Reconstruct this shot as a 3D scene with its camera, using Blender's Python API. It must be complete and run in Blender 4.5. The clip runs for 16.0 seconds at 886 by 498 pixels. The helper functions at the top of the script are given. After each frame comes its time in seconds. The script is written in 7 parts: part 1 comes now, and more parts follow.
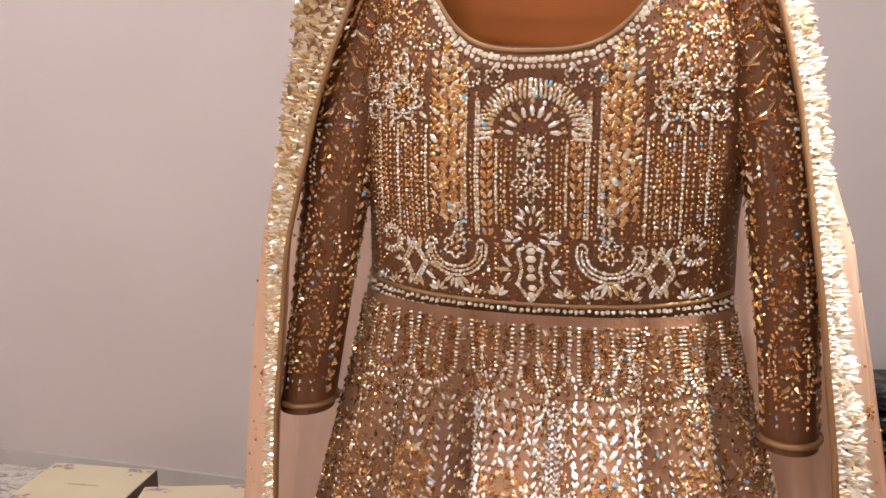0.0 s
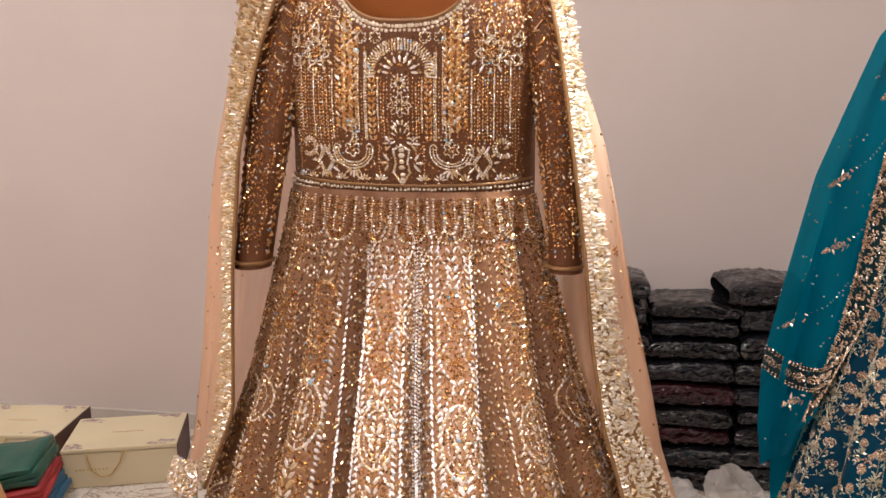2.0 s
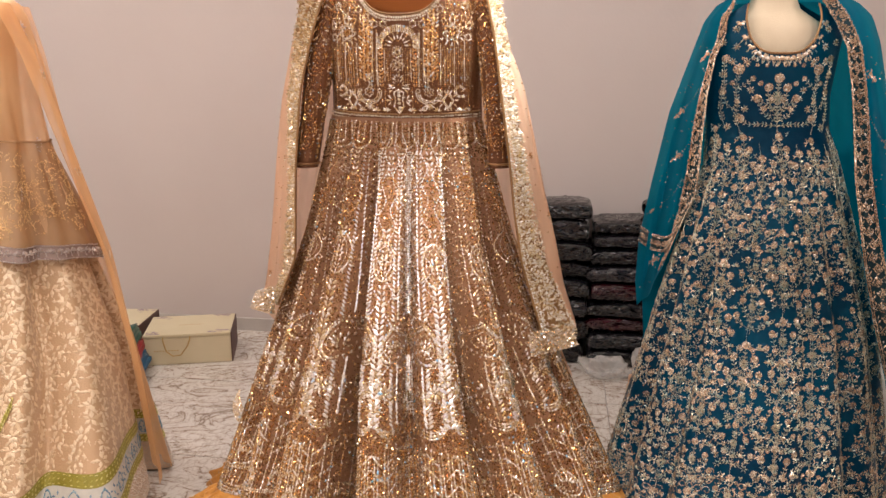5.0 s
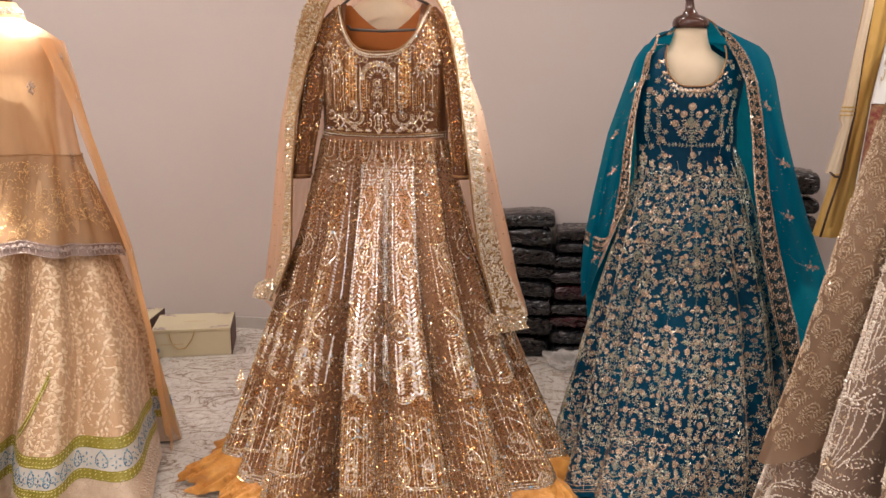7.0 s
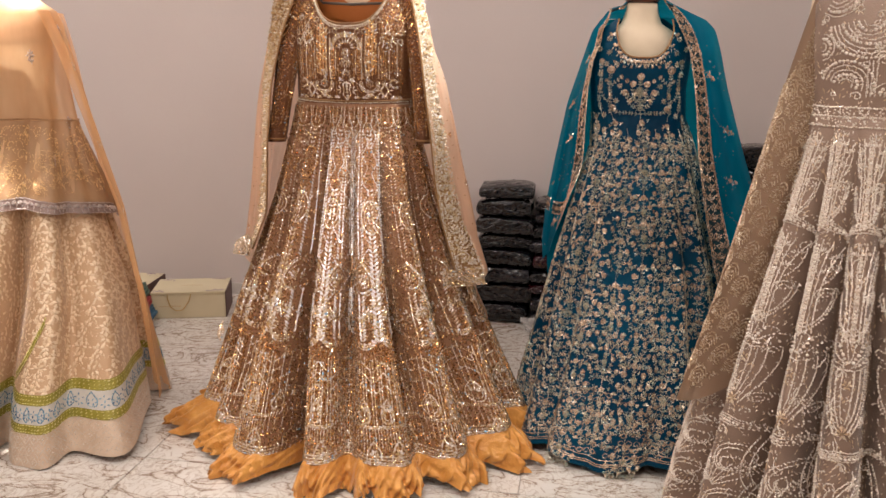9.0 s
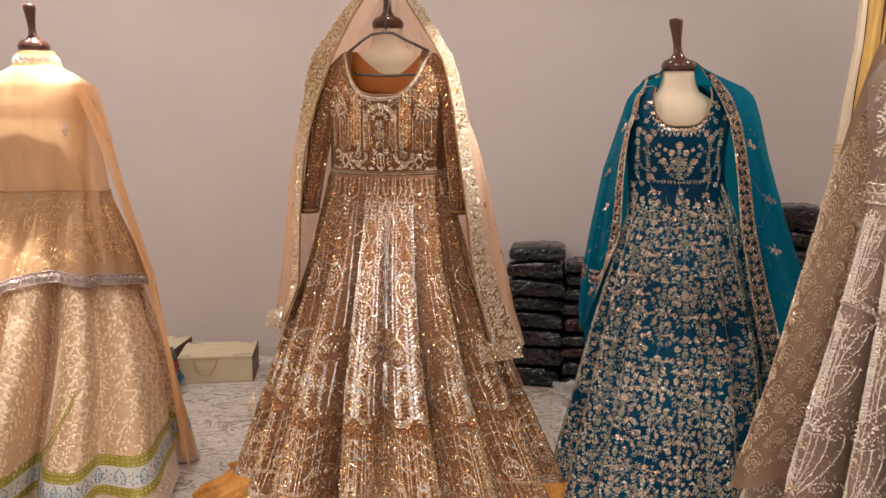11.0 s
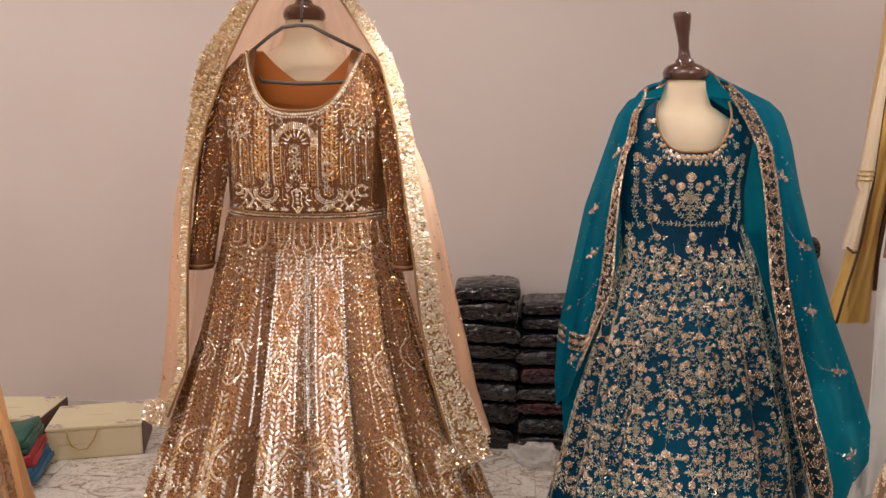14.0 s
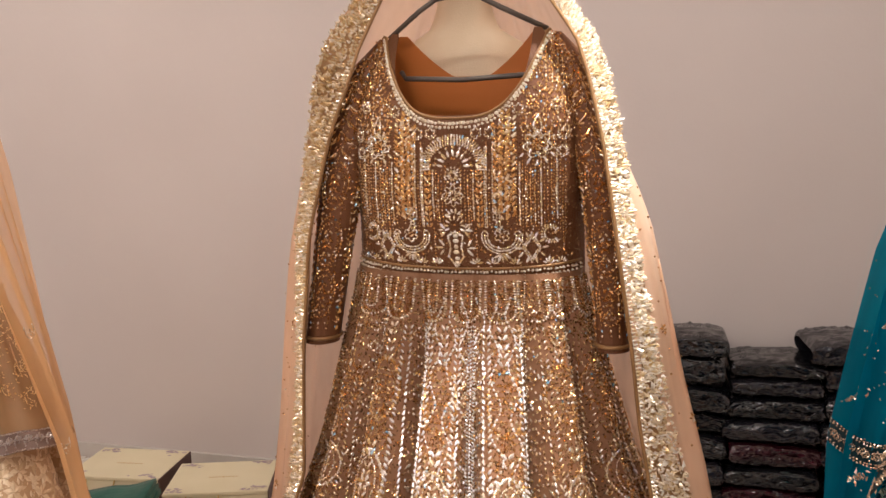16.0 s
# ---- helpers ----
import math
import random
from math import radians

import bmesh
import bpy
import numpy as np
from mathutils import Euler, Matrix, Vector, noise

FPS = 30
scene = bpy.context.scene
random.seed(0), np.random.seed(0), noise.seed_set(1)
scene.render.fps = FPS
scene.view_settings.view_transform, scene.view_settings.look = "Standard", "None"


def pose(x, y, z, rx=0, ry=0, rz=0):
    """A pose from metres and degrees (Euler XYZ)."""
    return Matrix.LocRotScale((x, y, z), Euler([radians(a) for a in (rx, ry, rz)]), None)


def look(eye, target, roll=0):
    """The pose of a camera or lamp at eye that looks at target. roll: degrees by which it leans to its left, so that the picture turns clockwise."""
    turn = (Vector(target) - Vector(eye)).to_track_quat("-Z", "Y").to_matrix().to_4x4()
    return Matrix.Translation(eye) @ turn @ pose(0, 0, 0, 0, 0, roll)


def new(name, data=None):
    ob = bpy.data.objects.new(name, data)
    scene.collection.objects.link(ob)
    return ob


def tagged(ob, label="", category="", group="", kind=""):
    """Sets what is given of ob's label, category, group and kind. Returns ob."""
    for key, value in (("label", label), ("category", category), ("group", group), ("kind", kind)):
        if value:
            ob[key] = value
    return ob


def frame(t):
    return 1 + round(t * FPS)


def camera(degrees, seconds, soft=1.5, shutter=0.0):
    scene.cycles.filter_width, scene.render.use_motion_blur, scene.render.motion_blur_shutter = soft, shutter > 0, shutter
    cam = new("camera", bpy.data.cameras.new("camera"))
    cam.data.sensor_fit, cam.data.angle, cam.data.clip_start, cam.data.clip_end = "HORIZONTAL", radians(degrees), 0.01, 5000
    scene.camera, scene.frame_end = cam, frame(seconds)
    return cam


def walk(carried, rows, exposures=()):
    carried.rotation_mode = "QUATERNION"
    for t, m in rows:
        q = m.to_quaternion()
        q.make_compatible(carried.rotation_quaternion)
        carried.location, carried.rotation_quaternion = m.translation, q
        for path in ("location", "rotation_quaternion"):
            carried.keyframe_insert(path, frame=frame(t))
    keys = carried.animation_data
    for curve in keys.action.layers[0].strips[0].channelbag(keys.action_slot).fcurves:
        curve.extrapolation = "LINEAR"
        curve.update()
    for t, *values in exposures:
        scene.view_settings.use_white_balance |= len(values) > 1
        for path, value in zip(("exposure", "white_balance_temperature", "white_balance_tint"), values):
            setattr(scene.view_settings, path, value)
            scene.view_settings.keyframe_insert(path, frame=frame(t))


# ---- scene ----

PATH = [
    (0, look((0.119, -0.838, 1.327), (-0.380, 1.061, 0.946), -0.1)),
    (0.5, look((0.096, -0.961, 1.332), (-0.265, 0.962, 0.916), -0.2)),
    (1, look((0.110, -1.069, 1.332), (-0.182, 0.867, 0.921), -0.3)),
    (1.5, look((0.173, -1.164, 1.304), (-0.110, 0.776, 0.910), -0.1)),
    (2, look((0.228, -1.257, 1.282), (-0.036, 0.683, 0.873), 0.2)),
    (2.5, look((0.257, -1.343, 1.260), (-0.021, 0.593, 0.841), 0.0)),
    (3, look((0.273, -1.470, 1.246), (-0.032, 0.459, 0.811), -0.1)),
    (3.5, look((0.291, -1.635, 1.251), (-0.018, 0.289, 0.799), -0.2)),
    (4, look((0.327, -1.754, 1.263), (0.037, 0.169, 0.797), -0.4)),
    (4.2, look((0.337, -1.812, 1.277), (0.079, 0.112, 0.798), 0.1)),
    (6.3, look((0.462, -2.304, 1.282), (0.150, -0.380, 0.833), 0.1)),
    (6.5, look((0.460, -2.337, 1.287), (0.182, -0.407, 0.844), 0.3)),
    (7, look((0.508, -2.410, 1.319), (0.250, -0.475, 0.884), 0.5)),
    (7.5, look((0.632, -2.500, 1.308), (0.366, -0.563, 0.887), 0.8)),
    (8, look((0.700, -2.561, 1.285), (0.418, -0.625, 0.869), 1.3)),
    (8.2, look((0.718, -2.572, 1.268), (0.428, -0.637, 0.854), 1.4)),
    (10.3, look((0.696, -2.548, 1.303), (0.356, -0.659, 0.741), -0.1)),
    (10.5, look((0.683, -2.542, 1.319), (0.336, -0.633, 0.834), 0.1)),
    (11, look((0.654, -2.513, 1.340), (0.293, -0.578, 0.986), 0.2)),
    (11.5, look((0.603, -2.470, 1.353), (0.250, -0.532, 1.011), 0.3)),
    (12, look((0.527, -2.419, 1.359), (0.214, -0.472, 1.022), 0.6)),
    (12.5, look((0.464, -2.332, 1.351), (0.320, -0.365, 1.019), 1.2)),
    (13, look((0.456, -2.208, 1.352), (0.397, -0.237, 1.017), 1.2)),
    (13.5, look((0.494, -2.024, 1.374), (0.375, -0.057, 1.029), 0.5)),
    (14, look((0.492, -1.887, 1.379), (0.325, 0.075, 1.027), 0.4)),
    (14.5, look((0.412, -1.741, 1.373), (0.231, 0.221, 1.033), 0.8)),
    (15, look((0.317, -1.612, 1.388), (0.106, 0.345, 1.036), 0.7)),
    (15.5, look((0.267, -1.484, 1.374), (0.023, 0.469, 1.020), 0.4)),
    (16, look((0.309, -1.311, 1.361), (-0.197, 0.598, 1.045), -1.3)),
]
cam = camera(57.3, 16.0, soft=1.5)
walk(cam, PATH, [(0, 0.11, 5850, 9), (1.5, 0.08, 6140, 10), (4.2, 0.13, 6320, 10), (6.5, -0.02, 6300, 10), (8.2, -0.06, 6280, 10), (10.4, -0.20, 6330, 10), (11.5, -0.12, 6300, 10), (12.5, -0.06, 6280, 10), (14.5, -0.06, 6420, 10), (16, -0.08, 6350, 9)])

# ---- light ----
world = bpy.data.worlds.new("world")
scene.world = world
world.use_nodes = True
world.node_tree.nodes["Background"].inputs[0].default_value = (1.0, 0.9, 0.78, 1)
world.node_tree.nodes["Background"].inputs[1].default_value = 0.012
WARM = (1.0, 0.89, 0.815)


# unseen discs added below the ceiling for even fill light
def fill_lamp(x, y, watts, size=0.5):
    data = bpy.data.lights.new("fill_light", "AREA")
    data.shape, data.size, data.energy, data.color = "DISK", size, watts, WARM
    ob = new("fill_light", data)
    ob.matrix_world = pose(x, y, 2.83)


def spot_lamp(eye, target, watts, cone, blend=0.35, color=(1.0, 0.92, 0.84)):
    data = bpy.data.lights.new("spot_light", "SPOT")
    data.energy, data.spot_size, data.spot_blend, data.color, data.shadow_soft_size = watts, radians(cone), blend, color, 0.035
    ob = new("spot_light", data)
    ob.matrix_world = look(eye, target)


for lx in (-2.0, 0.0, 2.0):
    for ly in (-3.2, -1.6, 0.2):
        fill_lamp(lx, ly, 19 if lx < 0 else 14, 0.30)
spot_lamp((0.16, -0.85, 2.82), (0.065, -0.21, 0.90), 370, 10, 0.9, (1.0, 0.97, 0.95))
# unseen wide spot, added to brighten the lower skirt
spot_lamp((0.05, -2.0, 2.82), (0.04, -0.42, 0.30), 160, 26, 0.8)
spot_lamp((-0.55, -1.7, 2.82), (0.0, -0.1, 1.3), 30, 26, 0.8)
spot_lamp((0.50, -0.20, 2.82), (0.245, -0.04, 1.40), 470, 11, 0.7, (1.0, 0.97, 0.94))
spot_lamp((-1.26, 0.26, 2.82), (-1.25, 0.03, 1.38), 1050, 12.0, 0.2)
spot_lamp((-1.0, -1.9, 2.82), (-1.15, -0.45, 0.55), 45, 22, 0.7)
spot_lamp((0.70, -1.5, 2.82), (0.84, -0.18, 0.30), 120, 15, 0.8)
spot_lamp((0.75, -1.4, 2.82), (0.9, -0.05, 1.25), 44, 17, 0.8)
spot_lamp((1.25, -1.9, 2.82), (1.33, -0.8, 0.7), 62, 34, 0.7)
spot_lamp((1.62, -0.75, 2.82), (1.58, 0.42, 1.30), 75, 30, 0.7)

# ---- materials ----


def _nodes(name):
    m = bpy.data.materials.new(name)
    m.use_nodes = True
    nt = m.node_tree
    return m, nt, nt.nodes["Principled BSDF"]


def _ramp(nt, fac, stops):
    r = nt.nodes.new("ShaderNodeValToRGB")
    els = r.color_ramp.elements
    while len(els) < len(stops):
        els.new(0.5)
    for e, (p, c) in zip(els, stops):
        e.position, e.color = p, (*c, 1)
    nt.links.new(fac, r.inputs[0])
    return r.outputs[0]


def _noise(nt, scale, detail=4.0, stretch=None, distortion=0.0):
    co = nt.nodes.new("ShaderNodeTexCoord")
    out = co.outputs["Object"]
    if stretch:
        mp = nt.nodes.new("ShaderNodeMapping")
        mp.inputs["Scale"].default_value = stretch
        nt.links.new(out, mp.inputs[0])
        out = mp.outputs[0]
    n = nt.nodes.new("ShaderNodeTexNoise")
    n.inputs["Scale"].default_value, n.inputs["Detail"].default_value = scale, detail
    n.inputs["Distortion"].default_value = distortion
    nt.links.new(out, n.inputs["Vector"])
    return n.outputs[0]


def _bump(nt, b, height, strength, distance=0.01):
    k = nt.nodes.new("ShaderNodeBump")
    k.inputs["Strength"].default_value, k.inputs["Distance"].default_value = strength, distance
    nt.links.new(height, k.inputs["Height"])
    nt.links.new(k.outputs[0], b.inputs["Normal"])


def surface(name, a, c, scale=6.0, rough=0.6, metal=0.0, bump=0.15, fine=160.0, sheen=0.0, alpha=1.0, stretch=None, dist=0.004, coat=0.0, trans=0.0, spec=0.5):
    """Two-tone cloth, paint, plastic or wood with grain and fine relief."""
    m, nt, b = _nodes(name)
    big = _noise(nt, scale, 5.0, stretch)
    nt.links.new(_ramp(nt, big, [(0.3, a), (0.7, c)]), b.inputs["Base Color"])
    b.inputs["Roughness"].default_value, b.inputs["Metallic"].default_value = rough, metal
    b.inputs["Sheen Weight"].default_value = sheen
    b.inputs["Specular IOR Level"].default_value = spec
    b.inputs["Alpha"].default_value = alpha
    b.inputs["Coat Weight"].default_value = coat
    b.inputs["Transmission Weight"].default_value = trans
    if bump:
        _bump(nt, b, _noise(nt, fine, 3.0, stretch), bump, dist)
    return m


def beads(name, stops, rough=0.28, metal=0.75, coat=0.0):
    """Sequins and beads, each with a tone of its own."""
    m, nt, b = _nodes(name)
    geo = nt.nodes.new("ShaderNodeNewGeometry")
    nt.links.new(_ramp(nt, geo.outputs["Random Per Island"], stops), b.inputs["Base Color"])
    b.inputs["Roughness"].default_value, b.inputs["Metallic"].default_value = rough, metal
    b.inputs["Coat Weight"].default_value = coat
    return m


def sheer(name, a, c, alpha, scale=9.0, rough=0.55, tint=(1, 1, 1), spec=0.5):
    """Net and organza: a fine weave with uneven cover."""
    m, nt, b = _nodes(name)
    n = _noise(nt, scale, 4.0, (1, 1, 0.25))
    nt.links.new(_ramp(nt, n, [(0.3, a), (0.7, c)]), b.inputs["Base Color"])
    r = nt.nodes.new("ShaderNodeMapRange")
    r.inputs["From Min"].default_value, r.inputs["From Max"].default_value = 0.3, 0.7
    r.inputs["To Min"].default_value, r.inputs["To Max"].default_value = alpha - 0.1, min(1.0, alpha + 0.1)
    nt.links.new(n, r.inputs[0])
    b.inputs["Roughness"].default_value = rough
    _bump(nt, b, _noise(nt, 400.0, 2.0), 0.2, 0.001)
    tl = nt.nodes.new("ShaderNodeBsdfTranslucent")
    nt.links.new(b.inputs["Base Color"].links[0].from_socket, tl.inputs["Color"])
    clear = nt.nodes.new("ShaderNodeBsdfTransparent")
    clear.inputs["Color"].default_value = (*tint, 1)
    b.inputs["Specular IOR Level"].default_value = spec
    cloth, cover = nt.nodes.new("ShaderNodeMixShader"), nt.nodes.new("ShaderNodeMixShader")
    cloth.inputs[0].default_value = 0.45
    nt.links.new(b.outputs[0], cloth.inputs[1])
    nt.links.new(tl.outputs[0], cloth.inputs[2])
    nt.links.new(r.outputs[0], cover.inputs[0])
    nt.links.new(clear.outputs[0], cover.inputs[1])
    nt.links.new(cloth.outputs[0], cover.inputs[2])
    nt.links.new(cover.outputs[0], nt.nodes["Material Output"].inputs["Surface"])
    return m


def marble(name):
    m, nt, b = _nodes(name)
    v = _noise(nt, 3.6, 7.0, (1, 1.8, 1), 2.6)
    base = _ramp(nt, v, [(0.40, (0.74, 0.71, 0.67)), (0.475, (0.70, 0.66, 0.61)), (0.50, (0.30, 0.22, 0.17)), (0.52, (0.66, 0.60, 0.54)), (0.62, (0.76, 0.73, 0.69))])
    fine = _ramp(nt, _noise(nt, 11.0, 6.0, (1.5, 1, 1), 2.2), [(0.44, (0.95, 0.94, 0.92)), (0.50, (0.62, 0.54, 0.47)), (0.54, (0.96, 0.95, 0.93))])
    mx = nt.nodes.new("ShaderNodeMix")
    mx.data_type, mx.blend_type = "RGBA", "MULTIPLY"
    mx.inputs[0].default_value = 0.75
    nt.links.new(base, mx.inputs[6])
    nt.links.new(fine, mx.inputs[7])
    nt.links.new(mx.outputs[2], b.inputs["Base Color"])
    b.inputs["Roughness"].default_value = 0.22
    return m


WALL = surface("wall_paint", (0.615, 0.550, 0.525), (0.65, 0.585, 0.56), 1.3, 0.75, bump=0.12, fine=60)
CEIL = surface("ceiling_paint", (0.80, 0.78, 0.75), (0.84, 0.82, 0.79), 2.0, 0.9)
MARBLE = marble("marble_tile")
GROUT = surface("grout", (0.42, 0.38, 0.34), (0.5, 0.46, 0.42), 20, 0.9)
SKIRTING = surface("skirting_stone", (0.50, 0.46, 0.43), (0.58, 0.54, 0.50), 8, 0.45)
FORM = surface("linen_form", (0.66, 0.54, 0.38), (0.72, 0.60, 0.44), 14, 0.75, bump=0.25, fine=420)
WOOD = surface("dark_varnished_wood", (0.050, 0.014, 0.008), (0.085, 0.026, 0.014), 18, 0.22, bump=0.05, coat=0.6, stretch=(1, 1, 0.15))
STEEL = surface("steel", (0.45, 0.44, 0.43), (0.55, 0.54, 0.53), 30, 0.35, 0.9)
HANGER = surface("hanger_plastic", (0.085, 0.065, 0.055), (0.12, 0.095, 0.08), 30, 0.5)
SATIN = surface("mauve_gold_satin", (0.112, 0.042, 0.018), (0.175, 0.072, 0.031), 5, 0.45, 0.2, 0.25, 300, stretch=(1, 1, 0.3), spec=0.3)
NUDE_NET = surface("rose_nude_net", (0.185, 0.086, 0.044), (0.28, 0.142, 0.076), 5, 0.42, 0.15, 0.25, 300, stretch=(1, 1, 0.3), spec=0.35)
LINING = surface("rust_lining", (0.46, 0.13, 0.022), (0.55, 0.17, 0.035), 4, 0.45, bump=0.2, fine=40)
ORGANZA = surface("orange_organza", (0.52, 0.20, 0.028), (0.74, 0.36, 0.08), 22, 0.34, 0.1, 0.7, 70, 0.2, alpha=0.93, dist=0.008)
GOLD_BEAD = beads("gold_and_silver_beads", [(0.0, (0.56, 0.32, 0.12)), (0.3, (0.44, 0.19, 0.055)), (0.5, (0.64, 0.42, 0.20)), (0.72, (0.56, 0.26, 0.065)), (0.86, (0.78, 0.62, 0.43)), (0.97, (0.90, 0.82, 0.70)), (0.995, (0.25, 0.55, 0.85))], 0.17, 0.8)
PALE_BEAD = beads("pale_silver_beads", [(0.0, (0.68, 0.57, 0.44)), (0.3, (0.58, 0.40, 0.19)), (0.5, (0.74, 0.66, 0.57)), (0.75, (0.86, 0.80, 0.74)), (0.93, (0.56, 0.36, 0.15)), (0.985, (0.84, 0.80, 0.86)), (0.997, (0.3, 0.6, 0.85))], 0.17, 0.75)
SILVER_BEAD = beads("silver_border_beads", [(0.0, (0.80, 0.66, 0.46)), (0.4, (0.62, 0.42, 0.20)), (0.7, (0.92, 0.86, 0.77)), (1.0, (0.74, 0.56, 0.32))], 0.20, 0.55)
FILL_BEAD = beads("bronze_beads", [(0.0, (0.22, 0.095, 0.038)), (0.3, (0.42, 0.21, 0.08)), (0.55, (0.13, 0.054, 0.024)), (0.8, (0.56, 0.33, 0.14)), (1.0, (0.80, 0.60, 0.36))], 0.20, 0.7)
# gold border beads with the spot's white light put into their colour
LIT_BEAD = beads("lit_gold_beads", [(0.0, (0.86, 0.78, 0.66)), (0.25, (0.60, 0.42, 0.20)), (0.45, (0.92, 0.89, 0.84)), (0.75, (0.72, 0.56, 0.34)), (1.0, (0.90, 0.86, 0.80))], 0.26, 0.3)
# pale sequins whitened so their colour holds the skirt's bright highlight
LIT_SEQUIN = beads("lit_sequins", [(0.0, (0.86, 0.80, 0.76)), (0.3, (0.93, 0.90, 0.90)), (0.6, (0.80, 0.70, 0.60)), (0.85, (0.88, 0.86, 0.92)), (1.0, (0.74, 0.58, 0.40))], 0.22, 0.5)
PEARL = beads("pearls", [(0.0, (0.78, 0.66, 0.50)), (0.5, (0.86, 0.77, 0.64)), (1.0, (0.68, 0.52, 0.34))], 0.22, 0.35, 0.5)
BLUSH_NET = sheer("blush_net", (0.93, 0.60, 0.40), (0.95, 0.68, 0.48), 0.70)
TRIM = surface("gold_trim_cloth", (0.22, 0.110, 0.042), (0.32, 0.175, 0.070), 12, 0.45, 0.3)
TEAL = surface("teal_velvet_net", (0.000, 0.020, 0.050), (0.000, 0.054, 0.104), 4, 0.42, bump=0.2, fine=300, spec=0.12)
TEAL_NET = sheer("teal_net", (0.000, 0.140, 0.245), (0.000, 0.215, 0.335), 0.78, tint=(0.03, 0.56, 0.72), spec=0.1)
TEAL_TRIM = surface("teal_trim", (0.001, 0.016, 0.026), (0.003, 0.032, 0.044), 12, 0.5, spec=0.2)
ROSE_BEAD = beads("rose_gold_thread", [(0.0, (0.58, 0.42, 0.29)), (0.35, (0.66, 0.50, 0.37)), (0.6, (0.38, 0.27, 0.18)), (0.85, (0.76, 0.64, 0.50)), (0.97, (0.94, 0.91, 0.86))], 0.24, 0.6)
LEAF_BEAD = beads("silver_green_thread", [(0.0, (0.30, 0.42, 0.38)), (0.3, (0.52, 0.44, 0.31)), (0.75, (0.64, 0.57, 0.44)), (1.0, (0.34, 0.48, 0.48))], 0.28, 0.5)
PEACH_CREAM = surface("beige_brocade", (0.53, 0.33, 0.18), (0.61, 0.40, 0.235), 7, 0.42, 0.1, 0.3, 220, 0.2)
PEACH_NET = sheer("apricot_net", (0.84, 0.56, 0.30), (0.90, 0.66, 0.41), 0.58)
GOLD_NET = sheer("gold_flounce_net", (0.52, 0.34, 0.18), (0.62, 0.43, 0.25), 0.62, 14.0, 0.36)
APRICOT = sheer("apricot_gauze", (0.90, 0.50, 0.22), (0.94, 0.58, 0.29), 0.62)
BROCADE = beads("cream_brocade_leaf", [(0.0, (0.80, 0.60, 0.39)), (0.5, (0.86, 0.70, 0.50)), (1.0, (0.66, 0.47, 0.28))], 0.40, 0.15)
GOLD_FLECK = beads("gold_foil", [(0.0, (0.85, 0.60, 0.28)), (0.6, (0.92, 0.72, 0.42)), (1.0, (0.75, 0.5, 0.22))], 0.3, 0.7)
LILAC = beads("lilac_silver_beads", [(0.0, (0.50, 0.43, 0.42)), (0.5, (0.66, 0.60, 0.58)), (0.8, (0.56, 0.44, 0.36)), (1.0, (0.78, 0.74, 0.72))], 0.3, 0.6)
LILAC_BASE = surface("mauve_ribbon", (0.20, 0.135, 0.115), (0.28, 0.195, 0.165), 20, 0.5, 0.2)
OLIVE = surface("olive_ribbon", (0.26, 0.22, 0.02), (0.36, 0.31, 0.05), 30, 0.5, 0.15, 0.4, 200)
OLIVE_BEAD = beads("olive_gold_thread", [(0.0, (0.55, 0.48, 0.12)), (1.0, (0.72, 0.64, 0.3))], 0.4, 0.5)
BLUE_RIBBON = surface("grey_blue_ribbon", (0.50, 0.47, 0.42), (0.62, 0.58, 0.52), 30, 0.6)
BLUE_BEAD = beads("blue_thread", [(0.0, (0.08, 0.16, 0.26)), (0.4, (0.14, 0.28, 0.40)), (0.7, (0.26, 0.42, 0.50)), (1.0, (0.10, 0.13, 0.2))], 0.5, 0.1)
HEM_CREAM = surface("beige_lattice_cloth", (0.56, 0.42, 0.30), (0.66, 0.52, 0.39), 30, 0.5, 0.15, 0.3, 200)
TAUPE = surface("taupe_net", (0.21, 0.138, 0.098), (0.29, 0.20, 0.148), 5, 0.5, 0.1, 0.3, 320, 0.2)
TAUPE_NET = sheer("taupe_sheer", (0.36, 0.23, 0.145), (0.44, 0.29, 0.19), 0.80)
TAUPE_BEAD = beads("ivory_pearls", [(0.0, (0.80, 0.71, 0.61)), (0.4, (0.88, 0.81, 0.72)), (0.8, (0.72, 0.60, 0.49)), (1.0, (0.92, 0.88, 0.82))], 0.26, 0.25, 0.3)
COPPER_BEAD = beads("copper_beads", [(0.0, (0.46, 0.32, 0.20)), (0.6, (0.62, 0.48, 0.33)), (1.0, (0.84, 0.75, 0.62))], 0.28, 0.5)
POLY = [surface("black_poly", (0.004, 0.004, 0.006), (0.008, 0.008, 0.010), 9, 0.12, bump=1.0, fine=10, dist=0.05, spec=0.5, coat=0.35, stretch=(0.6, 1, 1.8)),
        surface("wine_poly", (0.050, 0.006, 0.012), (0.012, 0.006, 0.008), 9, 0.12, bump=1.0, fine=10, dist=0.05, spec=0.5, coat=0.35, stretch=(0.6, 1, 1.8)),
        surface("slate_poly", (0.012, 0.012, 0.017), (0.020, 0.019, 0.024), 9, 0.15, bump=1.0, fine=10, dist=0.05, spec=0.5, coat=0.35, stretch=(0.6, 1, 1.8))]
CLEAR_POLY = surface("clear_poly", (0.75, 0.72, 0.70), (0.85, 0.83, 0.80), 9, 0.2, bump=0.8, fine=22, dist=0.02, alpha=0.35)
CARD = surface("cream_card", (0.68, 0.60, 0.40), (0.74, 0.66, 0.46), 5, 0.5, bump=0.08)
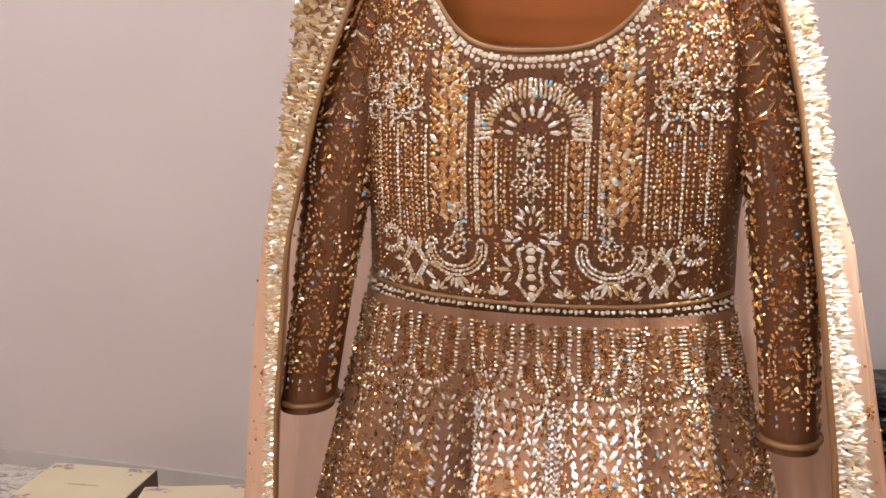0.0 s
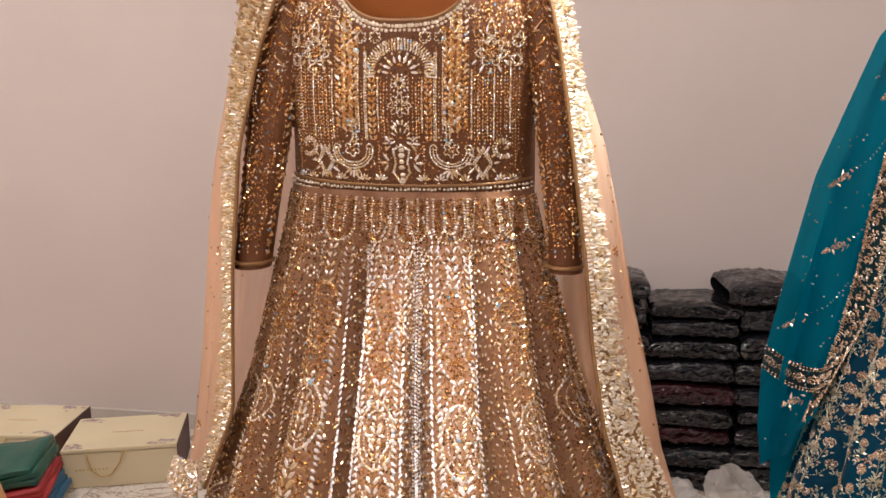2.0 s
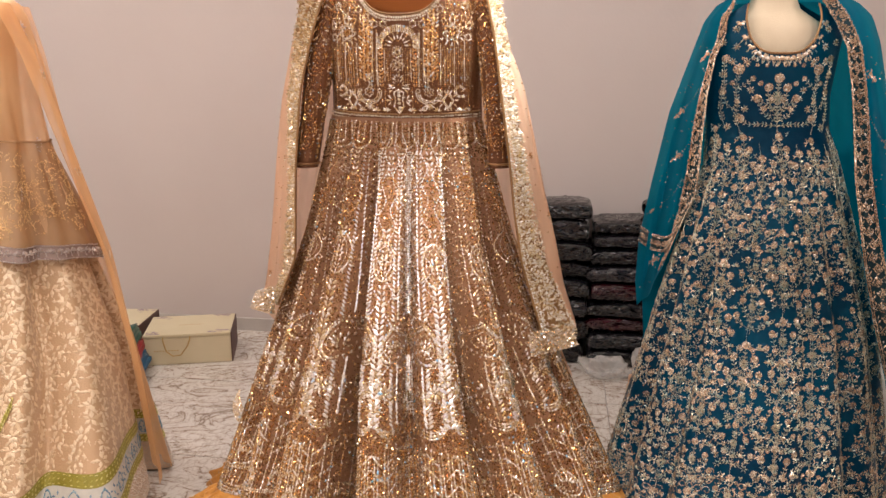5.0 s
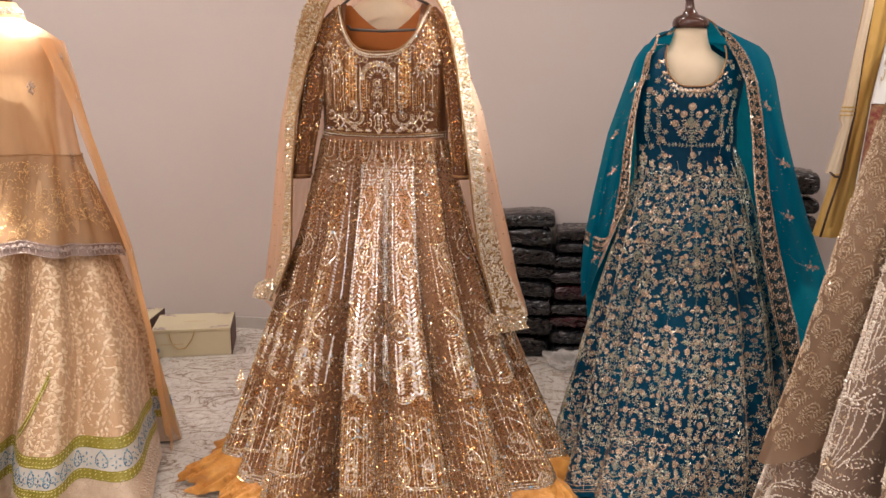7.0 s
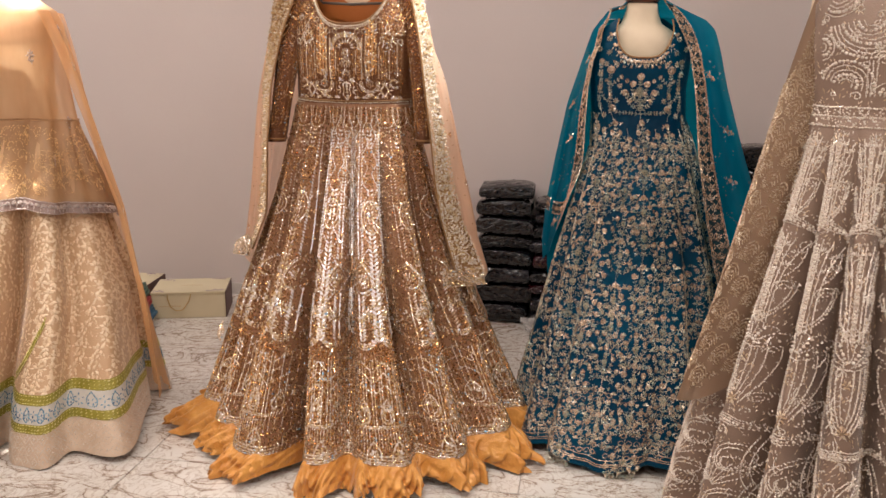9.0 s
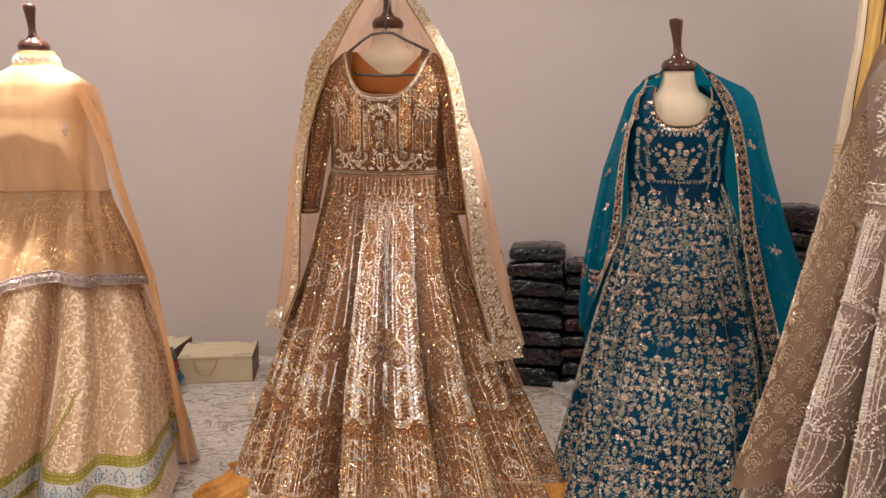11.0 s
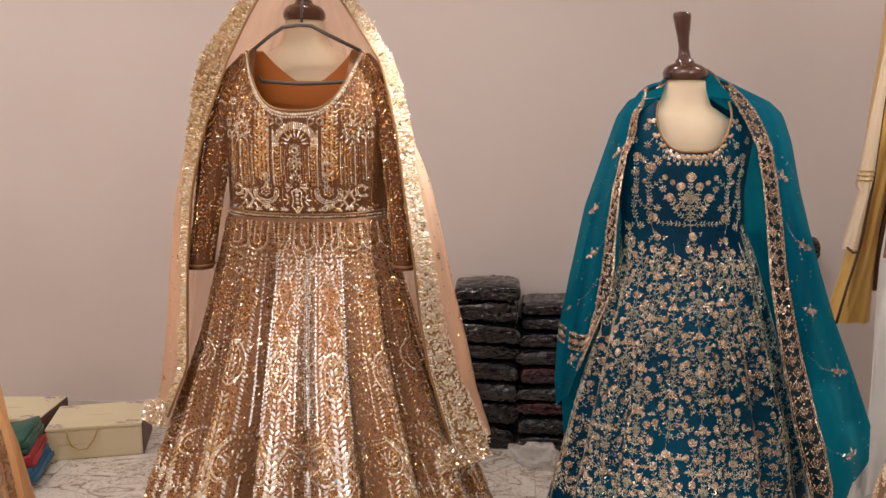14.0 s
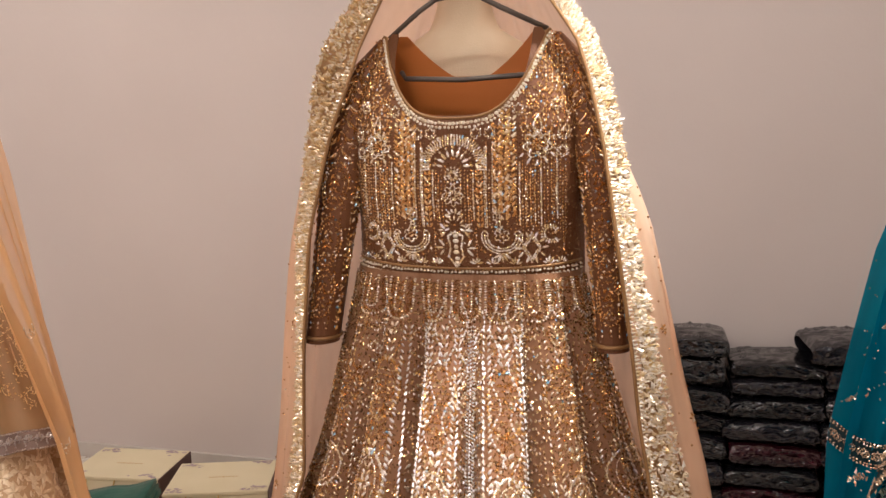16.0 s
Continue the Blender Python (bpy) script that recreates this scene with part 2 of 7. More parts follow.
CARD_DARK = surface("plum_card", (0.09, 0.045, 0.04), (0.13, 0.065, 0.055), 8, 0.6)
CARD_PRINT = surface("lilac_print", (0.34, 0.24, 0.30), (0.50, 0.40, 0.36), 60, 0.6)
GILT = surface("gilt_print", (0.55, 0.36, 0.12), (0.65, 0.45, 0.18), 60, 0.35, 0.6)
GREEN_CLOTH = surface("bottle_green_cloth", (0.005, 0.075, 0.055), (0.01, 0.11, 0.08), 8, 0.5, bump=0.5, fine=18, dist=0.01, coat=0.2)
RED_CLOTH = surface("red_cloth", (0.30, 0.018, 0.02), (0.40, 0.03, 0.035), 8, 0.55, bump=0.4, fine=18, dist=0.01)
BLUE_CLOTH = surface("blue_cloth", (0.02, 0.10, 0.20), (0.03, 0.15, 0.28), 8, 0.5, bump=0.4, fine=18, dist=0.01)
MUSTARD = surface("mustard_silk", (0.66, 0.40, 0.10), (0.76, 0.49, 0.15), 6, 0.36, 0.1, 0.5, 14, 0.2, dist=0.02)
CREAM_SILK = surface("cream_silk", (0.66, 0.52, 0.36), (0.72, 0.58, 0.42), 6, 0.5, bump=0.3, fine=20)
WHITE_CLOTH = surface("white_cotton", (0.78, 0.76, 0.74), (0.84, 0.82, 0.80), 6, 0.75, bump=0.5, fine=12, dist=0.02)
PIPING = surface("dark_piping", (0.05, 0.025, 0.02), (0.08, 0.04, 0.03), 20, 0.6)
BROWN_SILK = surface("brown_silk", (0.10, 0.045, 0.022), (0.15, 0.07, 0.035), 8, 0.4, bump=0.4, fine=16, dist=0.02)
SASH = surface("red_gold_brocade", (0.20, 0.012, 0.022), (0.42, 0.25, 0.12), 70, 0.5, 0.2)

# ---- building blocks ----


def thing(name, at, label, category, group="", kind=""):
    ob = new(name)
    ob.empty_display_size = 0.1
    ob.location = at
    return tagged(ob, label, category, group, kind)


def adopt(ob, parent, label="", kind=""):
    """ob becomes a part of parent; its mesh is given in world metres."""
    ob.parent = parent
    if parent.type == "EMPTY":
        ob.matrix_parent_inverse = Matrix.Translation(-Vector(parent.location))
    return tagged(ob, label, kind=kind)


def mesh_from(name, verts, faces, mat, smooth=True):
    me = bpy.data.meshes.new(name)
    me.from_pydata([tuple(v) for v in verts], [], faces)
    me.materials.append(mat)
    if smooth:
        me.polygons.foreach_set("use_smooth", np.ones(len(me.polygons), dtype=bool))
    me.update()
    return me


def part(name, bm, mat, parent, label="", smooth=False):
    me = bpy.data.meshes.new(name)
    bm.to_mesh(me)
    bm.free()
    me.materials.append(mat)
    if smooth:
        me.polygons.foreach_set("use_smooth", np.ones(len(me.polygons), dtype=bool))
    ob = new(name, me)
    return adopt(ob, parent, label) if parent else ob


def sheet(name, fn, a, b, mat, parent=None, label="", closed=False, thick=0.0):
    """A grid over fn(a, b) -> points; closed joins the last column to the first."""
    A, B = np.meshgrid(a, b)
    pts = np.stack(fn(A, B), -1)
    nb, na = A.shape
    faces = []
    for j in range(nb - 1):
        for i in range(na if closed else na - 1):
            k = (i + 1) % na
            faces.append((j * na + i, j * na + k, (j + 1) * na + k, (j + 1) * na + i))
    ob = new(name, mesh_from(name, pts.reshape(-1, 3), faces, mat))
    if thick:
        s = ob.modifiers.new("thickness", "SOLIDIFY")
        s.thickness, s.offset = thick, -1
    return adopt(ob, parent, label) if parent else ob


def tube_bm(bm, pts, radii, n=10, cap=True, flat=1.0):
    """A round pipe along pts added to bm."""
    rings = []
    pts = [Vector(p) for p in pts]
    for i, p in enumerate(pts):
        t = (pts[min(i + 1, len(pts) - 1)] - pts[max(i - 1, 0)]).normalized()
        side = t.cross(Vector((0, 1, 0)))
        side = side.normalized() if side.length > 1e-4 else Vector((1, 0, 0))
        up = side.cross(t).normalized()
        r = radii[i] if hasattr(radii, "__len__") else radii
        rings.append([bm.verts.new(p + side * (r * math.cos(2 * math.pi * k / n)) + up * (r * flat * math.sin(2 * math.pi * k / n))) for k in range(n)])
    for a, b in zip(rings, rings[1:]):
        for k in range(n):
            bm.faces.new((a[k], a[(k + 1) % n], b[(k + 1) % n], b[k]))
    if cap:
        bm.faces.new(rings[0][::-1])
        bm.faces.new(rings[-1])
    return bm


def lathe_bm(bm, x, y, prof, n=32, slot=0, lean=0.0):
    rings = []
    z0 = prof[0][0]
    for z, rx, ry in prof:
        rings.append([bm.verts.new((x + lean * (z - z0) + rx * math.cos(2 * math.pi * k / n), y + ry * math.sin(2 * math.pi * k / n), z)) for k in range(n)])
    for a, b in zip(rings, rings[1:]):
        for k in range(n):
            bm.faces.new((a[k], a[(k + 1) % n], b[(k + 1) % n], b[k])).material_index = slot
    bm.faces.new(rings[0][::-1]).material_index = slot
    bm.faces.new(rings[-1]).material_index = slot


def box_bm(bm, x0, x1, y0, y1, z0, z1, bevel=0.0):
    r = bmesh.ops.create_cube(bm, size=1)
    for v in r["verts"]:
        v.co = Vector((x0 + (v.co.x + 0.5) * (x1 - x0), y0 + (v.co.y + 0.5) * (y1 - y0), z0 + (v.co.z + 0.5) * (z1 - z0)))
    if bevel:
        edges = list({e for v in r["verts"] for e in v.link_edges})
        bmesh.ops.bevel(bm, geom=edges, offset=bevel, segments=2, affect="EDGES")
    return bm


def lerp(z, table):
    """Smooth value at z from rows (z, value), highest z first or last."""
    t = sorted(table)
    return np.interp(z, [r[0] for r in t], [r[1] for r in t])


class Needlework:
    """Beads laid over a surface fn(a, b): rows of a, b, angle, half length, half width, height."""

    def __init__(self, fn, cx, cy, toward=None):
        self.fn, self.cx, self.cy, self.rows, self.toward = fn, cx, cy, [], toward

    def put(self, motif, a, b, ra=1.0, rb=1.0, scale=1.0, flip=False):
        m = np.array(motif, dtype=float)
        if flip:
            m[:, 0] *= -1
            m[:, 2] = math.pi - m[:, 2]
        m[:, [0, 1, 3, 4, 5]] *= scale
        m[:, 0] = a + m[:, 0] / ra
        m[:, 1] = b + m[:, 1] * rb
        self.rows.append(m)

    def build(self, name, mat, parent, label="", sides=4, smooth=False, lift=0.0006, wobble=0.0006):
        r = np.concatenate(self.rows)
        n = len(r)
        rng = np.random.default_rng(n)
        e = 0.002
        f = lambda a, b: np.stack(self.fn(a, b), -1)
        p = f(r[:, 0], r[:, 1])
        pa = f(r[:, 0] + e, r[:, 1]) - f(r[:, 0] - e, r[:, 1])
        pb = f(r[:, 0], r[:, 1] + e) - f(r[:, 0], r[:, 1] - e)
        unit = lambda v: v / np.maximum(np.linalg.norm(v, axis=1, keepdims=True), 1e-9)
        nn = unit(np.cross(pa, pb))
        out = p - np.array([self.cx, self.cy, 0.0])
        out[:, 2] = 0
        if self.toward is not None:
            out = np.tile(np.array(self.toward, dtype=float), (n, 1))
        nn *= np.where((nn * out).sum(1) < 0, -1.0, 1.0)[:, None]
        e1 = unit(pa)
        e2 = unit(pb - (pb * e1).sum(1, keepdims=True) * e1)
        ang = r[:, 2] + rng.normal(0, 0.09, n)
        c, s = np.cos(ang)[:, None], np.sin(ang)[:, None]
        t, w = e1 * c + e2 * s, -e1 * s + e2 * c
        p = p + nn * lift + e1 * rng.normal(0, wobble, (n, 1)) + e2 * rng.normal(0, wobble, (n, 1))
        size = rng.uniform(0.85, 1.15, (n, 1))
        L, W, H = r[:, 3:4] * size, r[:, 4:5] * size, r[:, 5:6] * 1.35
        ring = []
        for k in range(sides):
            q = 2 * math.pi * k / sides
            ring.append(p + t * L * math.cos(q) + w * W * math.sin(q))
        apex = p + nn * H + t * L * rng.uniform(-0.5, 0.5, (n, 1)) + w * W * rng.uniform(-0.5, 0.5, (n, 1))
        verts = np.stack(ring + [apex], 1).reshape(-1, 3)
        base = (np.arange(n) * (sides + 1))[:, None, None]
        tri = np.array([[k, (k + 1) % sides, sides] for k in range(sides)])[None]
        idx = (base + tri).reshape(-1)
        me = bpy.data.meshes.new(name)
        nf = n * sides
        me.vertices.add(len(verts))
        me.vertices.foreach_set("co", verts.reshape(-1))
        me.loops.add(nf * 3)
        me.loops.foreach_set("vertex_index", idx)
        me.polygons.add(nf)
        me.polygons.foreach_set("loop_start", np.arange(nf) * 3)
        me.polygons.foreach_set("use_smooth", np.full(nf, smooth))
        me.materials.append(mat)
        me.update(calc_edges=True)
        me.validate()
        return adopt(new(name, me), parent, label, "stuff")


def run(pts, step=0.005, l=0.0024, w=0.0018, h=0.0016, turn=0.0):
    """Beads along a line of points."""
    pts = np.array(pts, dtype=float)
    seg = np.linalg.norm(np.diff(pts, axis=0), axis=1)
    d = np.concatenate([[0], np.cumsum(seg)])
    k = max(2, int(d[-1] / step) + 1)
    s = np.linspace(0, d[-1], k)
    x, y = np.interp(s, d, pts[:, 0]), np.interp(s, d, pts[:, 1])
    ang = np.arctan2(np.gradient(y), np.gradient(x)) + turn
    return np.stack([x, y, ang, np.full(k, l), np.full(k, w), np.full(k, h)], 1)


def arc(cx, cy, rx, ry, a0, a1, **kw):
    q = np.radians(np.linspace(a0, a1, 24))
    return run(np.stack([cx + rx * np.cos(q), cy + ry * np.sin(q)], 1), **kw)


def spiral(cx, cy, r0, r1, a0, a1, **kw):
    q = np.radians(np.linspace(a0, a1, 30))
    r = np.linspace(r0, r1, 30)
    return run(np.stack([cx + r * np.cos(q), cy + r * np.sin(q)], 1), **kw)


def petals(n, r, l, w, h=0.0022, a0=0.0, a1=360.0, cx=0.0, cy=0.0):
    full = a1 - a0 >= 359
    q = np.radians(np.linspace(a0, a1, n, endpoint=not full))
    return np.stack([cx + r * np.cos(q), cy + r * np.sin(q), q, np.full(n, l), np.full(n, w), np.full(n, h)], 1)


def leaves(y0, y1, step=0.012, l=0.0065, w=0.0026, spread=0.005, tilt=55, x=0.0):
    """A column of leaf pairs."""
    out = []
    for y in np.arange(min(y0, y1), max(y0, y1), step):
        for s in (-1, 1):
            out.append((x + s * spread, y, math.pi / 2 + s * -radians(90 - tilt), l, w, 0.002))
    return np.array(out)


def drop(r, hgt, **kw):
    q = np.linspace(0, 2 * math.pi, 40)
    x, y = r * np.sin(q) * np.sin(q / 2) ** 0.8, hgt * 0.5 * np.cos(q)
    return run(np.stack([x, y], 1), **kw)


def bloom(n, r0, r1, cx=0.0, cy=0.0, **kw):
    """A lobed flower drawn in a line of beads."""
    q = np.linspace(0, 2 * math.pi, 14 * n)
    r = r0 + (r1 - r0) * np.abs(np.cos(n * q / 2)) ** 0.8
    return run(np.stack([cx + r * np.sin(q), cy + r * np.cos(q)], 1), **kw)


def oval(rx, ry, **kw):
    return arc(0, 0, rx, ry, 0, 360, **kw)


def moved(m, dx, dy):
    m = np.array(m, dtype=float)
    m[:, 0] += dx
    m[:, 1] += dy
    return m


def both(m):
    k = np.array(m, dtype=float)
    k[:, 0] *= -1
    k[:, 2] = math.pi - k[:, 2]
    return np.concatenate([m, k])


def scatter(n, x0, x1, y0, y1, l, w, h=0.0015, seed=1):
    g = np.random.default_rng(seed)
    k = g.uniform(0.6, 1.3, n)
    return np.stack([g.uniform(x0, x1, n), g.uniform(y0, y1, n), g.uniform(0, math.pi, n), l * k, w * k, np.full(n, h)], 1)


def skirt_fn(wt, dt, ct, cy, valleys, z_top, z_bot, depth, ripple=0.012, back=0.75, waves=11, ease=0.0):
    """A flared skirt: half width, depth and centre by height, with pressed folds running down from the waist."""
    def fn(th, z):
        th, z = np.asarray(th, float), np.asarray(z, float)
        k = np.clip((z_top - z) / (z_top - z_bot), 0, 1.1)
        f = np.ones_like(th * z)
        for deg, dp, sg in valleys:
            off = (np.degrees(th) - deg - 1.5 * np.sin(3 * k + deg) + 180) % 360 - 180
            f = f - depth * dp * np.clip(k * 2.6, 0, 1) ** 0.7 * (1 - ease * np.clip(k - 0.5, 0, 1) * (dp < 1.25)) * np.exp(-(off / (sg * (1 + 0.25 * ease * k))) ** 2)
        f = f + ripple * k * np.sin(waves * th + 2.0 * k)
        w, d, c = lerp(z, wt), lerp(z, dt), lerp(z, ct)
        co = np.cos(th)
        return c + w * np.sin(th) * f, cy - np.where(co > 0, d, d * back) * co * f, z + 0 * th
    return fn


def radius(wt, dt, th, z):
    return float(math.hypot(lerp(z, wt) * math.cos(th), lerp(z, dt) * math.sin(th)))


def push_out(x, y, z, wt, dt, ct, cy, k=1.04, back=0.75):
    """Move cloth that would lie inside a skirt out to its surface."""
    w, d, c = lerp(z, wt), lerp(z, dt), lerp(z, ct)
    d = np.where(y < cy, d, d * back)
    r = np.sqrt(((x - c) / w) ** 2 + ((y - cy) / d) ** 2)
    g = np.where(r < k, k / np.maximum(r, 0.05), 1.0)
    on = z < max(t[0] for t in wt)
    g = np.where(on, g, 1.0)
    return c + (x - c) * g, cy + (y - cy) * g


def dress_form(x, y, neck, chest, label, lean=0.0, r=0.05):
    """A padded bust on a pole with a turned wooden cap and finial; one plain mesh."""
    bm = bmesh.new()
    z = neck
    lathe_bm(bm, x, y, [(0.72, 0.10, 0.07), (0.85, 0.12, 0.075), (z - 0.36, 0.095, 0.065), (z - 0.25, chest * 0.95, 0.080), (z - 0.16, chest * 1.04, 0.09), (z - 0.115, chest * 1.0, 0.082),
                       (z - 0.092, chest * 0.88, 0.074), (z - 0.074, chest * 0.66, 0.064), (z - 0.060, 0.063, 0.057), (z - 0.042, 0.055, 0.052), (z - 0.02, 0.0485, 0.048), (z, 0.0455, 0.0455)], 40, 0)
    cap = [(0.0, r * 0.96), (0.006, r * 1.04), (0.016, r * 1.05), (0.026, r * 0.97), (0.034, r * 0.80), (0.040, r * 0.46), (0.046, r * 0.42), (0.052, r * 0.30), (0.075, r * 0.24),
           (0.100, r * 0.28), (0.125, r * 0.36), (0.146, r * 0.42), (0.154, r * 0.40), (0.157, r * 0.30)]
    lathe_bm(bm, x, y, [(z + 0.0005 + a, b, b) for a, b in cap], 32, 1, lean)
    lathe_bm(bm, x, y, [(0.03, 0.014, 0.014), (0.74, 0.014, 0.014)], 12, 2)
    lathe_bm(bm, x, y, [(0.0, 0.15, 0.15), (0.02, 0.15, 0.15), (0.035, 0.03, 0.03)], 24, 2)
    me = bpy.data.meshes.new("dress_form")
    bm.to_mesh(me)
    bm.free()
    for m in (FORM, WOOD, STEEL):
        me.materials.append(m)
    me.polygons.foreach_set("use_smooth", np.ones(len(me.polygons), dtype=bool))
    return tagged(new("dress_form", me), label, "dress form", "dress forms")


# ---- the room ----
def slab(name, x0, x1, y0, y1, z0, z1, mat, label, category):
    bm = box_bm(bmesh.new(), x0, x1, y0, y1, z0, z1)
    ob = part(name, bm, mat, None)
    return tagged(ob, label, category, kind="structure")


X0, X1, Y0, Y1, TOP = -3.0, 3.0, -4.2, 1.43, 2.9
floor = slab("floor", X0, X1, Y0, Y1, -0.12, -0.006, GROUT, "floor of large pale veined marble tiles", "floor")
slab("wall_north", X0 - 0.15, X1 + 0.15, Y1, Y1 + 0.15, -0.12, TOP, WALL, "plain greige painted back wall", "wall")
slab("wall_south", X0 - 0.15, X1 + 0.15, Y0 - 0.15, Y0, -0.12, TOP, WALL, "plain greige painted wall", "wall")
slab("wall_west", X0 - 0.15, X0, Y0, Y1, -0.12, TOP, WALL, "plain greige painted side wall", "wall")
slab("wall_east", X1, X1 + 0.15, Y0, Y1, -0.12, TOP, WALL, "plain greige painted side wall", "wall")
slab("ceiling", X0 - 0.15, X1 + 0.15, Y0 - 0.15, Y1 + 0.15, TOP, TOP + 0.12, CEIL, "plain white painted ceiling", "ceiling")
slab("baseboard", X0, X1, Y1 - 0.014, Y1 - 0.0005, 0.0, 0.06, SKIRTING, "low pale stone skirting along the wall", "baseboard")

# ---- gold gown ----
GW = [(1.123, 0.189), (1.05, 0.206), (0.98, 0.226), (0.83, 0.268), (0.5, 0.398), (0.13, 0.551), (0.04, 0.570)]
GD = [(1.123, 0.092), (1.05, 0.112), (0.98, 0.14), (0.83, 0.205), (0.5, 0.325), (0.07, 0.470), (0.0, 0.49)]
GC = [(1.123, 0.0105), (0.5, 0.016), (0.13, 0.033)]
GCY = -0.02
GV = [(-150, 0.6, 6), (-118, 0.7, 6), (-88, 0.8, 5), (-64, 0.9, 5), (-42, 0.8, 5), (-15, 1.3, 3.6), (8, 0.9, 3.4), (34, 1.1, 3.8), (58, 0.9, 5), (84, 0.8, 5), (118, 0.7, 6), (150, 0.6, 6)]
gold_skirt = skirt_fn(GW, GD, GC, GCY, GV, 1.123, 0.06, 0.40, 0.012, ease=1.2)
HEM = lambda th: 0.085 + 0.030 * np.sin(th) ** 2 + 0.012 * np.sin(5 * th + 1)


def gold_hem(th, v):
    return gold_skirt(th, 1.123 - v * (1.123 - HEM(th)))


BW = [(1.105, 0.189), (1.2, 0.188), (1.3, 0.195), (1.38, 0.196), (1.43, 0.182), (1.5, 0.152)]
BD = [(1.105, 0.094), (1.25, 0.118), (1.35, 0.110), (1.45, 0.062), (1.5, 0.022)]


def gold_bodice(x, z):
    u = np.clip((np.asarray(x) - 0.0115) / lerp(z, BW), -1, 1)
    return x + 0 * z, -0.005 - lerp(z, BD) * (1 - np.abs(u) ** 2.6) ** 0.5, z + 0 * x


def neck_front(ax):
    return np.where(ax < 0.132, 1.363 + 0.133 * (ax / 0.132) ** 3.2, np.where(ax < 0.150, 1.496, 1.496 - (ax - 0.150) * 4.0))


def neck_back(ax):
    return np.where(ax < 0.128, 1.430 + 0.067 * (np.maximum(ax - 0.03, 0) / 0.098) ** 1.1, np.where(ax < 0.150, 1.497, 1.497 - (ax - 0.150) * 4.0))


gown = thing("bridal_gown", (0.02, 0.0, 0.0), "floor-length rose-gold gown thickly embroidered with gold and silver beads", "gown", "displayed gowns")


def bodice_front(u, v):
    z = 1.108 + v * (neck_front(np.abs(u) * 0.186) - 1.105)
    return gold_bodice(0.0115 + u * lerp(z, BW), z)


def bodice_back(u, v):
    z = 1.105 + v * (neck_back(np.abs(u) * 0.186) - 1.105)
    x = 0.0115 + u * lerp(z, BW) * 0.985
    return x, 0.004 + 0.25 * lerp(z, BD) * (1 - np.abs(u) ** 2.6 * 0.999) ** 0.5, z


bodice = sheet("bodice", bodice_front, np.linspace(-0.999, 0.999, 80), np.linspace(0, 1, 60), SATIN, gown)
sheet("back_lining", bodice_back, np.linspace(-0.999, 0.999, 60), np.linspace(0, 1, 30), LINING, gown, "plain rust-orange satin lining inside the back")
skirt = sheet("skirt", gold_hem, np.linspace(-math.pi, math.pi, 420, endpoint=False), np.linspace(0, 1, 90), NUDE_NET, gown, closed=True)


def gold_ruffle(th, v):
    gather = np.sin(37 * th + 1.5 * np.sin(4 * th)) + 0.6 * np.sin(61 * th + 2)
    z = (HEM(th) + 0.012) * (1 - v) + v * (0.004 + 0.014 * (1 + np.sin(23 * th + 3 * np.sin(5 * th)))) + 0.02 * v * (1 - v) * (1 + gather)
    zz = np.maximum(z, 0.06)
    x, y, _ = gold_skirt(th, zz)
    c = lerp(zz, GC)
    crease = 0.026 * np.sin(4 * gather + 12 * v) * v + 0.014 * np.sin(143 * th + 17 * v + 3 * np.sin(9 * th)) * v ** 0.6
    k = 0.975 + 0.13 * v ** 0.8 + 0.045 * v * gather + crease + 0.10 * v * np.exp(-((np.degrees(th) + 76) / 9) ** 2) + 0.05 * v * np.exp(-((np.degrees(th) - 78) / 12) ** 2)
    return c + (x - c) * k, GCY + (y - GCY) * k, z


sheet("hem_ruffle", gold_ruffle, np.linspace(-math.pi, math.pi, 1500, endpoint=False), np.linspace(0, 1, 20), ORGANZA, gown, "crumpled orange organza ruffle along the hem", closed=True)

# embroidery of the bodice, drawn about its middle
kx, kz = 0.00035, 0.000372


def at(x, y):
    return (x - 490) * kx, 0.0 + (735 - y) * kz


def poly(*pts):
    return [at(*p) for p in pts]


bw = Needlework(gold_bodice, 0.0115, 0.2, (0, -1, 0.1))
bp = Needlework(gold_bodice, 0.0115, 0.2, (0, -1, 0.1))
half, hg = [], []
for r in (0.0, 10, 20, 30):
    half.append(arc(0, at(0, 285)[1], (142 - r) * kx, (125 - r) * kz, 88, 185, step=0.0042, l=0.003, w=0.0016, turn=math.pi / 2))
for X, ya, yb, l in ((345, 190, 525, 0.0026), (400, 300, 500, 0.0024), (318, 180, 480, 0.0022), (425, 320, 560, 0.0022), (205, 270, 525, 0.0022), (180, 290, 530, 0.0022), (141, 280, 530, 0.0024),
                     (118, 260, 530, 0.0022), (160, 300, 520, 0.0024), (75, 120, 480, 0.0022), (55, 240, 500, 0.0022), (100, 20, 230, 0.0022), (140, 10, 130, 0.0022), (180, 10, 120, 0.0022), (395, 540, 700, 0.0016), (430, 560, 610, 0.002), (30, 300, 640, 0.002)):
    hg.append(run(poly((X, ya), (X + random.uniform(-4, 4), (ya + yb) / 2), (X, yb)), step=0.0046, l=l, w=0.0017))
hg.append(moved(leaves(0, 0.10, 0.009, 0.0048, 0.0024, 0.003, 60), at(375, 0)[0], at(0, 525)[1]))
hg.append(moved(leaves(0, 0.16, 0.0075, 0.0062, 0.003, 0.0045, 50), at(270, 0)[0], at(0, 490)[1]))
hg.append(moved(leaves(0, 0.15, 0.0085, 0.0052, 0.0026, 0.004, 50), at(240, 0)[0], at(0, 480)[1]))
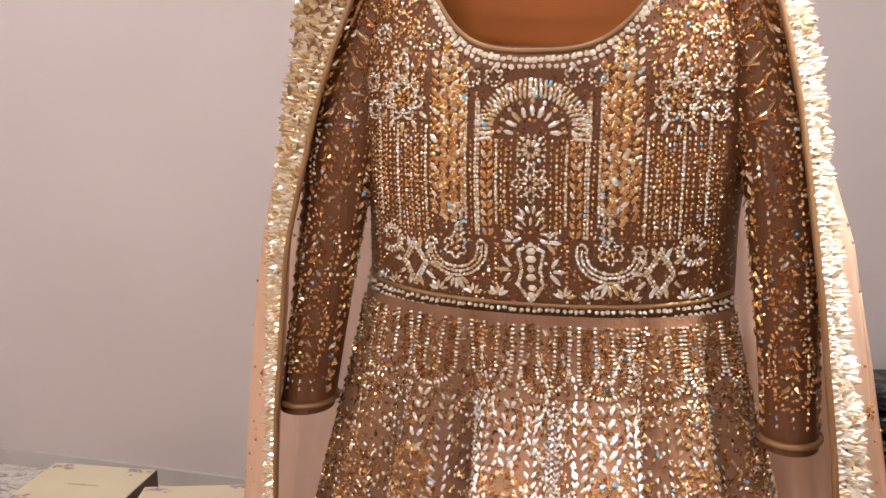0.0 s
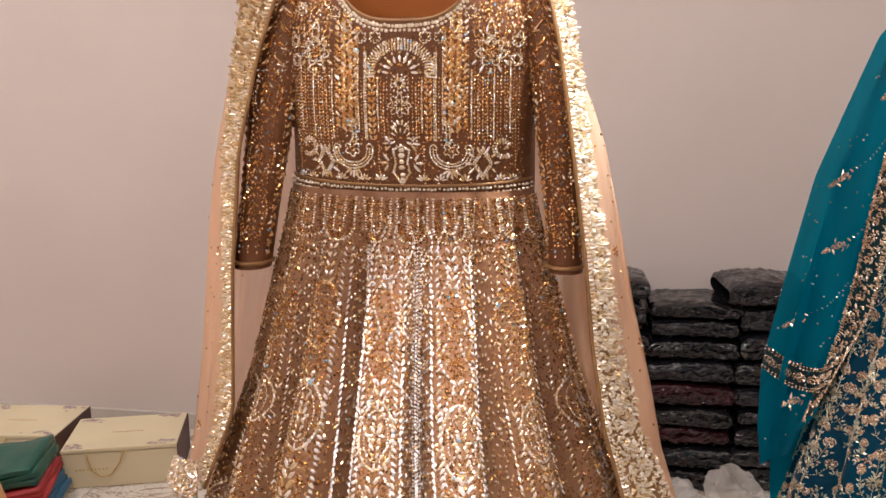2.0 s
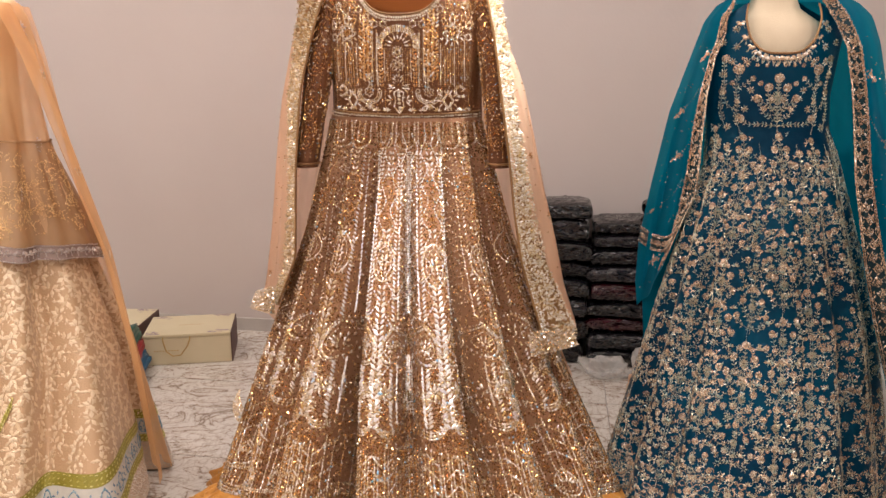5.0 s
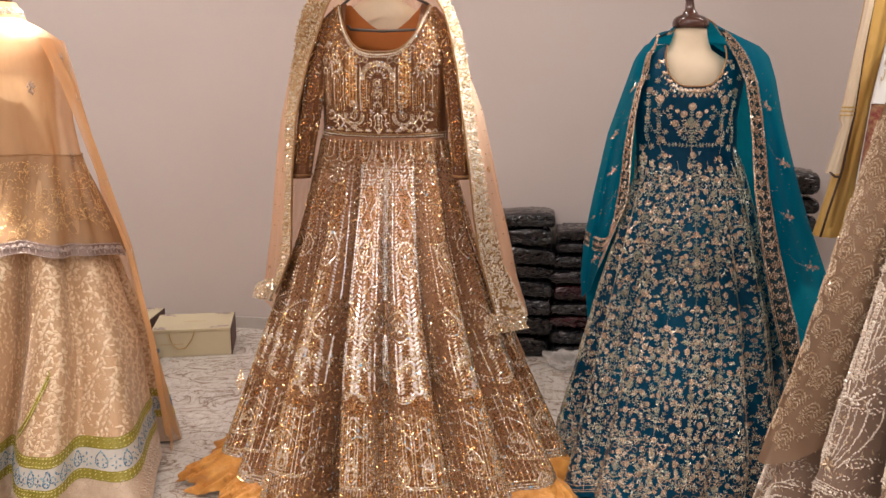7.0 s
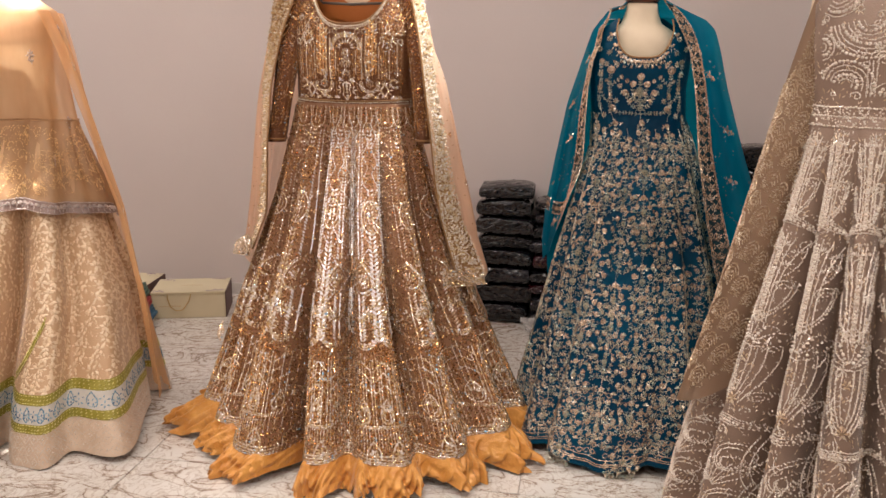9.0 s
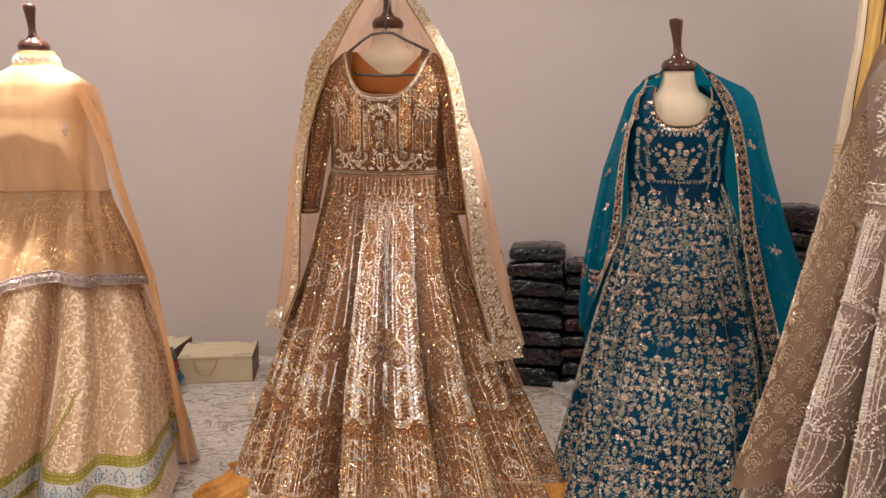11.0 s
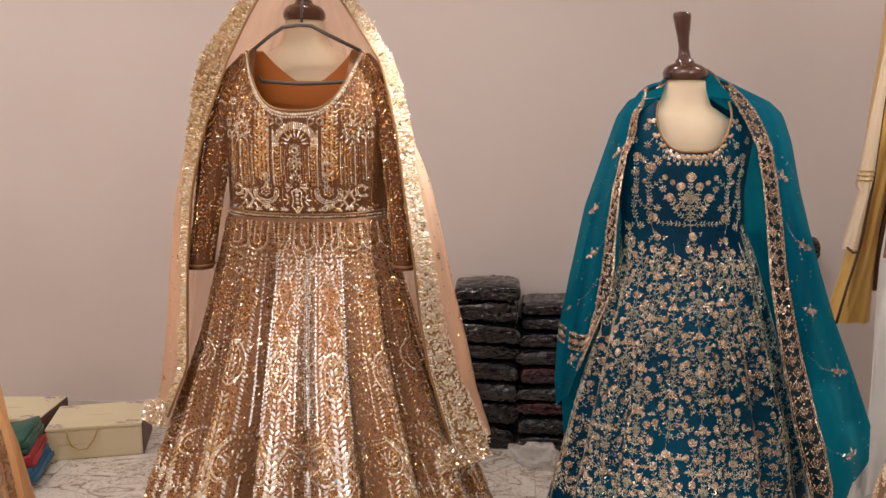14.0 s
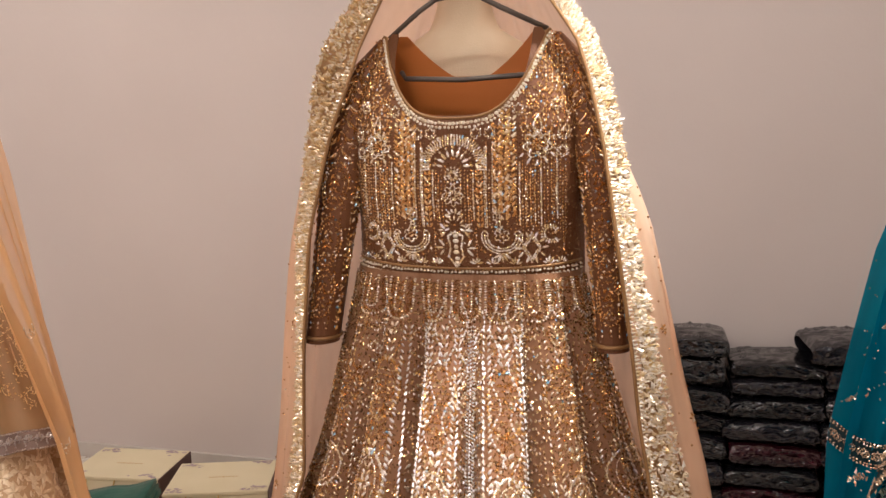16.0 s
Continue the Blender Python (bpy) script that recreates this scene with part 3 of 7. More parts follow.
hg.append(moved(leaves(0, 0.13, 0.0085, 0.0046, 0.0024, 0.004, 50), at(300, 0)[0], at(0, 470)[1]))
hg.append(scatter(150, at(225, 0)[0], at(318, 0)[0], at(0, 485)[1], at(0, 110)[1], 0.0034, 0.0024, 0.002, 3))
for X, ya, yb in ((345, 210, 530), (352, 210, 530), (400, 300, 495), (318, 190, 500), (205, 280, 520), (118, 270, 520), (55, 240, 500)):
    half.append(run(poly((X, ya), (X, yb)), step=0.0040, l=0.0021, w=0.0015, h=0.0017))
for yy in (470, 500, 530):
    half.append(petals(6, 0.0042, 0.0030, 0.0018, 0.003, cx=at(285 + (yy % 3) * 6, 0)[0], cy=at(0, yy)[1]))
half.append(petals(5, 0.010, 0.0065, 0.0022, 0.0025, 215, 325, *at(285, 640)))
FX, FY = at(133, 200)
half.append(bloom(7, 0.0125, 0.0205, FX, FY, step=0.0036, l=0.0022, w=0.0016, h=0.0018))
half.append(bloom(7, 0.0090, 0.0150, FX, FY, step=0.0038, l=0.0020, w=0.0014, h=0.0016))
hg.append(petals(9, 0.0065, 0.0036, 0.0020, 0.0028, cx=FX, cy=FY))
hg.append(petals(6, 0.0025, 0.0022, 0.0018, 0.0035, cx=FX, cy=FY))
half.append(moved(drop(0.007, 0.026, step=0.0038), FX, FY + 0.030))
half.append(petals(5, 0.027, 0.0052, 0.0020, 0.0022, 215, 325, FX, FY))
for X in (20, 42, 66, 90, 104, 128, 150, 172, 192, 218, 258, 288, 306, 332, 362, 378, 412, 438, 455):
    hg.append(run(poly((X, 165 if X < 330 else 300), (X + 2, 520 if X > 200 else 560)), step=0.0052, l=0.0018, w=0.0013, h=0.0015))
UXc, UYc = at(285, 572)
for d in (0.0, 0.0042, 0.0084):
    half.append(arc(UXc, UYc, 0.030 - d, 0.027 - d, 176, 364, step=0.0038, l=0.0024, w=0.0017, h=0.002))
for s in (-1, 1):
    half.append(spiral(UXc + s * 0.0245, UYc + 0.004, 0.0058, 0.002, 0, 300, step=0.0034, l=0.0020, w=0.0015, h=0.002))
half.append(bloom(6, 0.006, 0.0115, UXc, UYc + 0.002, step=0.0036, l=0.0020, w=0.0015, h=0.002))
hg.append(petals(6, 0.0032, 0.0026, 0.0018, 0.003, cx=UXc, cy=UYc + 0.002))
half.append(spiral(*at(80, 560), 0.016, 0.010, -120, 150, step=0.004, l=0.0028, w=0.0018, turn=math.pi / 2))
half.append(spiral(*at(80, 560), 0.0125, 0.006, -120, 190, step=0.004, l=0.0026, w=0.0018))
for r in (0.019, 0.0145):
    half.append(moved(run([(0, r * 1.2), (r * 0.7, 0), (0, -r * 1.2), (-r * 0.7, 0), (0, r * 1.2)], step=0.004), *at(160, 620)))
half.append(petals(10, 0.02, 0.006, 0.0022, 0.002, cx=at(160, 620)[0], cy=at(160, 620)[1]))
for X in (230, 330, 90, 400, 40):
    half.append(petals(5, 0.006, 0.0048, 0.0018, 0.002, 20, 160, *at(X, 690)))
for X, Y in ((60, 40), (215, 60), (270, 110), (330, 150), (390, 150), (30, 160), (35, 230)):
    half.append(bloom(6, 0.0045, 0.0085, *at(X, Y), step=0.0034, l=0.0018, w=0.0014, h=0.0018))
hg.append(scatter(330, at(0, 0)[0], 0.0, at(0, 720)[1], at(0, 160)[1], 0.0018, 0.0014, 0.0016, 5))
bq = Needlework(gold_bodice, 0.0115, 0.2, (0, -1, 0.1))
half = np.concatenate(half) * np.array([1, 1, 1, 1.12, 1.15, 1.25])
bq.put(both(half), 0.0115, 1.122)
bw.put(both(np.concatenate(hg)), 0.0115, 1.122)
mid = [petals(9, 0.021, 0.0062, 0.0026, 0.003, 5, 175, 0, at(0, 285)[1]), petals(9, 0.0295, 0.0030, 0.0024, 0.003, 5, 175, 0, at(0, 285)[1]), bloom(8, 0.0065, 0.0165, 0, at(0, 400)[1], step=0.0034, l=0.0020, w=0.0015), petals(8, 0.0055, 0.0035, 0.0018, 0.003, cx=0, cy=at(0, 400)[1]),
       petals(10, 0.006, 0.004, 0.0026, 0.0035, cx=0, cy=at(0, 320)[1]), petals(14, 0.012, 0.0026, 0.0018, 0.002, cx=0, cy=at(0, 320)[1]), petals(6, 0.010, 0.0052, 0.0022, 0.003, 10, 170, 0, at(0, 490)[1]),
       petals(9, 0.0135, 0.0052, 0.0020, 0.003, -20, 200, 0, at(0, 530)[1])]
hexa = [(0, 553), (-33, 570), (-25, 620), (-33, 660), (0, 705), (33, 660), (25, 620), (33, 570), (0, 553)]
mid.append(run([(x * kx, at(0, y)[1]) for x, y in hexa], step=0.0042, l=0.003, w=0.0022))
mid.append(both(petals(3, 0.010, 0.007, 0.0024, 0.002, 130, 230, -0.016, at(0, 620)[1])))
mid.append(both(petals(3, 0.008, 0.006, 0.0024, 0.002, 130, 230, -0.014, at(0, 545)[1])))
bq.put(np.concatenate(mid) * np.array([1, 1, 1, 1.0, 1.0, 1.2]), 0.0115, 1.122)
for yy in (572, 592, 620, 640, 665, 685):
    bp.put([(0, at(0, yy)[1], 0, 0.0046, 0.0036, 0.005)], 0.0115, 1.122)
g = np.random.default_rng(61)
fx, fz = g.uniform(-0.188, 0.188, 6000), g.uniform(1.130, 1.49, 6000)
ok = (fz < neck_front(np.abs(fx)) - 0.014) & (np.abs(fx) < lerp(fz, BW) - 0.006)
fill = Needlework(gold_bodice, 0.0115, 0.2, (0, -1, 0.1))
n = int(ok.sum())
fill.rows.append(np.stack([0.0115 + fx[ok], fz[ok], g.uniform(0, 3.14, n), g.uniform(0.0009, 0.0018, n), g.uniform(0.0007, 0.0012, n), np.full(n, 0.0008)], 1))
fill.build("bodice_ground_stitch", FILL_BEAD, bodice, "fine bronze beads between the motifs")
sx, sz = g.uniform(0.10, 0.188, 800), g.uniform(1.33, 1.494, 800)
ok = (sz < neck_front(sx) - 0.006) & (sx < lerp(sz, BW) - 0.004)
n = int(ok.sum())
for sgn in (-1, 1):
    bw.rows.append(np.stack([0.0115 + sgn * sx[ok], sz[ok], g.uniform(1.2, 1.9, n), g.uniform(0.0016, 0.0030, n), g.uniform(0.0012, 0.0018, n), np.full(n, 0.0016)], 1))
for x in np.arange(0.135, 0.175, 0.0085):
    for sgn in (-1, 1):
        bw.put(run([(sgn * x, 1.40), (sgn * (x - 0.006), float(neck_front(np.array(x))) - 0.004)], 0.0048, 0.0026, 0.0017), 0.0115, 0)
bw.build("bodice_embroidery", GOLD_BEAD, bodice, "gold beaded columns and leaf sprays", sides=5, smooth=True, wobble=0.0003)
bq.build("bodice_embroidery", PALE_BEAD, bodice, "pale silver-gold arches, scrolls and flowers", sides=5, smooth=True, lift=0.0012, wobble=0.0002)
# neckline, waistband
nx = np.linspace(-0.134, 0.134, 76)
line = lambda dz: [(x, float(neck_front(abs(x))) - dz - 0.0) for x in nx]
bp.put(run(line(0.008), 0.0056, 0.0032, 0.0030, 0.004), 0.0115, 0)
bp.put(run(line(0.0145), 0.0064, 0.0026, 0.0024, 0.003), 0.0115, 0)
wx = np.linspace(-0.183, 0.183, 50)
sag = lambda x: 0.0065 * (x / 0.176) ** 2
for dz, st, l in ((0.012, 0.0056, 0.0026), (0.004, 0.0056, 0.0026)):
    bp.put(run([(x, 1.1135 + dz + sag(x)) for x in wx], st, l, l * 0.92, 0.0042), 0.0115, 0)
bp.build("pearl_edging", PEARL, bodice, "rows of small pearls at neckline and waist", sides=6, smooth=True)


def cord(name, pts, r, mat, parent, label=""):
    return part(name, tube_bm(bmesh.new(), pts, r, 8), mat, parent, label, True)


def on_bodice(x, z, off):
    p = gold_bodice(np.array(x), np.array(z))
    return float(p[0]), float(p[1]) - off, float(p[2])


cord("neck_piping", [on_bodice(0.0115 + x, float(neck_front(abs(x))) - 0.001, 0.001) for x in np.linspace(-0.136, 0.136, 64)], 0.0024, TRIM, gown)
cord("waist_piping", [on_bodice(0.0115 + x, 1.1075 + sag(x), 0.003) for x in np.linspace(-0.185, 0.185, 50)], 0.0034, SATIN, gown)
cord("waist_piping", [on_bodice(0.0115 + x, 1.131 + sag(x), 0.002) for x in np.linspace(-0.185, 0.185, 50)], 0.0022, TRIM, gown)

# embroidery of the skirt, panel by panel
sw = Needlework(gold_skirt, 0.02, GCY)
sl = Needlework(gold_skirt, 0.02, GCY)
# whitened beads, laid where the highlight runs down the middle panels
sc = Needlework(gold_skirt, 0.02, GCY)
edges = [-118, -88, -64, -42, -15, 8, 34, 58, 84, 118]
rng = np.random.default_rng(4)
for e0, e1 in zip(edges, edges[1:]):
    t0, dt = radians((e0 + e1) / 2), radians(e1 - e0) / 2
    R = lambda z: radius(GW, GD, t0, z)
    hw = lambda z: R(z) * dt
    # columns of leaves that widen with the panel
    for frac, sz in ((0.0, 1.15), (-0.52, 0.85), (0.52, 0.85), (-0.90, 0.5), (0.90, 0.5)):
        for z in np.arange(0.26, 1.045, 0.0108 * sz):
            k = np.clip(hw(z) / 0.05, 0.55, 1.5) * sz
            if frac == 0.0 and (0.88 < z < 0.985 or 0.745 < z < 0.85 or z < 0.44):
                continue
            if frac and (0.565 < z < 0.665 or z < 0.44):
                continue
            if abs(frac) == 0.52 and hw(z) < 0.034:
                continue
            for s in (-1, 1):
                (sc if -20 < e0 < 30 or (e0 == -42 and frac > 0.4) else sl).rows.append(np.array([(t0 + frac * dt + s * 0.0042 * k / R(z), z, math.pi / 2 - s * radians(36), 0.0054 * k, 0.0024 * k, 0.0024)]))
    for frac in (-0.27, 0.27, -0.70, 0.70):
        for z in np.arange(0.40, 1.09, 0.0068):
            if hw(z) > 0.03:
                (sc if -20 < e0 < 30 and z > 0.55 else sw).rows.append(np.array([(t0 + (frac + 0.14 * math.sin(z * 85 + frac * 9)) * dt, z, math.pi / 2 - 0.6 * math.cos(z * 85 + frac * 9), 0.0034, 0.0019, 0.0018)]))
    z = 0.945 + rng.uniform(-0.012, 0.012)   # pinecones with bars and tassels
    k = np.clip(hw(z) / 0.036, 0.6, 1.25)
    cone = [oval(0.021, 0.036, step=0.0046, l=0.0038, w=0.0028), petals(12, 0.034, 0.006, 0.002)]
    for y in np.arange(-0.024, 0.026, 0.0065):
        cone.append(run([(-0.015 * math.cos(y * 38), y), (0.015 * math.cos(y * 38), y)], 0.0048, 0.0028, 0.002))
    for x in (-0.008, -0.003, 0.003, 0.008):
        cone.append(run([(x * 0.6, -0.036), (x * 1.4, -0.066)], 0.006, 0.0034, 0.0013))
    sw.put(np.concatenate(cone), t0, z, R(z), scale=k)
    for q in (-0.78, 0.78):
        for zc in np.arange(0.70, 1.04, 0.03):
            r = 0.0075 * min(1.0, hw(zc) / 0.05)
            sl.put(run([(0, r * 1.5), (r, 0), (0, -r * 1.5), (-r, 0), (0, r * 1.5)], 0.0042, 0.0028, 0.002), t0 + q * dt, zc, R(zc))
    z = 0.80 + rng.uniform(-0.015, 0.015)   # long medallions
    k = np.clip(hw(z) / 0.065, 0.55, 1.0)
    med = [oval(0.029, 0.050, step=0.005, l=0.0042, w=0.003), petals(16, 0.046, 0.008, 0.0026), oval(0.020, 0.038, step=0.0046), petals(6, 0.010, 0.007, 0.003), leaves(-0.028, 0.03, 0.011, 0.0055, 0.0026, 0.005)]
    sl.put(np.concatenate(med), t0, z, R(z), scale=k)
    for q in (-0.75, 0.75):   # scrolled leaves between
        z = 0.71
        sw.put(np.concatenate([spiral(0, 0, 0.018, 0.006, 0, 300, step=0.0045), petals(5, 0.021, 0.008, 0.003, 0.002, 30, 150)]), t0 + q * dt, z, R(z), scale=k, flip=q < 0)
    z = 0.615  # tear drops
    k = np.clip(hw(z) / 0.075, 0.6, 1.25)
    for q in (-0.48, 0.48):
        td = [drop(0.034, 0.078, step=0.005, l=0.0046, w=0.0034), drop(0.042, 0.092, step=0.006, l=0.0034, w=0.0018), drop(0.022, 0.050, step=0.0046), petals(7, 0.007, 0.006, 0.003, 0.003, cx=0, cy=-0.008), petals(5, 0.012, 0.006, 0.0028, 0.003, 30, 150, 0, -0.004)]
        sl.put(np.concatenate(td), t0 + q * dt, z, R(z), scale=k)
    for q, z in ((0, 0.545), (-0.6, 0.50), (0.6, 0.50), (0, 0.475), (-0.3, 0.515), (0.3, 0.515), (-0.9, 0.47), (0.9, 0.47)):
        sl.put(np.concatenate([petals(8, 0.011, 0.0065, 0.0038, 0.0034), petals(5, 0.004, 0.0032, 0.0026, 0.005), petals(12, 0.019, 0.0035, 0.002, 0.002)]), t0 + q * dt, z, R(z))
    for q in (-0.5, 0.5):      # garlands
        z = 0.445
        h = hw(z) * 0.48
        for d in (0, 0.007, 0.014):
            sl.put(arc(0, 0.02, h, 0.035 + d, 180, 360, step=0.005, l=0.0034, w=0.0022), t0 + q * dt, z, R(z))
        sl.put(petals(7, 0.036 * 1.1, 0.009, 0.0026, 0.002, 200, 340, 0, 0.02), t0 + q * dt, z, R(z))
    # fine vertical rows with chevrons, niches and a fringe
    m = max(5, int(hw(0.3) / 0.008))
    for i in range(-m, m + 1):
        q = i / (m + 0.5)
        zt = 0.40 - 0.02 * abs(math.sin(i * 0.9))
        for z in np.arange(0.205, zt, 0.0075):
            (sw if i % 3 == 0 else sl).rows.append(np.array([(t0 + q * dt, z, math.pi / 2, 0.0036, 0.0019, 0.0018)]))
        ze = 0.190 - rng.uniform(0.03, 0.06)
        for z in np.arange(ze, 0.196, 0.0078):
            sl.rows.append(np.array([(t0 + (q + 0.02) * dt, z, math.pi / 2, 0.0036, 0.0013, 0.0016)]))
    for q in (-0.62, 0.0, 0.62):
        for zc in (0.375, 0.345, 0.312):
            h = hw(zc) * 0.24
            sl.put(run([(-h, -0.016), (0, 0.006), (h, -0.016)], 0.0045, 0.0036, 0.0019), t0 + q * dt, zc, R(zc))
        h = hw(0.245) * 0.2
        sl.put(np.concatenate([drop(h, 0.065, step=0.0045, l=0.0034, w=0.0024), drop(h * 0.7, 0.045, step=0.0045), petals(5, 0.007, 0.006, 0.0028, 0.0028, 20, 160)]), t0 + q * dt, 0.243, R(0.243))
        sl.put(np.concatenate([drop(h * 1.2, 0.066, step=0.0048, l=0.0036, w=0.0026), petals(6, 0.008, 0.006, 0.003), run([(-h * 1.5, -0.03), (0, -0.012), (h * 1.5, -0.03)], 0.005)]), t0 + (q + 0.2) * dt, 0.128, R(0.128))
    n = int(620 * dt / 0.2)
    zz = np.sqrt(rng.uniform(0.10 ** 2, 1.05 ** 2, n * 3))
    zz = 1.15 - zz
    for z, q, a in zip(zz, rng.uniform(-1, 1, n * 3), rng.uniform(0, 3.14, n * 3)):
        sw.rows.append(np.array([(t0 + q * dt, z, a, 0.0034, 0.0023, 0.0018)]))
arch_th = radians(-105)
while arch_th < radians(105):       # hanging arches below the waistband
    rr = radius(GW, GD, arch_th, 1.09)
    for r, l, pale in ((0.0225, 0.0028, True), (0.0185, 0.0030, False), (0.0145, 0.0026, False), (0.0080, 0.0022, True)):
        u = np.concatenate([run([(-r, 0.030), (-r, -0.012)], 0.0036, l, 0.0017, 0.0026, math.pi / 2), arc(0, -0.012, r, r * 0.9, 180, 360, step=0.0036, l=l, w=0.0017, h=0.0026, turn=math.pi / 2), run([(r, -0.012), (r, 0.030)], 0.0036, l, 0.0017, 0.0026, math.pi / 2)])
        (sl if pale else sw).put(u, arch_th, 1.083, rr)
    sw.put(leaves(-0.008, 0.028, 0.008, 0.004, 0.002, 0.003), arch_th, 1.083, rr)
    arch_th += 0.054 / rr
ring = np.linspace(radians(-118), radians(118), 520)
for zc in (0.203, 0.198):
    sl.rows.append(np.stack([ring, np.full(520, zc), np.zeros(520), np.full(520, 0.0026), np.full(520, 0.002), np.full(520, 0.002)], 1))
for dz in (0.004, 0.010, 0.018, 0.027):
    sl.rows.append(np.stack([ring, HEM(ring) + dz, np.full(520, 0.6 if dz > 0.012 else 0), np.full(520, 0.0032), np.full(520, 0.0022), np.full(520, 0.002)], 1))
for nd in (sw, sl, sc):
    nd.rows = [np.concatenate(nd.rows)]
    low = np.clip((0.75 - nd.rows[0][:, 1]) / 0.4, 0, 1)[:, None]
    nd.rows[0][:, 3:6] *= 1 + 0.38 * low
    keep = nd.rows[0][:, 1] > HEM(nd.rows[0][:, 0]) + 0.002
    nd.rows = [nd.rows[0][keep]]
g = np.random.default_rng(62)
n = 85000
fz = 1.118 - np.sqrt(g.uniform(0.0004, 1.0, n)) ** 0.85 * 1.03
fill = Needlework(gold_skirt, 0.02, GCY)
fz[:5000] = g.uniform(0.72, 1.045, 5000)
fz[5000:8500] = g.uniform(1.02, 1.112, 3500)
fth = g.uniform(radians(-112), radians(112), n)
ok = fz > HEM(fth) + 0.003
n = int(ok.sum())
fill.rows.append(np.stack([fth[ok], fz[ok], np.where(g.random(n) < 0.6, math.pi / 2, 0) + g.normal(0, 0.5, n), g.uniform(0.0018, 0.0040, n), g.uniform(0.0011, 0.0020, n), np.full(n, 0.0011)], 1))
fill.build("skirt_ground_stitch", FILL_BEAD, skirt, "fine bronze beads between the motifs")
sw.build("skirt_embroidery", GOLD_BEAD, skirt, "fine gold beadwork rows")
sc.build("skirt_embroidery", LIT_SEQUIN, skirt, "sequin leaves on the middle panels, whitened for the spot's highlight", sides=5, lift=0.001, wobble=0.0004)
sl.build("skirt_embroidery", PALE_BEAD, skirt, "pale silver-gold leaf and drop motifs", sides=5, smooth=True, lift=0.001, wobble=0.0003)


def sleeve(path, radii, mirror):
    """A narrow beaded sleeve hanging at the side."""
    P, R = np.array(path), np.array(radii)
    s = np.linspace(0, 1, len(P))

    def fn(th, v):
        wob = 1 + 0.05 * np.sin(9 * v + 2 * th)
        r = np.interp(v, s, R) * wob
        return np.interp(v, s, P[:, 0]) + r * np.sin(th), np.interp(v, s, P[:, 1]) - 1.05 * r * np.cos(th), np.interp(v, s, P[:, 2]) + 0 * th
    body = sheet("sleeve", fn, np.linspace(-math.pi, math.pi, 36, endpoint=False), np.linspace(0, 1, 40), SATIN, gown, closed=True)
    ln = abs(P[-1, 2] - P[0, 2])
    nw = Needlework(fn, float(P[:, 0].mean()), float(P[:, 1].mean()) + 0.02)
    r0 = float(R[-1])
    for v in np.arange(0.06, 0.55, 0.021):
        for th in np.arange(-1.5, 1.6, 0.3):
            nw.rows.append(np.array([(th + mirror * v * 2.2 % 0.3, v, 0.7 * mirror, 0.0036, 0.0018, 0.0016)]))
    for th in np.arange(-2.0, 2.1, 0.5):
        for v in np.arange(0.10, 0.97, 0.013):
            nw.rows.append(np.array([(th, v, 1.57, 0.0028, 0.0016, 0.0015)]))
    put = lambda m, th, v: nw.put(m, th, v, r0, -1 / ln)
    for v in (0.60, 0.74, 0.87):
        put(np.concatenate([oval(0.019, 0.030, step=0.0042, l=0.003, w=0.002), oval(0.014, 0.023, step=0.0042), leaves(-0.016, 0.018, 0.009, 0.005, 0.0024, 0.004), petals(6, 0.006, 0.004, 0.0026, 0.003)]), 0.0, v)
        for q in (-1.3, 1.3):
            put(np.concatenate([petals(7, 0.010, 0.006, 0.0026), leaves(-0.03, 0.03, 0.010, 0.006, 0.0024, 0.004)]), q, v + 0.03)
    for v in np.arange(0.30, 0.56, 0.04):
        put(both(petals(3, 0.013, 0.009, 0.0022, 0.002, 20, 70)), 0.0, v)
    put(scatter(240, -0.05, 0.05, -ln * 0.9, ln * 0.02, 0.0024, 0.0018, 0.0016, 7 + int(mirror)), 0.0, 0.05)
    put(scatter(700, -0.055, 0.055, -ln * 0.92, 0.0, 0.0018, 0.0012, 0.0013, 17 + int(mirror)), 0.0, 0.03)
    nw.rows = [np.concatenate(nw.rows) * np.array([1, 1, 1, 0.95, 1.0, 1.0])]
    nw.build("sleeve_embroidery", GOLD_BEAD, body, "gold beaded chevrons and ovals", sides=5, wobble=0.0003)
    ring_pts = [tuple(float(c) for c in fn(np.array(t), np.array(0.985))) for t in np.linspace(-math.pi, math.pi, 28)]
    cx, cy = float(P[-1, 0]), float(P[-1, 1])
    ring_pts = [(cx + (x - cx) * 1.05, cy + (y - cy) * 1.05, z) for x, y, z in ring_pts]
    cord("cuff_piping", ring_pts, 0.0032, TRIM, body)


sleeve([(-0.132, -0.004, 1.492), (-0.152, -0.008, 1.450), (-0.176, -0.025, 1.38), (-0.196, -0.050, 1.26), (-0.212, -0.066, 1.13), (-0.231, -0.078, 0.997)], [0.006, 0.030, 0.040, 0.036, 0.032, 0.028], -1)
sleeve([(0.156, -0.004, 1.492), (0.178, -0.008, 1.450), (0.205, -0.025, 1.38), (0.226, -0.050, 1.26), (0.240, -0.066, 1.13), (0.250, -0.078, 1.006)], [0.006, 0.027, 0.034, 0.030, 0.028, 0.026], 1)

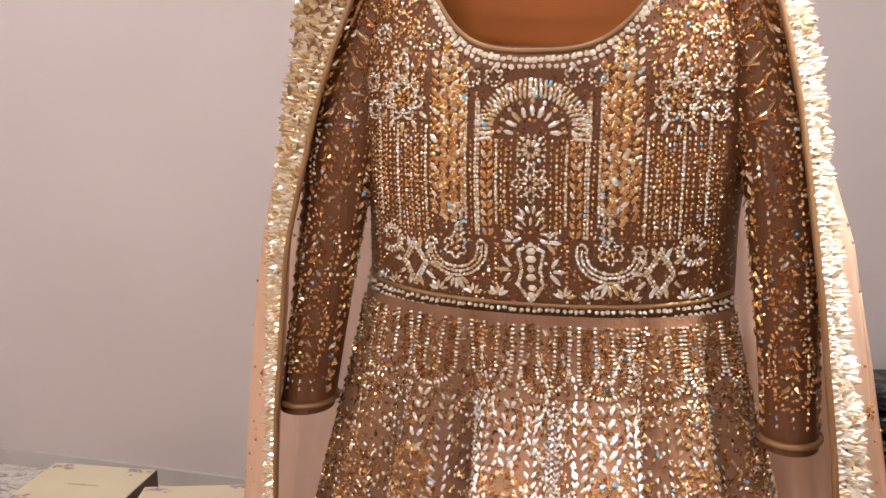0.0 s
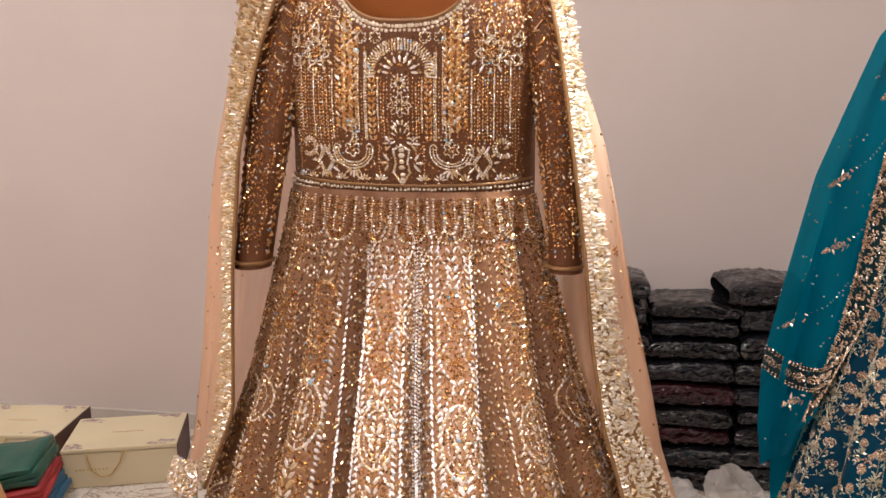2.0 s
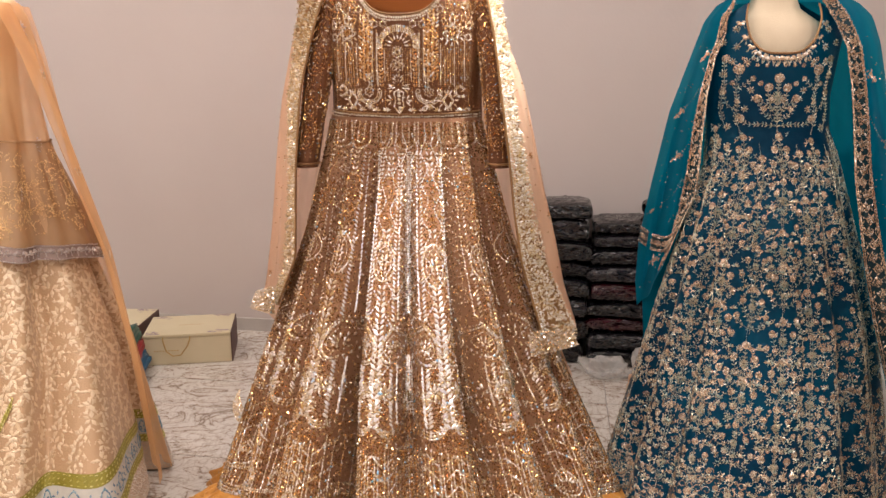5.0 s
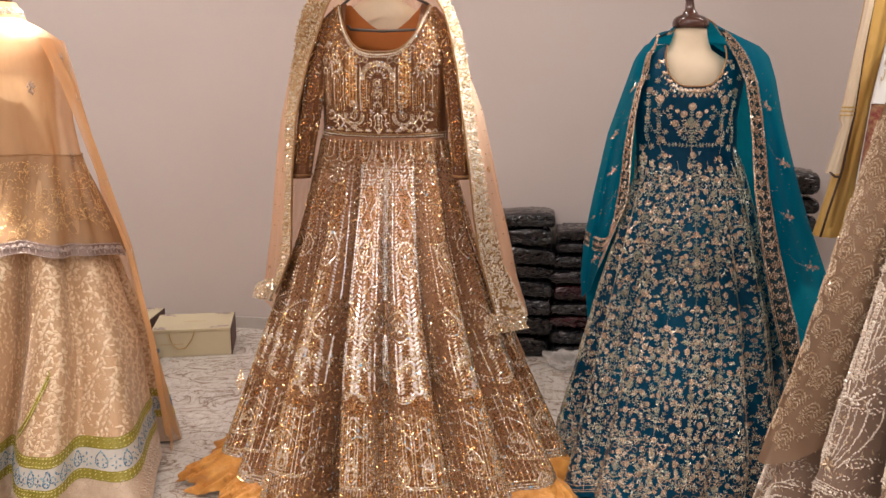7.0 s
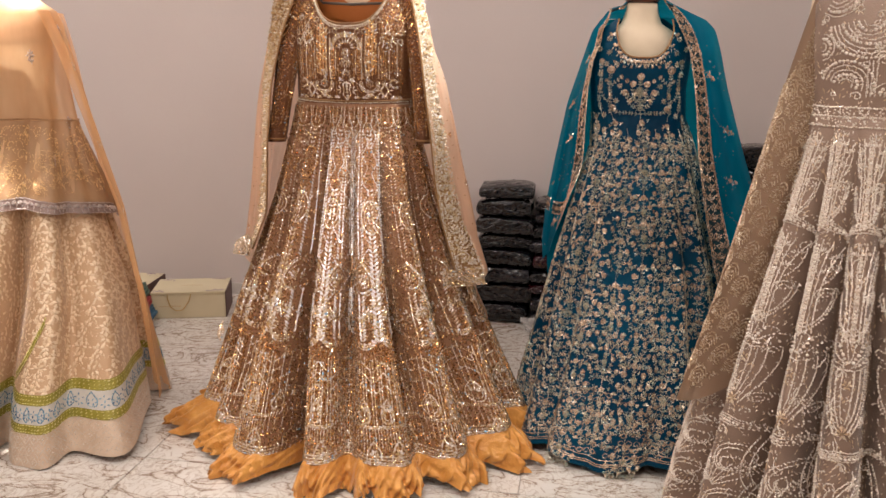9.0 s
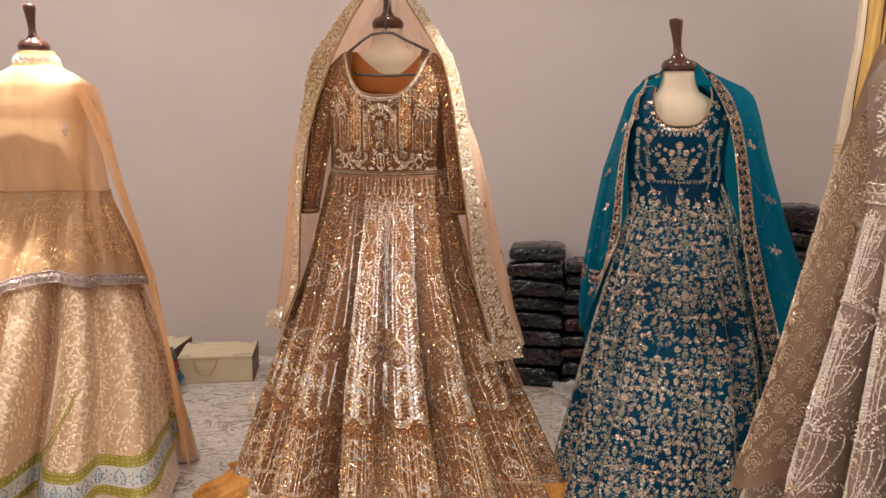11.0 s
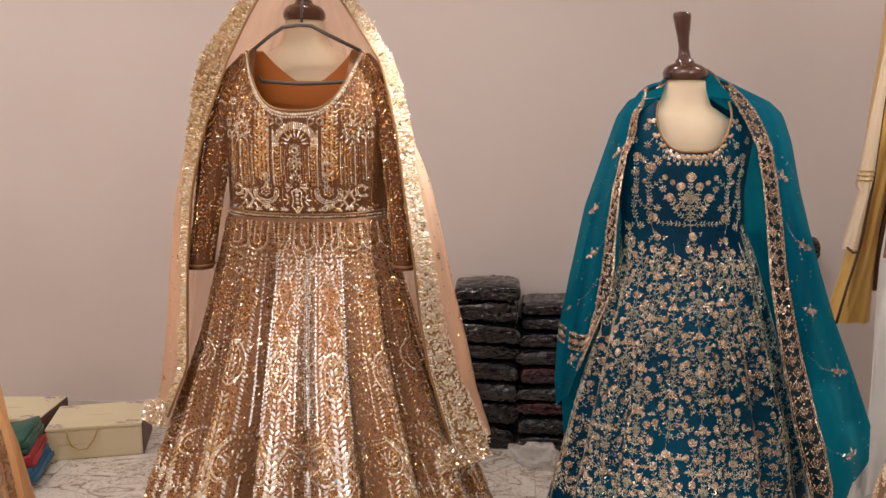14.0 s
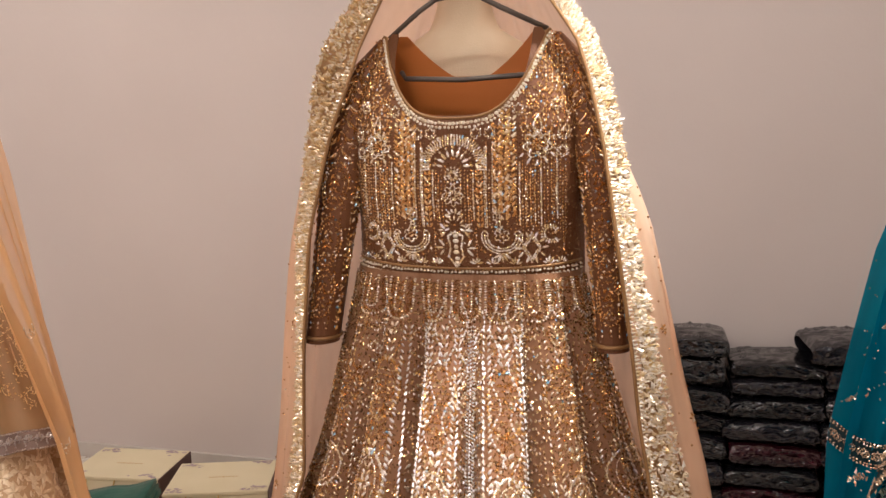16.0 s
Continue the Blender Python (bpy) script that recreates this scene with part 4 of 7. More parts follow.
# hanger and bust under the gown
hang = thing("coat_hanger", (0.005, 0.0, 1.49), "dark plastic coat hanger holding the gown by its shoulders", "hanger")
part("frame", tube_bm(bmesh.new(), [(-0.118, -0.008, 1.494), (-0.062, -0.030, 1.530), (-0.032, -0.036, 1.547), (0.005, -0.038, 1.552), (0.034, -0.036, 1.550), (0.07, -0.030, 1.531), (0.141, -0.008, 1.497)], 0.0042, 8), HANGER, hang, smooth=True)
part("crossbar", tube_bm(bmesh.new(), [(-0.098, -0.012, 1.438), (-0.086, -0.030, 1.427), (0.01, -0.036, 1.422), (0.112, -0.030, 1.427), (0.124, -0.012, 1.440)], 0.0042, 8), HANGER, hang, smooth=True)
part("hook", tube_bm(bmesh.new(), [(0.012, -0.038, 1.558), (0.014, -0.040, 1.60), (0.022, -0.040, 1.625), (0.018, 0.0, 1.655), (0.000, 0.06, 1.668), (-0.025, 0.10, 1.655)], 0.003, 8), HANGER, hang, smooth=True)
dress_form(-0.029, 0.150, 1.579, 0.128, "cream padded dress form with dark wooden neck cap under the gown", -0.02, 0.050)

# ---- blush veil over the gold gown ----
veil = thing("bridal_veil", (0.02, 0.1, 0.55), "sheer blush net veil with heavy gold beaded borders", "veil")
LI = [(1.76, 0.010), (1.70, -0.020), (1.66, -0.058), (1.592, -0.100), (1.534, -0.128), (1.476, -0.155), (1.417, -0.172), (1.359, -0.191), (1.313, -0.204), (1.243, -0.218), (1.184, -0.230), (1.004, -0.246), (0.80, -0.253), (0.67, -0.262), (0.2, -0.28)]
LB = [(1.76, -0.010), (1.70, -0.060), (1.65, -0.108), (1.597, -0.154), (1.549, -0.181), (1.495, -0.221), (1.441, -0.240), (1.382, -0.249), (1.322, -0.258), (1.238, -0.269), (1.165, -0.279), (1.0, -0.284), (0.907, -0.289), (0.78, -0.308), (0.674, -0.326), (0.2, -0.34)]
LO = [(1.76, -0.005), (1.70, -0.062), (1.65, -0.112), (1.6, -0.160), (1.551, -0.188), (1.496, -0.228), (1.443, -0.249), (1.382, -0.263), (1.29, -0.284), (1.158, -0.311), (1.055, -0.326), (0.829, -0.360), (0.697, -0.384), (0.586, -0.409), (0.3, -0.47), (0.2, -0.49)]
RI = [(1.76, 0.022), (1.70, 0.040), (1.66, 0.066), (1.593, 0.112), (1.535, 0.152), (1.478, 0.191), (1.422, 0.210), (1.365, 0.224), (1.309, 0.236), (1.252, 0.245), (1.139, 0.262), (1.023, 0.279), (0.904, 0.293), (0.784, 0.314), (0.7, 0.340), (0.61, 0.368), (0.2, 0.43)]
RB = [(1.76, 0.038), (1.70, 0.062), (1.66, 0.090), (1.597, 0.138), (1.538, 0.178), (1.48, 0.216), (1.423, 0.236), (1.365, 0.249), (1.307, 0.260), (1.249, 0.268), (1.131, 0.289), (1.01, 0.315), (0.887, 0.338), (0.762, 0.372), (0.69, 0.405), (0.60, 0.446), (0.2, 0.5)]
RO = [(1.76, 0.036), (1.70, 0.060), (1.66, 0.086), (1.601, 0.132), (1.541, 0.172), (1.482, 0.210), (1.424, 0.231), (1.365, 0.249), (1.282, 0.270), (1.246, 0.287), (1.186, 0.309), (1.063, 0.336), (0.937, 0.360), (0.808, 0.390), (0.7, 0.412), (0.599, 0.446), (0.2, 0.52)]
VBOT = [(0.0, 0.655), (0.12, 0.615), (0.2, 0.50), (0.3, 0.32), (0.5, 0.25), (0.75, 0.42), (0.88, 0.58), (1.0, 0.60)]
EDGE_Y = [(1.76, 0.07), (1.70, 0.025), (1.66, -0.015), (1.5, -0.050), (1.37, -0.082), (1.16, -0.112), (0.98, -0.118), (0.66, -0.13), (0.2, -0.15)]
SIDE_Y = [(1.76, 0.10), (1.66, 0.05), (1.5, 0.0), (1.2, 0.0), (0.6, 0.0), (0.2, 0.05)]


def veil_fn(s, v):
    z = 1.757 - v * (1.757 - lerp(s, VBOT))
    knots = [0.0, 0.12, 0.27, 0.5, 0.73, 0.88, 1.0]
    li, lo, ri, ro = lerp(z, LI), lerp(z, LO), lerp(z, RI), lerp(z, RO)
    ye, ys = lerp(z, EDGE_Y), lerp(z, SIDE_Y)
    yb = 0.13 + 0.12 * np.clip((1.75 - z) / 0.3, 0, 1)
    mid_ = (lo + ro) / 2
    xs = [li, lo, lo * 0.62 + mid_ * 0.38, mid_, ro * 0.62 + mid_ * 0.38, ro, ri]
    near = np.clip((1.42 - z) / 0.15, 0, 1)
    yi = yb * 0.85 * (1 - near) + 0.03 * near
    ysl = [ye, ys, yi, yb, yi, ys, ye]
    x, y = np.zeros_like(s), np.zeros_like(s)
    for k in range(6):
        on = (s >= knots[k]) & (s <= knots[k + 1])
        f = (s - knots[k]) / (knots[k + 1] - knots[k])
        x = np.where(on, xs[k] * (1 - f) + xs[k + 1] * f, x)
        y = np.where(on, ysl[k] * (1 - f) + ysl[k + 1] * f, y)
    w = np.clip((1.7 - z) / 0.6, 0, 1)
    y = y + 0.006 * w * np.sin(s * 150 + 3 * np.sin(3 * z)) + 0.012 * w * np.sin(s * 70 + 2 * z) * np.exp(-((s - 0.5) / 0.3) ** 2)
    x = x + 0.004 * w * np.sin(s * 90 + 6 * z)
    x, y = push_out(x, y, z, GW, GD, GC, GCY, 1.03)
    return x, y, z


sheet("net", veil_fn, np.linspace(0, 1, 150), np.linspace(0, 1, 110), BLUSH_NET, veil)


def border_fn(ti, tb):
    def fn(k, z):
        x = lerp(z, ti) * (1 - k) + lerp(z, tb) * k
        y = lerp(z, EDGE_Y) * (1 - k) + (lerp(z, EDGE_Y) * 0.45 + lerp(z, SIDE_Y) * 0.55) * k - 0.006
        x, y = push_out(x, y, z + 0 * k, GW, GD, GC, GCY, 1.05)
        return x, y, z + 0 * k
    return fn


# the right border's bead colour carries its spotlit white
for ti, tb, zl, lab, sd, bead in ((LI, LB, 0.655, "gold beaded border with a corded edge", 21, SILVER_BEAD), (RI, RB, 0.585, "gold beaded border with a corded edge, beads whitened as if spotlit", 22, LIT_BEAD)):
    fn = border_fn(ti, tb)
    strip = sheet("border", fn, np.linspace(0, 1, 8), np.linspace(zl, 1.757, 90), TRIM, veil, lab)
    nb = Needlework(fn, 0.02, 0.3, (0.0, -1, 0.15))
    g = np.random.default_rng(sd)
    n = 2800
    zz = g.uniform(zl, 1.755, n)
    nb.rows.append(np.stack([g.uniform(0.12, 1.04, n), zz, g.uniform(0, 3.14, n), g.uniform(0.0020, 0.0058, n), g.uniform(0.0014, 0.0030, n), g.uniform(0.0015, 0.0055, n)], 1))
    for z in np.arange(zl + 0.02, 1.74, 0.034):
        wd = max(0.012, abs(float(lerp(z, tb) - lerp(z, ti))))
        nb.put(np.concatenate([petals(8, 0.0105, 0.0062, 0.0034, 0.006), petals(5, 0.0040, 0.0034, 0.0028, 0.009)]), 0.56 + 0.12 * math.sin(z * 90), z, wd)
    for kk in (0.02, 0.10):
        zs = np.arange(zl, 1.75, 0.0058)
        nb.rows.append(np.stack([np.full(len(zs), kk), zs, np.full(len(zs), 1.57), np.full(len(zs), 0.0032), np.full(len(zs), 0.003), np.full(len(zs), 0.004)], 1))
    nb.build("border_beading", bead, strip, "", lift=0.001)
    cord("edge_cord", [tuple(float(c) for c in fn(np.array(-0.03), np.array(z))) for z in np.linspace(zl, 1.75, 60)], 0.003, TRIM, strip)


def flap(p0, p1, p2, p3, seed):
    """A turned corner of the border lying over the skirt: two long edges p0-p1 and p3-p2."""
    q = [np.array(p, float) for p in (p0, p1, p2, p3)]

    def fn(a, b):
        a, b = np.asarray(a, float)[..., None], np.asarray(b, float)[..., None]
        r = (q[0] * (1 - a) + q[1] * a) * (1 - b) + (q[3] * (1 - a) + q[2] * a) * b
        r = r + np.array([0, -0.012, 0.004]) * np.sin(math.pi * a)
        return r[..., 0], r[..., 1], r[..., 2]
    strip = sheet("border_corner", fn, np.linspace(0, 1, 14), np.linspace(0, 1, 6), TRIM, veil)
    nb = Needlework(fn, 0, 0.3, (0, -1, 0.2))
    g = np.random.default_rng(seed)
    n = 520
    nb.rows.append(np.stack([g.uniform(0, 1, n), g.uniform(0.1, 1, n), g.uniform(0, 3.14, n), g.uniform(0.0025, 0.006, n), g.uniform(0.0018, 0.0032, n), g.uniform(0.002, 0.005, n)], 1))
    a = np.linspace(0, 1, 30)
    nb.rows.append(np.stack([a, np.full(30, 0.03), np.zeros(30), np.full(30, 0.0034), np.full(30, 0.003), np.full(30, 0.004)], 1))
    nb.build("border_beading", PALE_BEAD, strip, lift=0.001)


flap((-0.405, -0.06, 0.612), (-0.295, -0.185, 0.640), (-0.300, -0.165, 0.705), (-0.392, -0.05, 0.655), 31)
flap((-0.470, -0.06, 0.335), (-0.400, -0.20, 0.350), (-0.390, -0.19, 0.385), (-0.455, -0.05, 0.368), 32)
flap((0.345, -0.250, 0.590), (0.455, -0.09, 0.565), (0.440, -0.08, 0.610), (0.335, -0.235, 0.640), 33)
spk = Needlework(veil_fn, 0.02, 0.0)
g = np.random.default_rng(9)
spk.rows.append(np.stack([np.concatenate([g.uniform(0.01, 0.2, 110), g.uniform(0.8, 0.99, 90)]), g.uniform(0.3, 0.98, 200), g.uniform(0, 3, 200), np.full(200, 0.0022), np.full(200, 0.0018), np.full(200, 0.002)], 1))
for s_, v_ in ((0.07, 0.66), (0.13, 0.78), (0.92, 0.62), (0.1, 0.93), (0.88, 0.75)):
    spk.put(petals(6, 0.006, 0.0045, 0.002), s_, v_, 0.9, 0.9)
spk.build("net_spangle", GOLD_BEAD, veil, "scattered tiny gold sequins")

# ---- teal gown ----
TW = [(1.42, 0.105), (1.395, 0.120), (1.36, 0.145), (1.31, 0.157), (1.26, 0.153), (1.18, 0.148), (1.095, 0.146), (1.00, 0.165), (0.82, 0.218), (0.62, 0.275), (0.22, 0.360), (0.0, 0.385)]
TD = [(1.42, 0.05), (1.36, 0.085), (1.31, 0.100), (1.26, 0.108), (1.18, 0.106), (1.095, 0.102), (1.00, 0.118), (0.82, 0.165), (0.62, 0.215), (0.22, 0.315), (0.0, 0.35)]
TC = [(1.42, 0.908), (1.18, 0.899), (1.095, 0.907), (1.0, 0.925), (0.6, 0.935), (0.22, 0.925), (0.0, 0.90)]
TCY = 0.12
TV = [(-140, 0.6, 7), (-100, 0.8, 6), (-70, 0.9, 6), (-44, 0.9, 5), (-16, 0.35, 4), (12, 0.45, 4), (36, 1.0, 5), (62, 0.9, 6), (95, 0.8, 6), (140, 0.6, 7)]
teal_body = skirt_fn(TW, TD, TC, TCY, TV, 1.08, 0.0, 0.13, 0.012, 0.8, 9)
teal = thing("teal_gown", (0.91, 0.12, 0.0), "long teal velvet gown with rose-gold floral embroidery on a bust", "gown", "displayed gowns")


def teal_front(th, v):
    ax = np.abs(np.sin(th)) * 0.155
    fr = np.cos(th) > 0
    top = np.where(fr, np.where(ax < 0.100, 1.277 + 0.118 * (ax / 0.100) ** 3.6, 1.395 - (ax - 0.100) * 0.9), 1.395 - np.maximum(ax - 0.08, 0) * 0.7)
    hem = 0.028 + 0.012 * np.sin(7 * th)
    return teal_body(th, top - v * (top - hem))


teal_dress = sheet("dress", teal_front, np.linspace(-math.pi, math.pi, 300, endpoint=False), np.linspace(0, 1, 110), TEAL, teal, closed=True)
tr = Needlework(teal_body, 0.91, TCY)
tl = Needlework(teal_body, 0.91, TCY)


def rosette(k=1.0):
    """A filled round flower with a bright eye."""
    return np.concatenate([bloom(8, 0.0072, 0.0092, step=0.0034, l=0.0021, w=0.0015, h=0.0018), petals(9, 0.0050, 0.0030, 0.0019, 0.0022), petals(4, 0.0014, 0.0018, 0.0016, 0.0035)]) * np.array([k, k, 1, k, k, k])


def leafy(pts, gap=0.010, l=0.0040):
    """A thin stem with small leaves standing off both sides."""
    stem = run(pts, 0.0036, 0.0024, 0.0009, 0.0010)
    n = max(2, int(len(stem) * 0.0036 / gap))
    out = [stem]
    for q in np.linspace(0.15, 0.95, n):
        x, y, a = stem[int(q * (len(stem) - 1)), :3]
        for sd in (-1, 1):
            b = a + sd * 0.85
            out.append(np.array([(x + 0.0048 * math.cos(b), y + 0.0048 * math.sin(b), b, l, 0.0017, 0.0014)]))
    return np.concatenate(out)


def tput(nd, m, th, z, **kw):
    nd.put(m, th, z, max(0.07, radius(TW, TD, th, z)), **kw)


bx = lambda x, z: math.asin(max(-0.98, min(0.98, x / float(lerp(z, TW)))))


def on_front(nd, m, x0=0.0, z0=0.0):
    """A flat motif laid on the front by its width and height."""
    m = np.array(m, dtype=float)
    m[:, 0] = [bx(a + x0, b + z0) for a, b in m[:, :2]]
    m[:, 1] += z0
    nd.rows.append(m)


# bodice: one tall spreading bouquet with side sprays
for s in (-1, 1):
    flip = lambda pts: [(s * x, z) for x, z in pts]
    for pts in ([(0.0, 1.085), (0.0, 1.225)], [(0.0, 1.125), (0.016, 1.15), (0.022, 1.190)], [(0.0, 1.115), (0.030, 1.135), (0.044, 1.165)], [(0.0, 1.105), (0.035, 1.110), (0.066, 1.108), (0.080, 1.118)],
                [(0.080, 1.085), (0.092, 1.12), (0.086, 1.16), (0.092, 1.20), (0.088, 1.235)], [(0.086, 1.14), (0.108, 1.150), (0.118, 1.18)], [(0.090, 1.19), (0.070, 1.205), (0.058, 1.215)], [(0.0, 1.14), (0.030, 1.160), (0.056, 1.170)], [(0.112, 1.09), (0.122, 1.14), (0.116, 1.20), (0.122, 1.26)]):
        on_front(tl, leafy(flip(pts)))
    for x, z, k in ((0.0, 1.218, 1.1), (0.021, 1.196, 1.0), (0.044, 1.170, 1.0), (0.040, 1.205, 0.6), (0.013, 1.168, 0.75), (0.030, 1.146, 0.7), (0.082, 1.122, 1.0), (0.088, 1.162, 0.6), (0.118, 1.184, 0.8), (0.090, 1.238, 1.25), (0.058, 1.217, 0.6), (0.100, 1.205, 0.6), (0.119, 1.262, 0.9)):
        on_front(tr, rosette(k), s * x, z)
    on_front(tl, np.concatenate([petals(14, 0.011, 0.0055, 0.0016, 0.002), petals(9, 0.005, 0.0034, 0.0016, 0.0024)]), 0.0, 1.172)
    for x, z in ((0.108, 1.10), (0.100, 1.29), (0.122, 1.225), (0.072, 1.145), (0.060, 1.19), (0.104, 1.33), (0.128, 1.30), (0.105, 1.255), (0.075, 1.255)):
        on_front(tl, petals(7, 0.0058, 0.0042, 0.0018, 0.0018), s * x, z)
        on_front(tr, petals(4, 0.0020, 0.0022, 0.0018, 0.0030), s * x, z)
    for z in (1.262, 1.248):
        for x in np.arange(0.010, 0.085, 0.021):
            on_front(tr, petals(5, 0.0030, 0.0024, 0.0018, 0.002), s * (x + (z > 1.255) * 0.010), z)
    for x in np.arange(0.006, 0.102, 0.0120):
        z = 1.277 + 0.118 * (min(x, 0.100) / 0.100) ** 3.6
        a = bx(s * x * 1.03, min(z, 1.36))
        tput(tr, petals(5, 0.0072, 0.0056, 0.0030, 0.0024, 195, 345), a, z - 0.009)
        tput(tl, petals(3, 0.0165, 0.0050, 0.0020, 0.0018, 230, 310), a, z - 0.011)
# skirt: bouquets in columns, row over row, filling up towards the hem
rng = np.random.default_rng(12)
hgt = 0.108
for i in range(17):
    lane = radians(-128 + 16 * i)
    tl.rows.append(run([(lane + 0.01 * math.sin(40 * z), z) for z in np.arange(0.06, 1.07, 0.01)], 0.0050, 0.0026, 0.0010, 0.0011))
    for zc in np.arange(1.045 - (0.054 if i % 2 else 0.0), 0.06, -0.108):
        zc += rng.uniform(-0.022, 0.022)
        n = 15.7
        th0 = lane + rng.normal(0, 0.012)
        arm = np.clip(max(0.07, radius(TW, TD, th0, zc)) * radians(252.0 / n) * 0.5, 0.020, 0.06)
        k = rng.uniform(0.66, 0.90) * (0.84 + 0.16 * min(1.0, arm / 0.035))
        tput(tl, leafy([(0, -hgt * 0.56), (0.002, 0), (0, hgt * 0.40)], 0.013, 0.0046), th0, zc)
        tput(tr, rosette(k * 1.1), th0, zc + hgt * 0.42)
        for sd in (-1, 1):
            tput(tl, leafy([(0, -hgt * 0.30), (sd * arm * 0.40, -hgt * 0.16), (sd * arm * 0.62, hgt * 0.10)]), th0, zc)
            tput(tl, leafy([(0, -hgt * 0.46), (sd * arm * 0.55, -hgt * 0.40), (sd * arm * 0.90, -hgt * 0.22)]), th0, zc)
            tput(tr, moved(rosette(k), sd * arm * 0.62, hgt * 0.16), th0, zc)
            tput(tr, moved(rosette(k * 0.9), sd * arm * 0.92, -hgt * 0.16), th0, zc)
            if arm > 0.027:
                tput(tr, moved(rosette(k * 0.62), sd * arm * 0.34, hgt * 0.36), th0, zc)
                tput(tl, moved(petals(5, 0.006, 0.0050, 0.0019, 0.0016, 20, 160), sd * arm * 0.88, hgt * 0.36), th0, zc)
            if arm > 0.036:
                tput(tr, moved(rosette(k * 0.8), sd * arm * 0.42, -hgt * 0.20), th0, zc)
                tput(tl, moved(petals(6, 0.0060, 0.0044, 0.0018, 0.0016), sd * arm * 0.66, -hgt * 0.46), th0, zc)
        if arm > 0.024:
            tput(tl, np.concatenate([petals(13, 0.0095 * k, 0.0052 * k, 0.0017, 0.002), petals(8, 0.0042, 0.0032, 0.0017, 0.0026)]), th0, zc + 0.002)
        wide = rng.uniform(-arm, arm, 16 if zc > 0.6 else 40)
        for x, y in zip(wide, rng.uniform(-hgt / 2, hgt / 2, len(wide))):
            tput(tl if rng.random() < 0.6 else tr, moved(petals(3, 0.0034, 0.0036, 0.0017, 0.0014, rng.uniform(0, 90), 240), x, y), th0, zc)
# scrolled border
for deg in np.arange(-130, 131, 13):
    th0 = radians(deg)
    for z in np.arange(0.07, 0.30, 0.023):
        rr = radius(TW, TD, th0, z)
        for q in (-0.75, -0.25, 0.25, 0.75):
            if rng.random() < (0.9 if z < 0.20 else 0.4):
                tput(tr, spiral(q * rr * radians(6.6), 0, 0.0105, 0.004, 0, 330, step=0.0040, l=0.0026, w=0.0012, h=0.0014), th0, z, flip=rng.random() < 0.5)
ring = np.linspace(radians(-130), radians(130), 420)
for z in (0.046, 0.052, 0.066):
    tr.rows.append(np.stack([ring, np.full(420, z) + 0.012 * np.sin(7 * ring), np.zeros(420), np.full(420, 0.0028), np.full(420, 0.0018), np.full(420, 0.0018)], 1))
tr.build("flower_embroidery", ROSE_BEAD, teal_dress, "dusty rose-gold thread and sequin flowers", sides=5, smooth=True, wobble=0.0003)
tl.build("leaf_embroidery", LEAF_BEAD, teal_dress, "silver-green thread stems and leaves", wobble=0.0003)
necks = []
for x in np.linspace(-0.099, 0.099, 44):
    z = 1.277 + 0.118 * (abs(x) / 0.100) ** 3.6 - 0.002
    th = math.asin(max(-0.98, min(0.98, x / 0.155)))
    necks.append(tuple(float(c) - (0.002 if i == 1 else 0) for i, c in enumerate(teal_body(np.array(th), np.array(z)))))
cord("neck_piping", necks, 0.0026, TRIM, teal)
dress_form(0.897, 0.125, 1.438, 0.128, "cream padded dress form with dark wooden cap inside the teal gown", -0.11, 0.050)

shawl = thing("teal_shawl", (0.93, 0.13, 0.4), "sheer teal net shawl with gold floral border over both shoulders", "shawl")
SLI = [(1.448, 0.858), (1.438, 0.851), (1.38, 0.808), (1.353, 0.789), (1.265, 0.756), (1.178, 0.745), (1.087, 0.742), (0.975, 0.742), (0.879, 0.735), (0.83, 0.724), (0.5, 0.70)]
SLO = [(1.448, 0.835), (1.42, 0.800), (1.395, 0.775), (1.352, 0.747), (1.124, 0.680), (0.925, 0.645), (0.782, 0.623), (0.656, 0.616), (0.5, 0.63)]
SRI = [(1.462, 0.950), (1.454, 0.957), (1.401, 0.989), (1.341, 1.018), (1.291, 1.036), (1.206, 1.055), (1.119, 1.068), (0.998, 1.081), (0.778, 1.124), (0.646, 1.154), (0.507, 1.194), (0.345, 1.228)]
SRO = [(1.462, 0.975), (1.433, 1.025), (1.416, 1.055), (1.386, 1.094), (1.36, 1.118), (1.185, 1.168), (0.985, 1.236), (0.863, 1.282), (0.757, 1.328), (0.60, 1.392), (0.50, 1.400), (0.42, 1.360), (0.3, 1.30)]
SYE = [(1.43, 0.10), (1.38, 0.05), (1.29, 0.0), (1.1, 0.0), (0.8, -0.02), (0.4, -0.08)]
SYO = [(1.43, 0.12), (1.3, 0.07), (0.9, 0.10), (0.4, 0.12)]


LYE = [(1.43, 0.12), (1.38, 0.08), (1.29, 0.04), (1.15, 0.05), (0.79, 0.10), (0.4, 0.08)]
LYO = [(1.43, 0.16), (1.357, 0.19), (1.1, 0.22), (0.75, 0.245), (0.6, 0.20), (0.4, 0.18)]


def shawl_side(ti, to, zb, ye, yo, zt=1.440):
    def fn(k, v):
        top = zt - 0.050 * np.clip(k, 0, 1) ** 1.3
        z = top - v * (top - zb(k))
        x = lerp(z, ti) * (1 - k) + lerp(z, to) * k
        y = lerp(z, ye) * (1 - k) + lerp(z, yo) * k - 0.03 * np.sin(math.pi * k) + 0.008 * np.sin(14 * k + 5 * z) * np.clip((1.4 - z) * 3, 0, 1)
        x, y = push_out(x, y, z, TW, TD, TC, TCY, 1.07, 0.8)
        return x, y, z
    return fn


